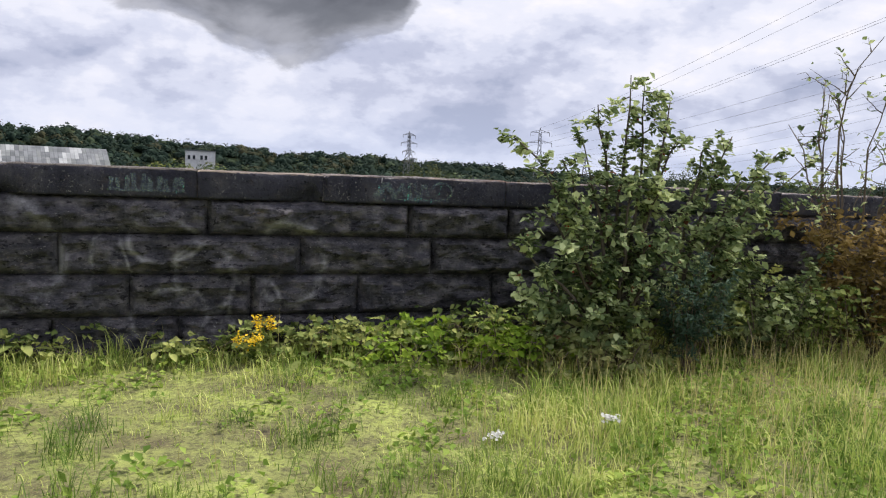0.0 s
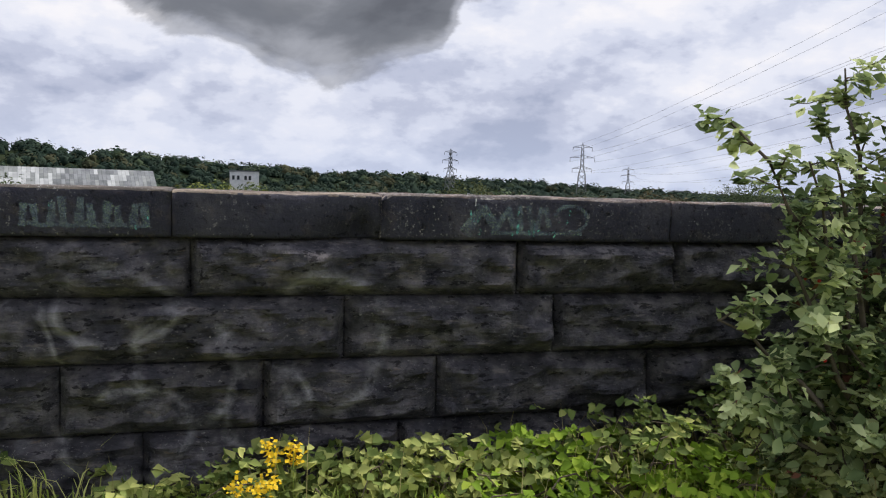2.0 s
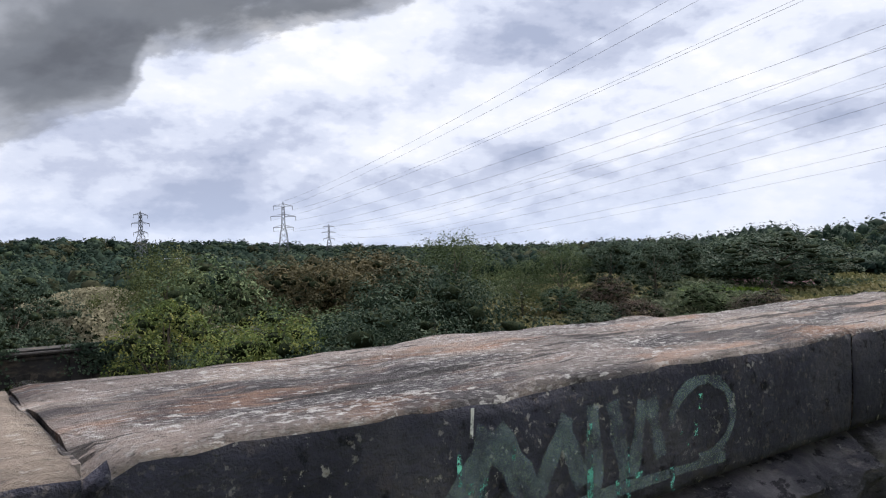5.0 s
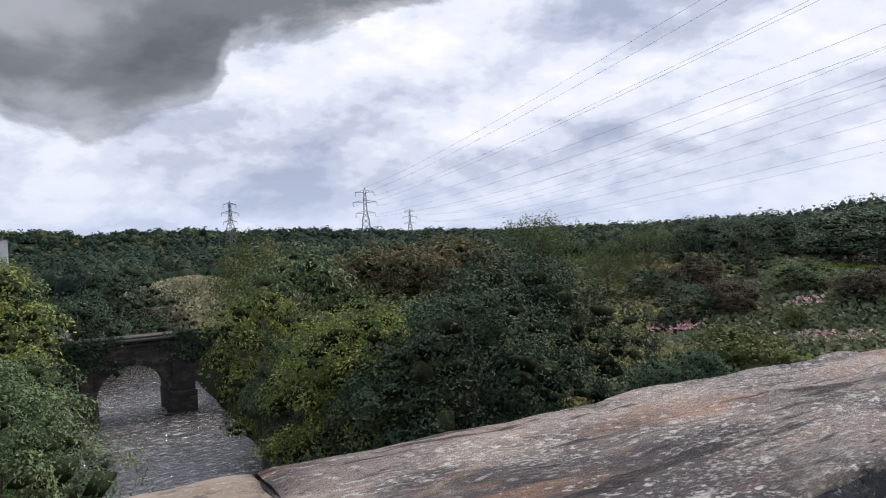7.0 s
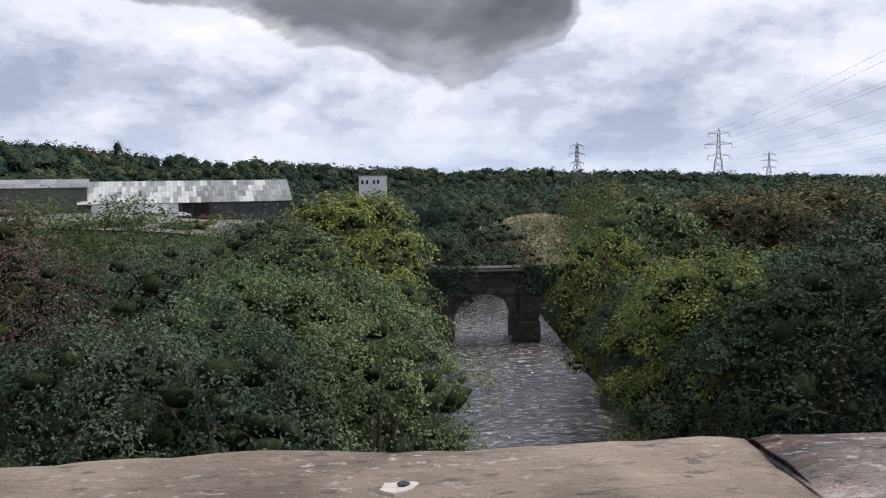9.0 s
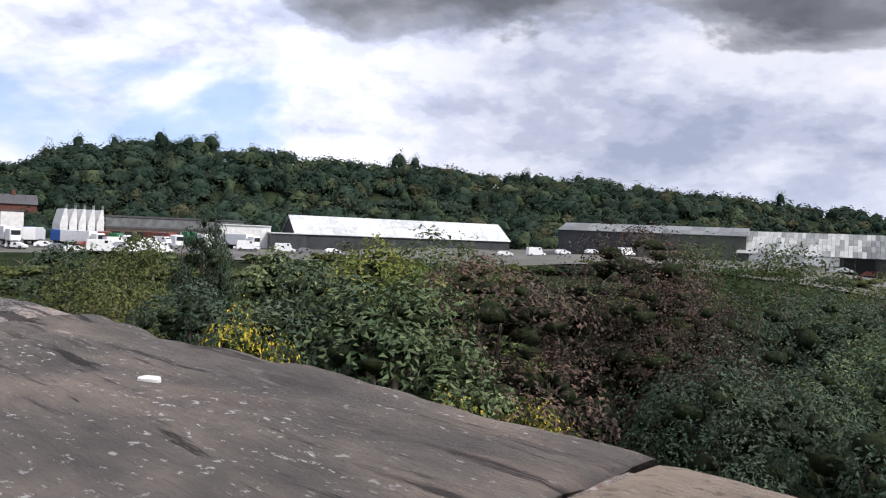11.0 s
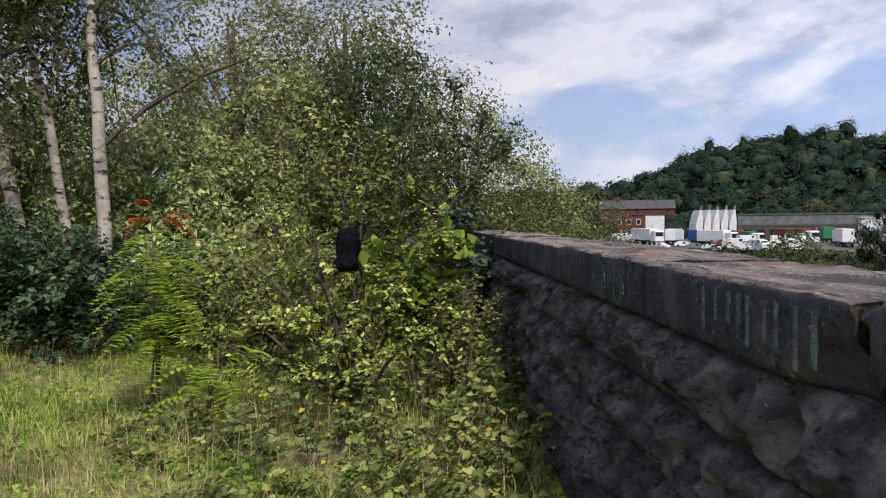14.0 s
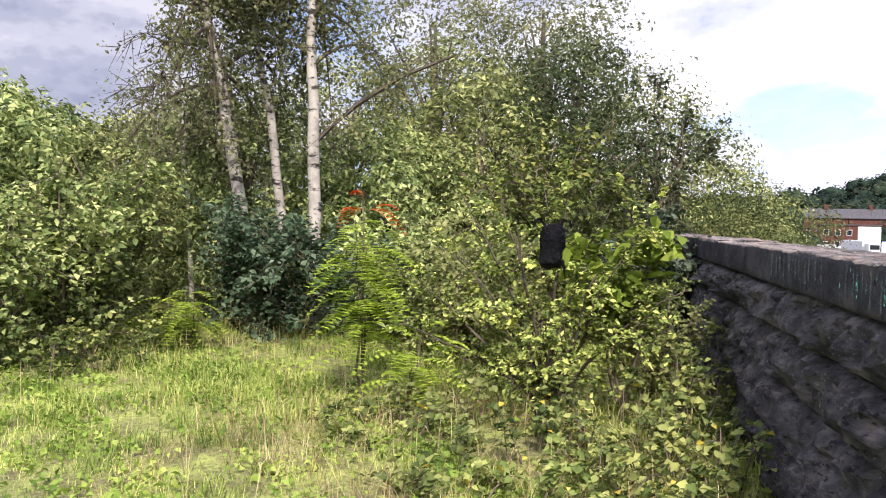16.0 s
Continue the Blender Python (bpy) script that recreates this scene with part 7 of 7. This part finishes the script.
broad_leaves("dock_plant", "broad-leaved green dock by the wall", (1.0, -0.4, 0), 7, 0.10, 0.16, 74)
broad_leaves("dock_plant", "broad-leaved green dock by the wall", (2.25, -0.75, 0), 8, 0.16, 0.14, 75)
for k, (x, y, z) in enumerate(((3.76, -2.69, 0.17), (3.01, -2.64, 0.09))):
    rng = np.random.default_rng(80 + k)
    t = thing("white_flower", "small white flower head in the grass", "wildflower", (x, y, 0))
    g = Geo()
    g.tube([(0, 0, 0), (0.01, 0, z)], [0.003, 0.002], 4)
    g.object("stem", M["weed"], t)
    c = np.array([0.01, 0, z]) + rng.normal(0, 0.02, (40, 3)) * np.array([1.6, 1, 0.6])
    v, f = leaves(c, np.tile([0, -0.4, 1.0], (40, 1)), 0.024, rng, 1.0, 0.5, 0.05)
    mesh_ob("flower_head", v, f, M["white_petal"], t)

# beyond the end of the clear deck
M["bagleaf"] = leaf_mat("yellow_green_leaf", (0.085, 0.125, 0.032), (0.270, 0.345, 0.080), (0.640, 0.670, 0.200), scale=1.5, translucent=0.25, spread=0.65)
BAG_LIMBS = [(-5.4, -2.49, 1.99), (-5.7, -2.23, 2.19), (-5.2, -1.95, 1.74), (-5.3, -2.62, 1.52), (-5.4, -2.91, 1.22), (-5.6, -1.48, 2.19), (-5.3, -1.08, 1.97), (-5.4, -0.65, 2.01), (-5.1, -0.89, 1.64), (-5.9, -1.71, 2.04), (-5.0, -2.9, 0.8),
             (-4.9, -0.84, 0.96), (-5.3, -0.45, 1.21), (-4.9, -2.19, 1.09), (-5.0, -1.21, 1.31), (-4.8, -1.65, 0.93), (-5.3, -1.93, 0.45)]
# bramble leaf copy; the shade of the far-end clumps is in its colour
M["bramble_shaded"] = leaf_mat("shaded_bramble_leaf", (0.057, 0.086, 0.028), (0.138, 0.178, 0.052), (0.380, 0.402, 0.127), scale=1.2, spread=0.45)
limbed_bush("bag_shrub", "bushy yellow-green shrub with a black bag caught in it", (-5.55, -1.62, 0.0), BAG_LIMBS, 41, "bagleaf", 0.032, 25, twigs=15, bare=0.2, reach=0.52, r=0.022)
shrub("thorn_shrub", "low twiggy dark green thorn bush at the wall", "shrub", (-5.9, -0.75, 0.0), 1.45, 0.85, 42, "hawthorn", 0.035, 3200, stems=8, twigs=16, stem_r=0.014, start=0.15)
shrub("oak_sapling", "young oak with broad bright green leaves", "sapling", (-5.6, -0.95, 0.0), 1.95, 0.62, 43, "fresh", 0.085, 620, stems=4, twigs=8, stem_r=0.016, start=0.55, length=1.9)
rowan((-5.7, -3.45, 0), 1.95, 44, "bright green rowan sapling with scarlet top leaves", True, 130)
rowan((-7.3, -6.3, 0), 0.8, 45, "small yellow-green rowan seedling", False, 40)
rowan((-5.2, -2.9, 0), 0.7, 46, "small yellow-green rowan seedling", False, 40)
shrub("sloe_shrub", "dense blue-green shrub below the birches", "shrub", (-8.5, -6.0, 0.0), 2.1, 1.45, 47, "sloe", 0.06, 7000, stems=12, twigs=18, stem_r=0.022, start=0.12)
shrub("sloe_shrub", "dense blue-green shrub below the birches", "shrub", (-9.2, -4.7, 0.0), 1.7, 1.2, 48, "sloe", 0.06, 4500, stems=9, twigs=16, stem_r=0.02, start=0.12)
shrub("goat_willow", "mid-green leafy willow scrub at the clearing edge", "shrub", (-6.6, -7.5, 0.0), 2.9, 1.35, 49, "clearing", 0.06, 6500, stems=10, twigs=18, stem_r=0.025, start=0.12)
shrub("goat_willow", "mid-green leafy willow scrub at the clearing edge", "shrub", (-5.4, -7.7, 0.0), 2.2, 1.1, 51, "clearing", 0.06, 4800, stems=9, twigs=16, stem_r=0.02, start=0.1)
shrub("goat_willow", "mid-green leafy willow scrub at the clearing edge", "shrub", (-8.4, -8.4, 0.0), 3.1, 1.5, 52, "oliveshrub", 0.06, 5500, stems=9, twigs=18, stem_r=0.025, start=0.15)
shrub("yellow_shrub", "tall yellow-green shrub in early autumn leaf", "shrub", (-9.0, -1.9, 0.0), 3.25, 1.5, 53, "yellowing", 0.06, 6500, stems=10, twigs=18, stem_r=0.03, start=0.2)
shrub("yellow_shrub", "bushy yellow-green thicket behind the clearing", "shrub", (-7.4, -2.7, 0.0), 1.9, 1.2, 54, "hawthorn", 0.05, 5000, stems=10, twigs=16, stem_r=0.02, start=0.12)
shrub("dark_shrub", "dark green undergrowth beneath the trees", "shrub", (-9.0, -3.6, 0.0), 2.0, 1.4, 55, "clearing", 0.07, 5000, stems=9, twigs=16, stem_r=0.02, start=0.1)
shrub("dark_shrub", "dark green undergrowth at the wall end", "shrub", (-8.6, -0.5, 0.0), 1.9, 1.0, 56, "darkleaf", 0.06, 3600, stems=8, twigs=16, stem_r=0.02, start=0.1)
shrub("airy_willow", "thin airy willow with open twigs by the wall end", "tree", (-11.7, -0.35, 0.0), 4.5, 1.25, 57, "willow", 0.06, 1900, stems=8, twigs=14, stem_r=0.035, start=0.35, bias=0.3)
birch([(-9.98, -6.7, 0.0), (-9.94, -6.80, 0.9), (-9.82, -7.07, 2.79), (-9.75, -7.21, 3.8), (-9.63, -7.43, 4.86), (-9.45, -7.75, 6.6), (-9.3, -8.0, 8.2)], 61, "leaning silver birch with white scarred bark", r=0.13)
birch([(-10.52, -6.35, 0.0), (-10.49, -6.39, 1.12), (-10.36, -6.68, 3.52), (-10.27, -6.87, 4.55), (-10.1, -7.2, 6.3), (-10.0, -7.4, 7.8)], 62, "leaning silver birch with white scarred bark", r=0.10)
birch([(-10.14, -5.7, 0.0), (-10.12, -5.74, 1.15), (-10.09, -5.79, 3.57), (-10.07, -5.85, 4.67), (-10.1, -5.75, 6.4), (-10.2, -5.6, 8.0)], 63, "upright silver birch with white scarred bark", r=0.13,
      extra=([(-10.12, -5.74, 2.97), (-10.33, -5.16, 3.56), (-10.55, -4.46, 4.06), (-10.75, -3.64, 4.42)],))
birch([(-10.85, -8.35, 0.0), (-10.79, -8.41, 2.16), (-10.73, -8.51, 3.48), (-10.7, -8.6, 4.6)], 64, "thin young silver birch", n=900, r=0.05)


def back_trees():
    rows = [(-15.5, -5.0, 7.2, 2.6, "birchy"), (-17.0, -2.6, 8.0, 3.0, "birchy"), (-14.0, -1.9, 5.4, 1.8, "willowy"), (-13.2, -3.6, 4.8, 2.1, "olivey"), (-16.0, -7.3, 5.4, 2.6, "olivey"), (-14.8, -9.6, 4.4, 2.5, "olivey"),
            (-11.6, -10.6, 3.5, 2.2, "olivey"), (-10.0, -11.4, 3.3, 2.0, "greeny"), (-8.6, -10.4, 3.6, 1.9, "greeny"), (-13.0, -12.4, 3.8, 2.4, "olivey"), (-19.5, 0.3, 5.0, 2.6, "olivey"), (-21.5, 2.0, 3.4, 2.6, "olivey"), (-25.0, 3.6, 2.6, 2.6, "olivey"),
            (-12.2, -8.0, 4.2, 2.0, "greeny"), (-18.5, -5.0, 6.6, 2.8, "greeny"), (-7.0, -9.6, 3.3, 1.6, "greeny"), (-16.5, -12.0, 4.6, 2.8, "birchy"), (-12.0, -5.0, 3.4, 1.6, "greeny"), (-20.5, -3.0, 7.0, 3.0, "olivey")]
    kinds = {"birchy": ("birchleaf", "grey-green birch wood behind the clearing", 0.085, 0.35), "willowy": ("willow", "pale willow behind the clearing", 0.08, 0.3), "olivey": ("oliveshrub", "olive-green trees behind the clearing", 0.085, 0.22),
             "greeny": ("clearing", "mid-green bushy tree behind the clearing", 0.085, 0.2)}
    for k, (x, y, h, r, kind) in enumerate(rows):
        mat, label, leaf, wisp = kinds[kind]
        base = 0.0 if y < 0.4 else float(land(x, y))
        t = make_tree(mat, 300 + k, h - base, r, 12500, leaf * 0.84, 0.04 if base == 0 else 0.3, wisp * 0.6, label, per=52)
        t.matrix_basis = pose(x, y, base)


back_trees()
for k, (x, y, ln, wd, h, n, mat, yl) in enumerate(((-3.5, -0.75, 1.0, 0.7, 0.32, 700, "bramble_shaded", 8), (-4.3, -0.55, 1.0, 0.7, 0.42, 800, "bramble_shaded", 6), (-4.4, -1.5, 1.2, 0.8, 0.34, 800, "bramble_shaded", 8), (-3.3, -2.1, 1.0, 0.8, 0.16, 420, "bramble_shaded", 4),
                                                   (-4.9, -2.4, 1.2, 0.8, 0.35, 700, "hawthorn", 5), (-5.1, -0.6, 1.0, 0.8, 0.65, 800, "bramble_shaded", 0), (-4.6, -3.3, 0.9, 0.6, 0.16, 300, "bramble_shaded", 3), (-2.6, -0.5, 0.8, 0.5, 0.20, 300, "bramble_shaded", 4),
                                                   (-5.6, -6.6, 1.6, 1.0, 0.5, 900, "bramble_shaded", 0), (-7.0, -6.6, 1.4, 0.8, 0.4, 600, "bramble_shaded", 0), (-1.6, -0.4, 0.8, 0.4, 0.16, 200, "bramble_shaded", 0),
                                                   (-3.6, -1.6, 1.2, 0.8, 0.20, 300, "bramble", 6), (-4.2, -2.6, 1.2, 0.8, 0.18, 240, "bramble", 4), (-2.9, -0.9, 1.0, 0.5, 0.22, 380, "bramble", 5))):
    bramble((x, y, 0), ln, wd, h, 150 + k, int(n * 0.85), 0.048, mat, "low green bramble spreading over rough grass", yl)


def plastic_bag():
    rng = np.random.default_rng(90)
    m = material("black_plastic", [(0.3, (0.004, 0.004, 0.005)), (0.7, (0.012, 0.012, 0.014))], scale=6, rough=0.5, bump=1.0, bump_scale=16, bump_dist=0.04, spec=0.06)
    t = thing("plastic_bag", "black plastic bag snagged in the shrub's branches", "bag", (-4.99, -1.6, 1.34))
    bm = bmesh.new()
    bmesh.ops.create_icosphere(bm, subdivisions=4, radius=1.0)
    for v in bm.verts:
        p = v.co.copy()
        n = noise.fractal(p * 1.9 + Vector((3, 1, 7)), 1.0, 2.0, 4)
        crease = noise.noise(Vector((p.x * 5, p.y * 5, p.z * 1.6)) + Vector((1, 4, 2)))
        q = Vector((math.copysign(abs(p.x) ** 0.7, p.x), math.copysign(abs(p.y) ** 0.6, p.y), math.copysign(abs(p.z) ** 0.65, p.z)))
        pinch = 0.80 + 0.20 * min(1.0, abs(p.z + 0.15) / 0.30)
        s = (1 + 0.34 * n + 0.22 * crease) * pinch
        v.co = Vector((q.x * 0.075 * s, q.y * 0.105 * s + 0.02 * p.z, 0.205 + q.z * 0.185 * (1 + 0.10 * n)))
    part("bag_body", bm, m, t, smooth=True)
    for s in (-1, 1):
        g = Geo()
        g.tube([(0, s * 0.05, 0.37), (0.01, s * 0.10, 0.43), (0, s * 0.14, 0.42), (0, s * 0.16, 0.36)], [0.022, 0.016, 0.013, 0.006], 6)
        g.object("handle", m, t, smooth=True)
    g = Geo()
    g.tube([(0, 0.09, 0.09), (0.01, 0.11, 0.02), (0, 0.115, -0.05)], [0.018, 0.012, 0.003], 6)
    g.object("torn_strip", m, t, smooth=True)


plastic_bag()


# ---- faded spray paint on the coping ----
def worn_paint(name, colour, lo, hi, cover=1.0):
    m = bpy.data.materials.new(name)
    m.use_nodes = True
    nt = m.node_tree
    N, L = nt.nodes.new, nt.links.new
    b = nt.nodes["Principled BSDF"]
    b.inputs["Base Color"].default_value = (*colour, 1)
    b.inputs["Roughness"].default_value = 0.6
    g = N("ShaderNodeNewGeometry")
    n = N("ShaderNodeTexNoise")
    n.inputs["Scale"].default_value, n.inputs["Detail"].default_value, n.inputs["Roughness"].default_value = 15.0, 9.0, 0.78
    L(g.outputs["Position"], n.inputs["Vector"])
    r = N("ShaderNodeMapRange")
    r.inputs[1].default_value, r.inputs[2].default_value, r.inputs[4].default_value = lo, hi, cover
    L(n.outputs[0], r.inputs[0])
    t = N("ShaderNodeBsdfTransparent")
    ms = N("ShaderNodeMixShader")
    L(r.outputs[0], ms.inputs[0])
    L(t.outputs[0], ms.inputs[1])
    L(b.outputs[0], ms.inputs[2])
    L(ms.outputs[0], nt.nodes["Material Output"].inputs[0])
    return m


def graffiti():
    faded, bright, white = worn_paint("faded_teal_paint", (0.24, 0.33, 0.34), 0.35, 0.71, 0.58), worn_paint("bright_teal_paint", (0.20, 0.66, 0.55), 0.53, 0.60), worn_paint("white_drip", (0.6, 0.6, 0.58), 0.40, 0.5)
    rnd = random.Random(6)

    def stroke(t, pts, w, m):
        v, f = [], []
        for i, (x, z) in enumerate(pts):
            q = pts[min(i + 1, len(pts) - 1)], pts[max(i - 1, 0)]
            d = Vector((q[0][0] - q[1][0], 0, q[0][1] - q[1][1])).normalized()
            s = Vector((-d.z, 0, d.x)) * w * rnd.uniform(0.22, 0.42)
            v += [(x - s.x, -0.0535, z - s.z), (x + s.x, -0.0535, z + s.z)]
        for i in range(len(pts) - 1):
            f.append((2 * i, 2 * i + 1, 2 * i + 3, 2 * i + 2))
        mesh_ob("paint_stroke", v, f, m, t)

    def arc(cx, cz, rx, rz, a0, a1, n=14):
        return [(cx + rx * math.cos(radians(a0 + (a1 - a0) * k / n)), cz + rz * math.sin(radians(a0 + (a1 - a0) * k / n))) for k in range(n + 1)]
    t = thing("graffiti", "worn teal spray-paint bars on the coping face", "graffiti")
    for x0, x1, z0, z1, w in ((2.80, 2.90, 1.40, 1.55, 0.10), (2.90, 2.99, 1.55, 1.42, 0.08), (2.97, 3.06, 1.41, 1.55, 0.05), (3.05, 3.09, 1.54, 1.43, 0.05), (3.12, 3.12, 1.41, 1.56, 0.06), (3.17, 3.20, 1.56, 1.42, 0.05), (3.22, 3.25, 1.42, 1.55, 0.04), (3.27, 3.30, 1.55, 1.44, 0.05),
                              (2.95, 3.5, 1.405, 1.405, 0.03)):
        stroke(t, [(x0 + (x1 - x0) * k / 5, z0 + (z1 - z0) * k / 5) for k in range(6)], w, faded)
    stroke(t, arc(3.43, 1.49, 0.10, 0.075, -100, 180), 0.035, faded)
    for x, z0, z1, w in ((2.79, 1.39, 1.47, 0.030), (2.885, 1.395, 1.44, 0.030), (3.11, 1.40, 1.53, 0.020), (3.205, 1.38, 1.565, 0.016), (3.235, 1.415, 1.425, 0.03), (3.33, 1.40, 1.415, 0.02), (2.94, 1.50, 1.53, 0.012)):
        stroke(t, [(x, z0 + (z1 - z0) * k / 4) for k in range(5)], w, bright)
    for k in range(16):
        x, z = 2.78 + 0.66 * rnd.random(), rnd.uniform(1.40, 1.55)
        stroke(t, [(x, z - 0.05 * rnd.uniform(0.3, 1.0) * q / 3) for q in range(4)], rnd.uniform(0.012, 0.030), bright)
    stroke(t, [(2.862, 1.592), (2.860, 1.565), (2.858, 1.545)], 0.010, white)
    t = thing("graffiti", "dim grey-green spray-paint strokes on the coping", "graffiti")
    for k in range(10):
        x, lean_ = 0.60 + k * 0.062, 0.012 * (-1) ** k
        stroke(t, [(x + lean_ * q / 5, 1.41 + (0.10 + 0.05 * rnd.random()) * q / 5) for q in range(6)], 0.055, faded)
    stroke(t, [(0.62 + 0.54 * q / 8, 1.42 + 0.006 * (-1) ** q) for q in range(9)], 0.04, faded)
    for x, z0, z1, w in ((1.16, 1.42, 1.47, 0.022), (1.10, 1.40, 1.43, 0.035), (0.98, 1.40, 1.43, 0.035), (0.72, 1.49, 1.52, 0.012)):
        stroke(t, [(x, z0 + (z1 - z0) * k / 4) for k in range(5)], w, bright)
    t = thing("graffiti", "running teal paint drips down the coping face", "graffiti")
    for k in range(11):
        x = -4.1 + k * 0.115 + rnd.uniform(-0.03, 0.03)
        stroke(t, [(x, 1.57 - 0.16 * rnd.uniform(0.6, 1.0) * q / 4) for q in range(5)], rnd.uniform(0.03, 0.06), faded)
    for k in range(12):
        x = -2.62 + k * 0.06 + rnd.uniform(-0.02, 0.02)
        stroke(t, [(x, 1.57 - 0.19 * rnd.uniform(0.5, 1.0) * q / 4) for q in range(5)], rnd.uniform(0.015, 0.035), faded if k % 2 else bright)
    t = thing("graffiti", "pale green paint streaks near a coping joint", "graffiti")
    for k in range(9):
        x = -1.05 + k * 0.085 + rnd.uniform(-0.02, 0.02)
        stroke(t, [(x, 1.56 - 0.17 * rnd.uniform(0.5, 1.0) * q / 4) for q in range(5)], rnd.uniform(0.03, 0.06), faded)


graffiti()
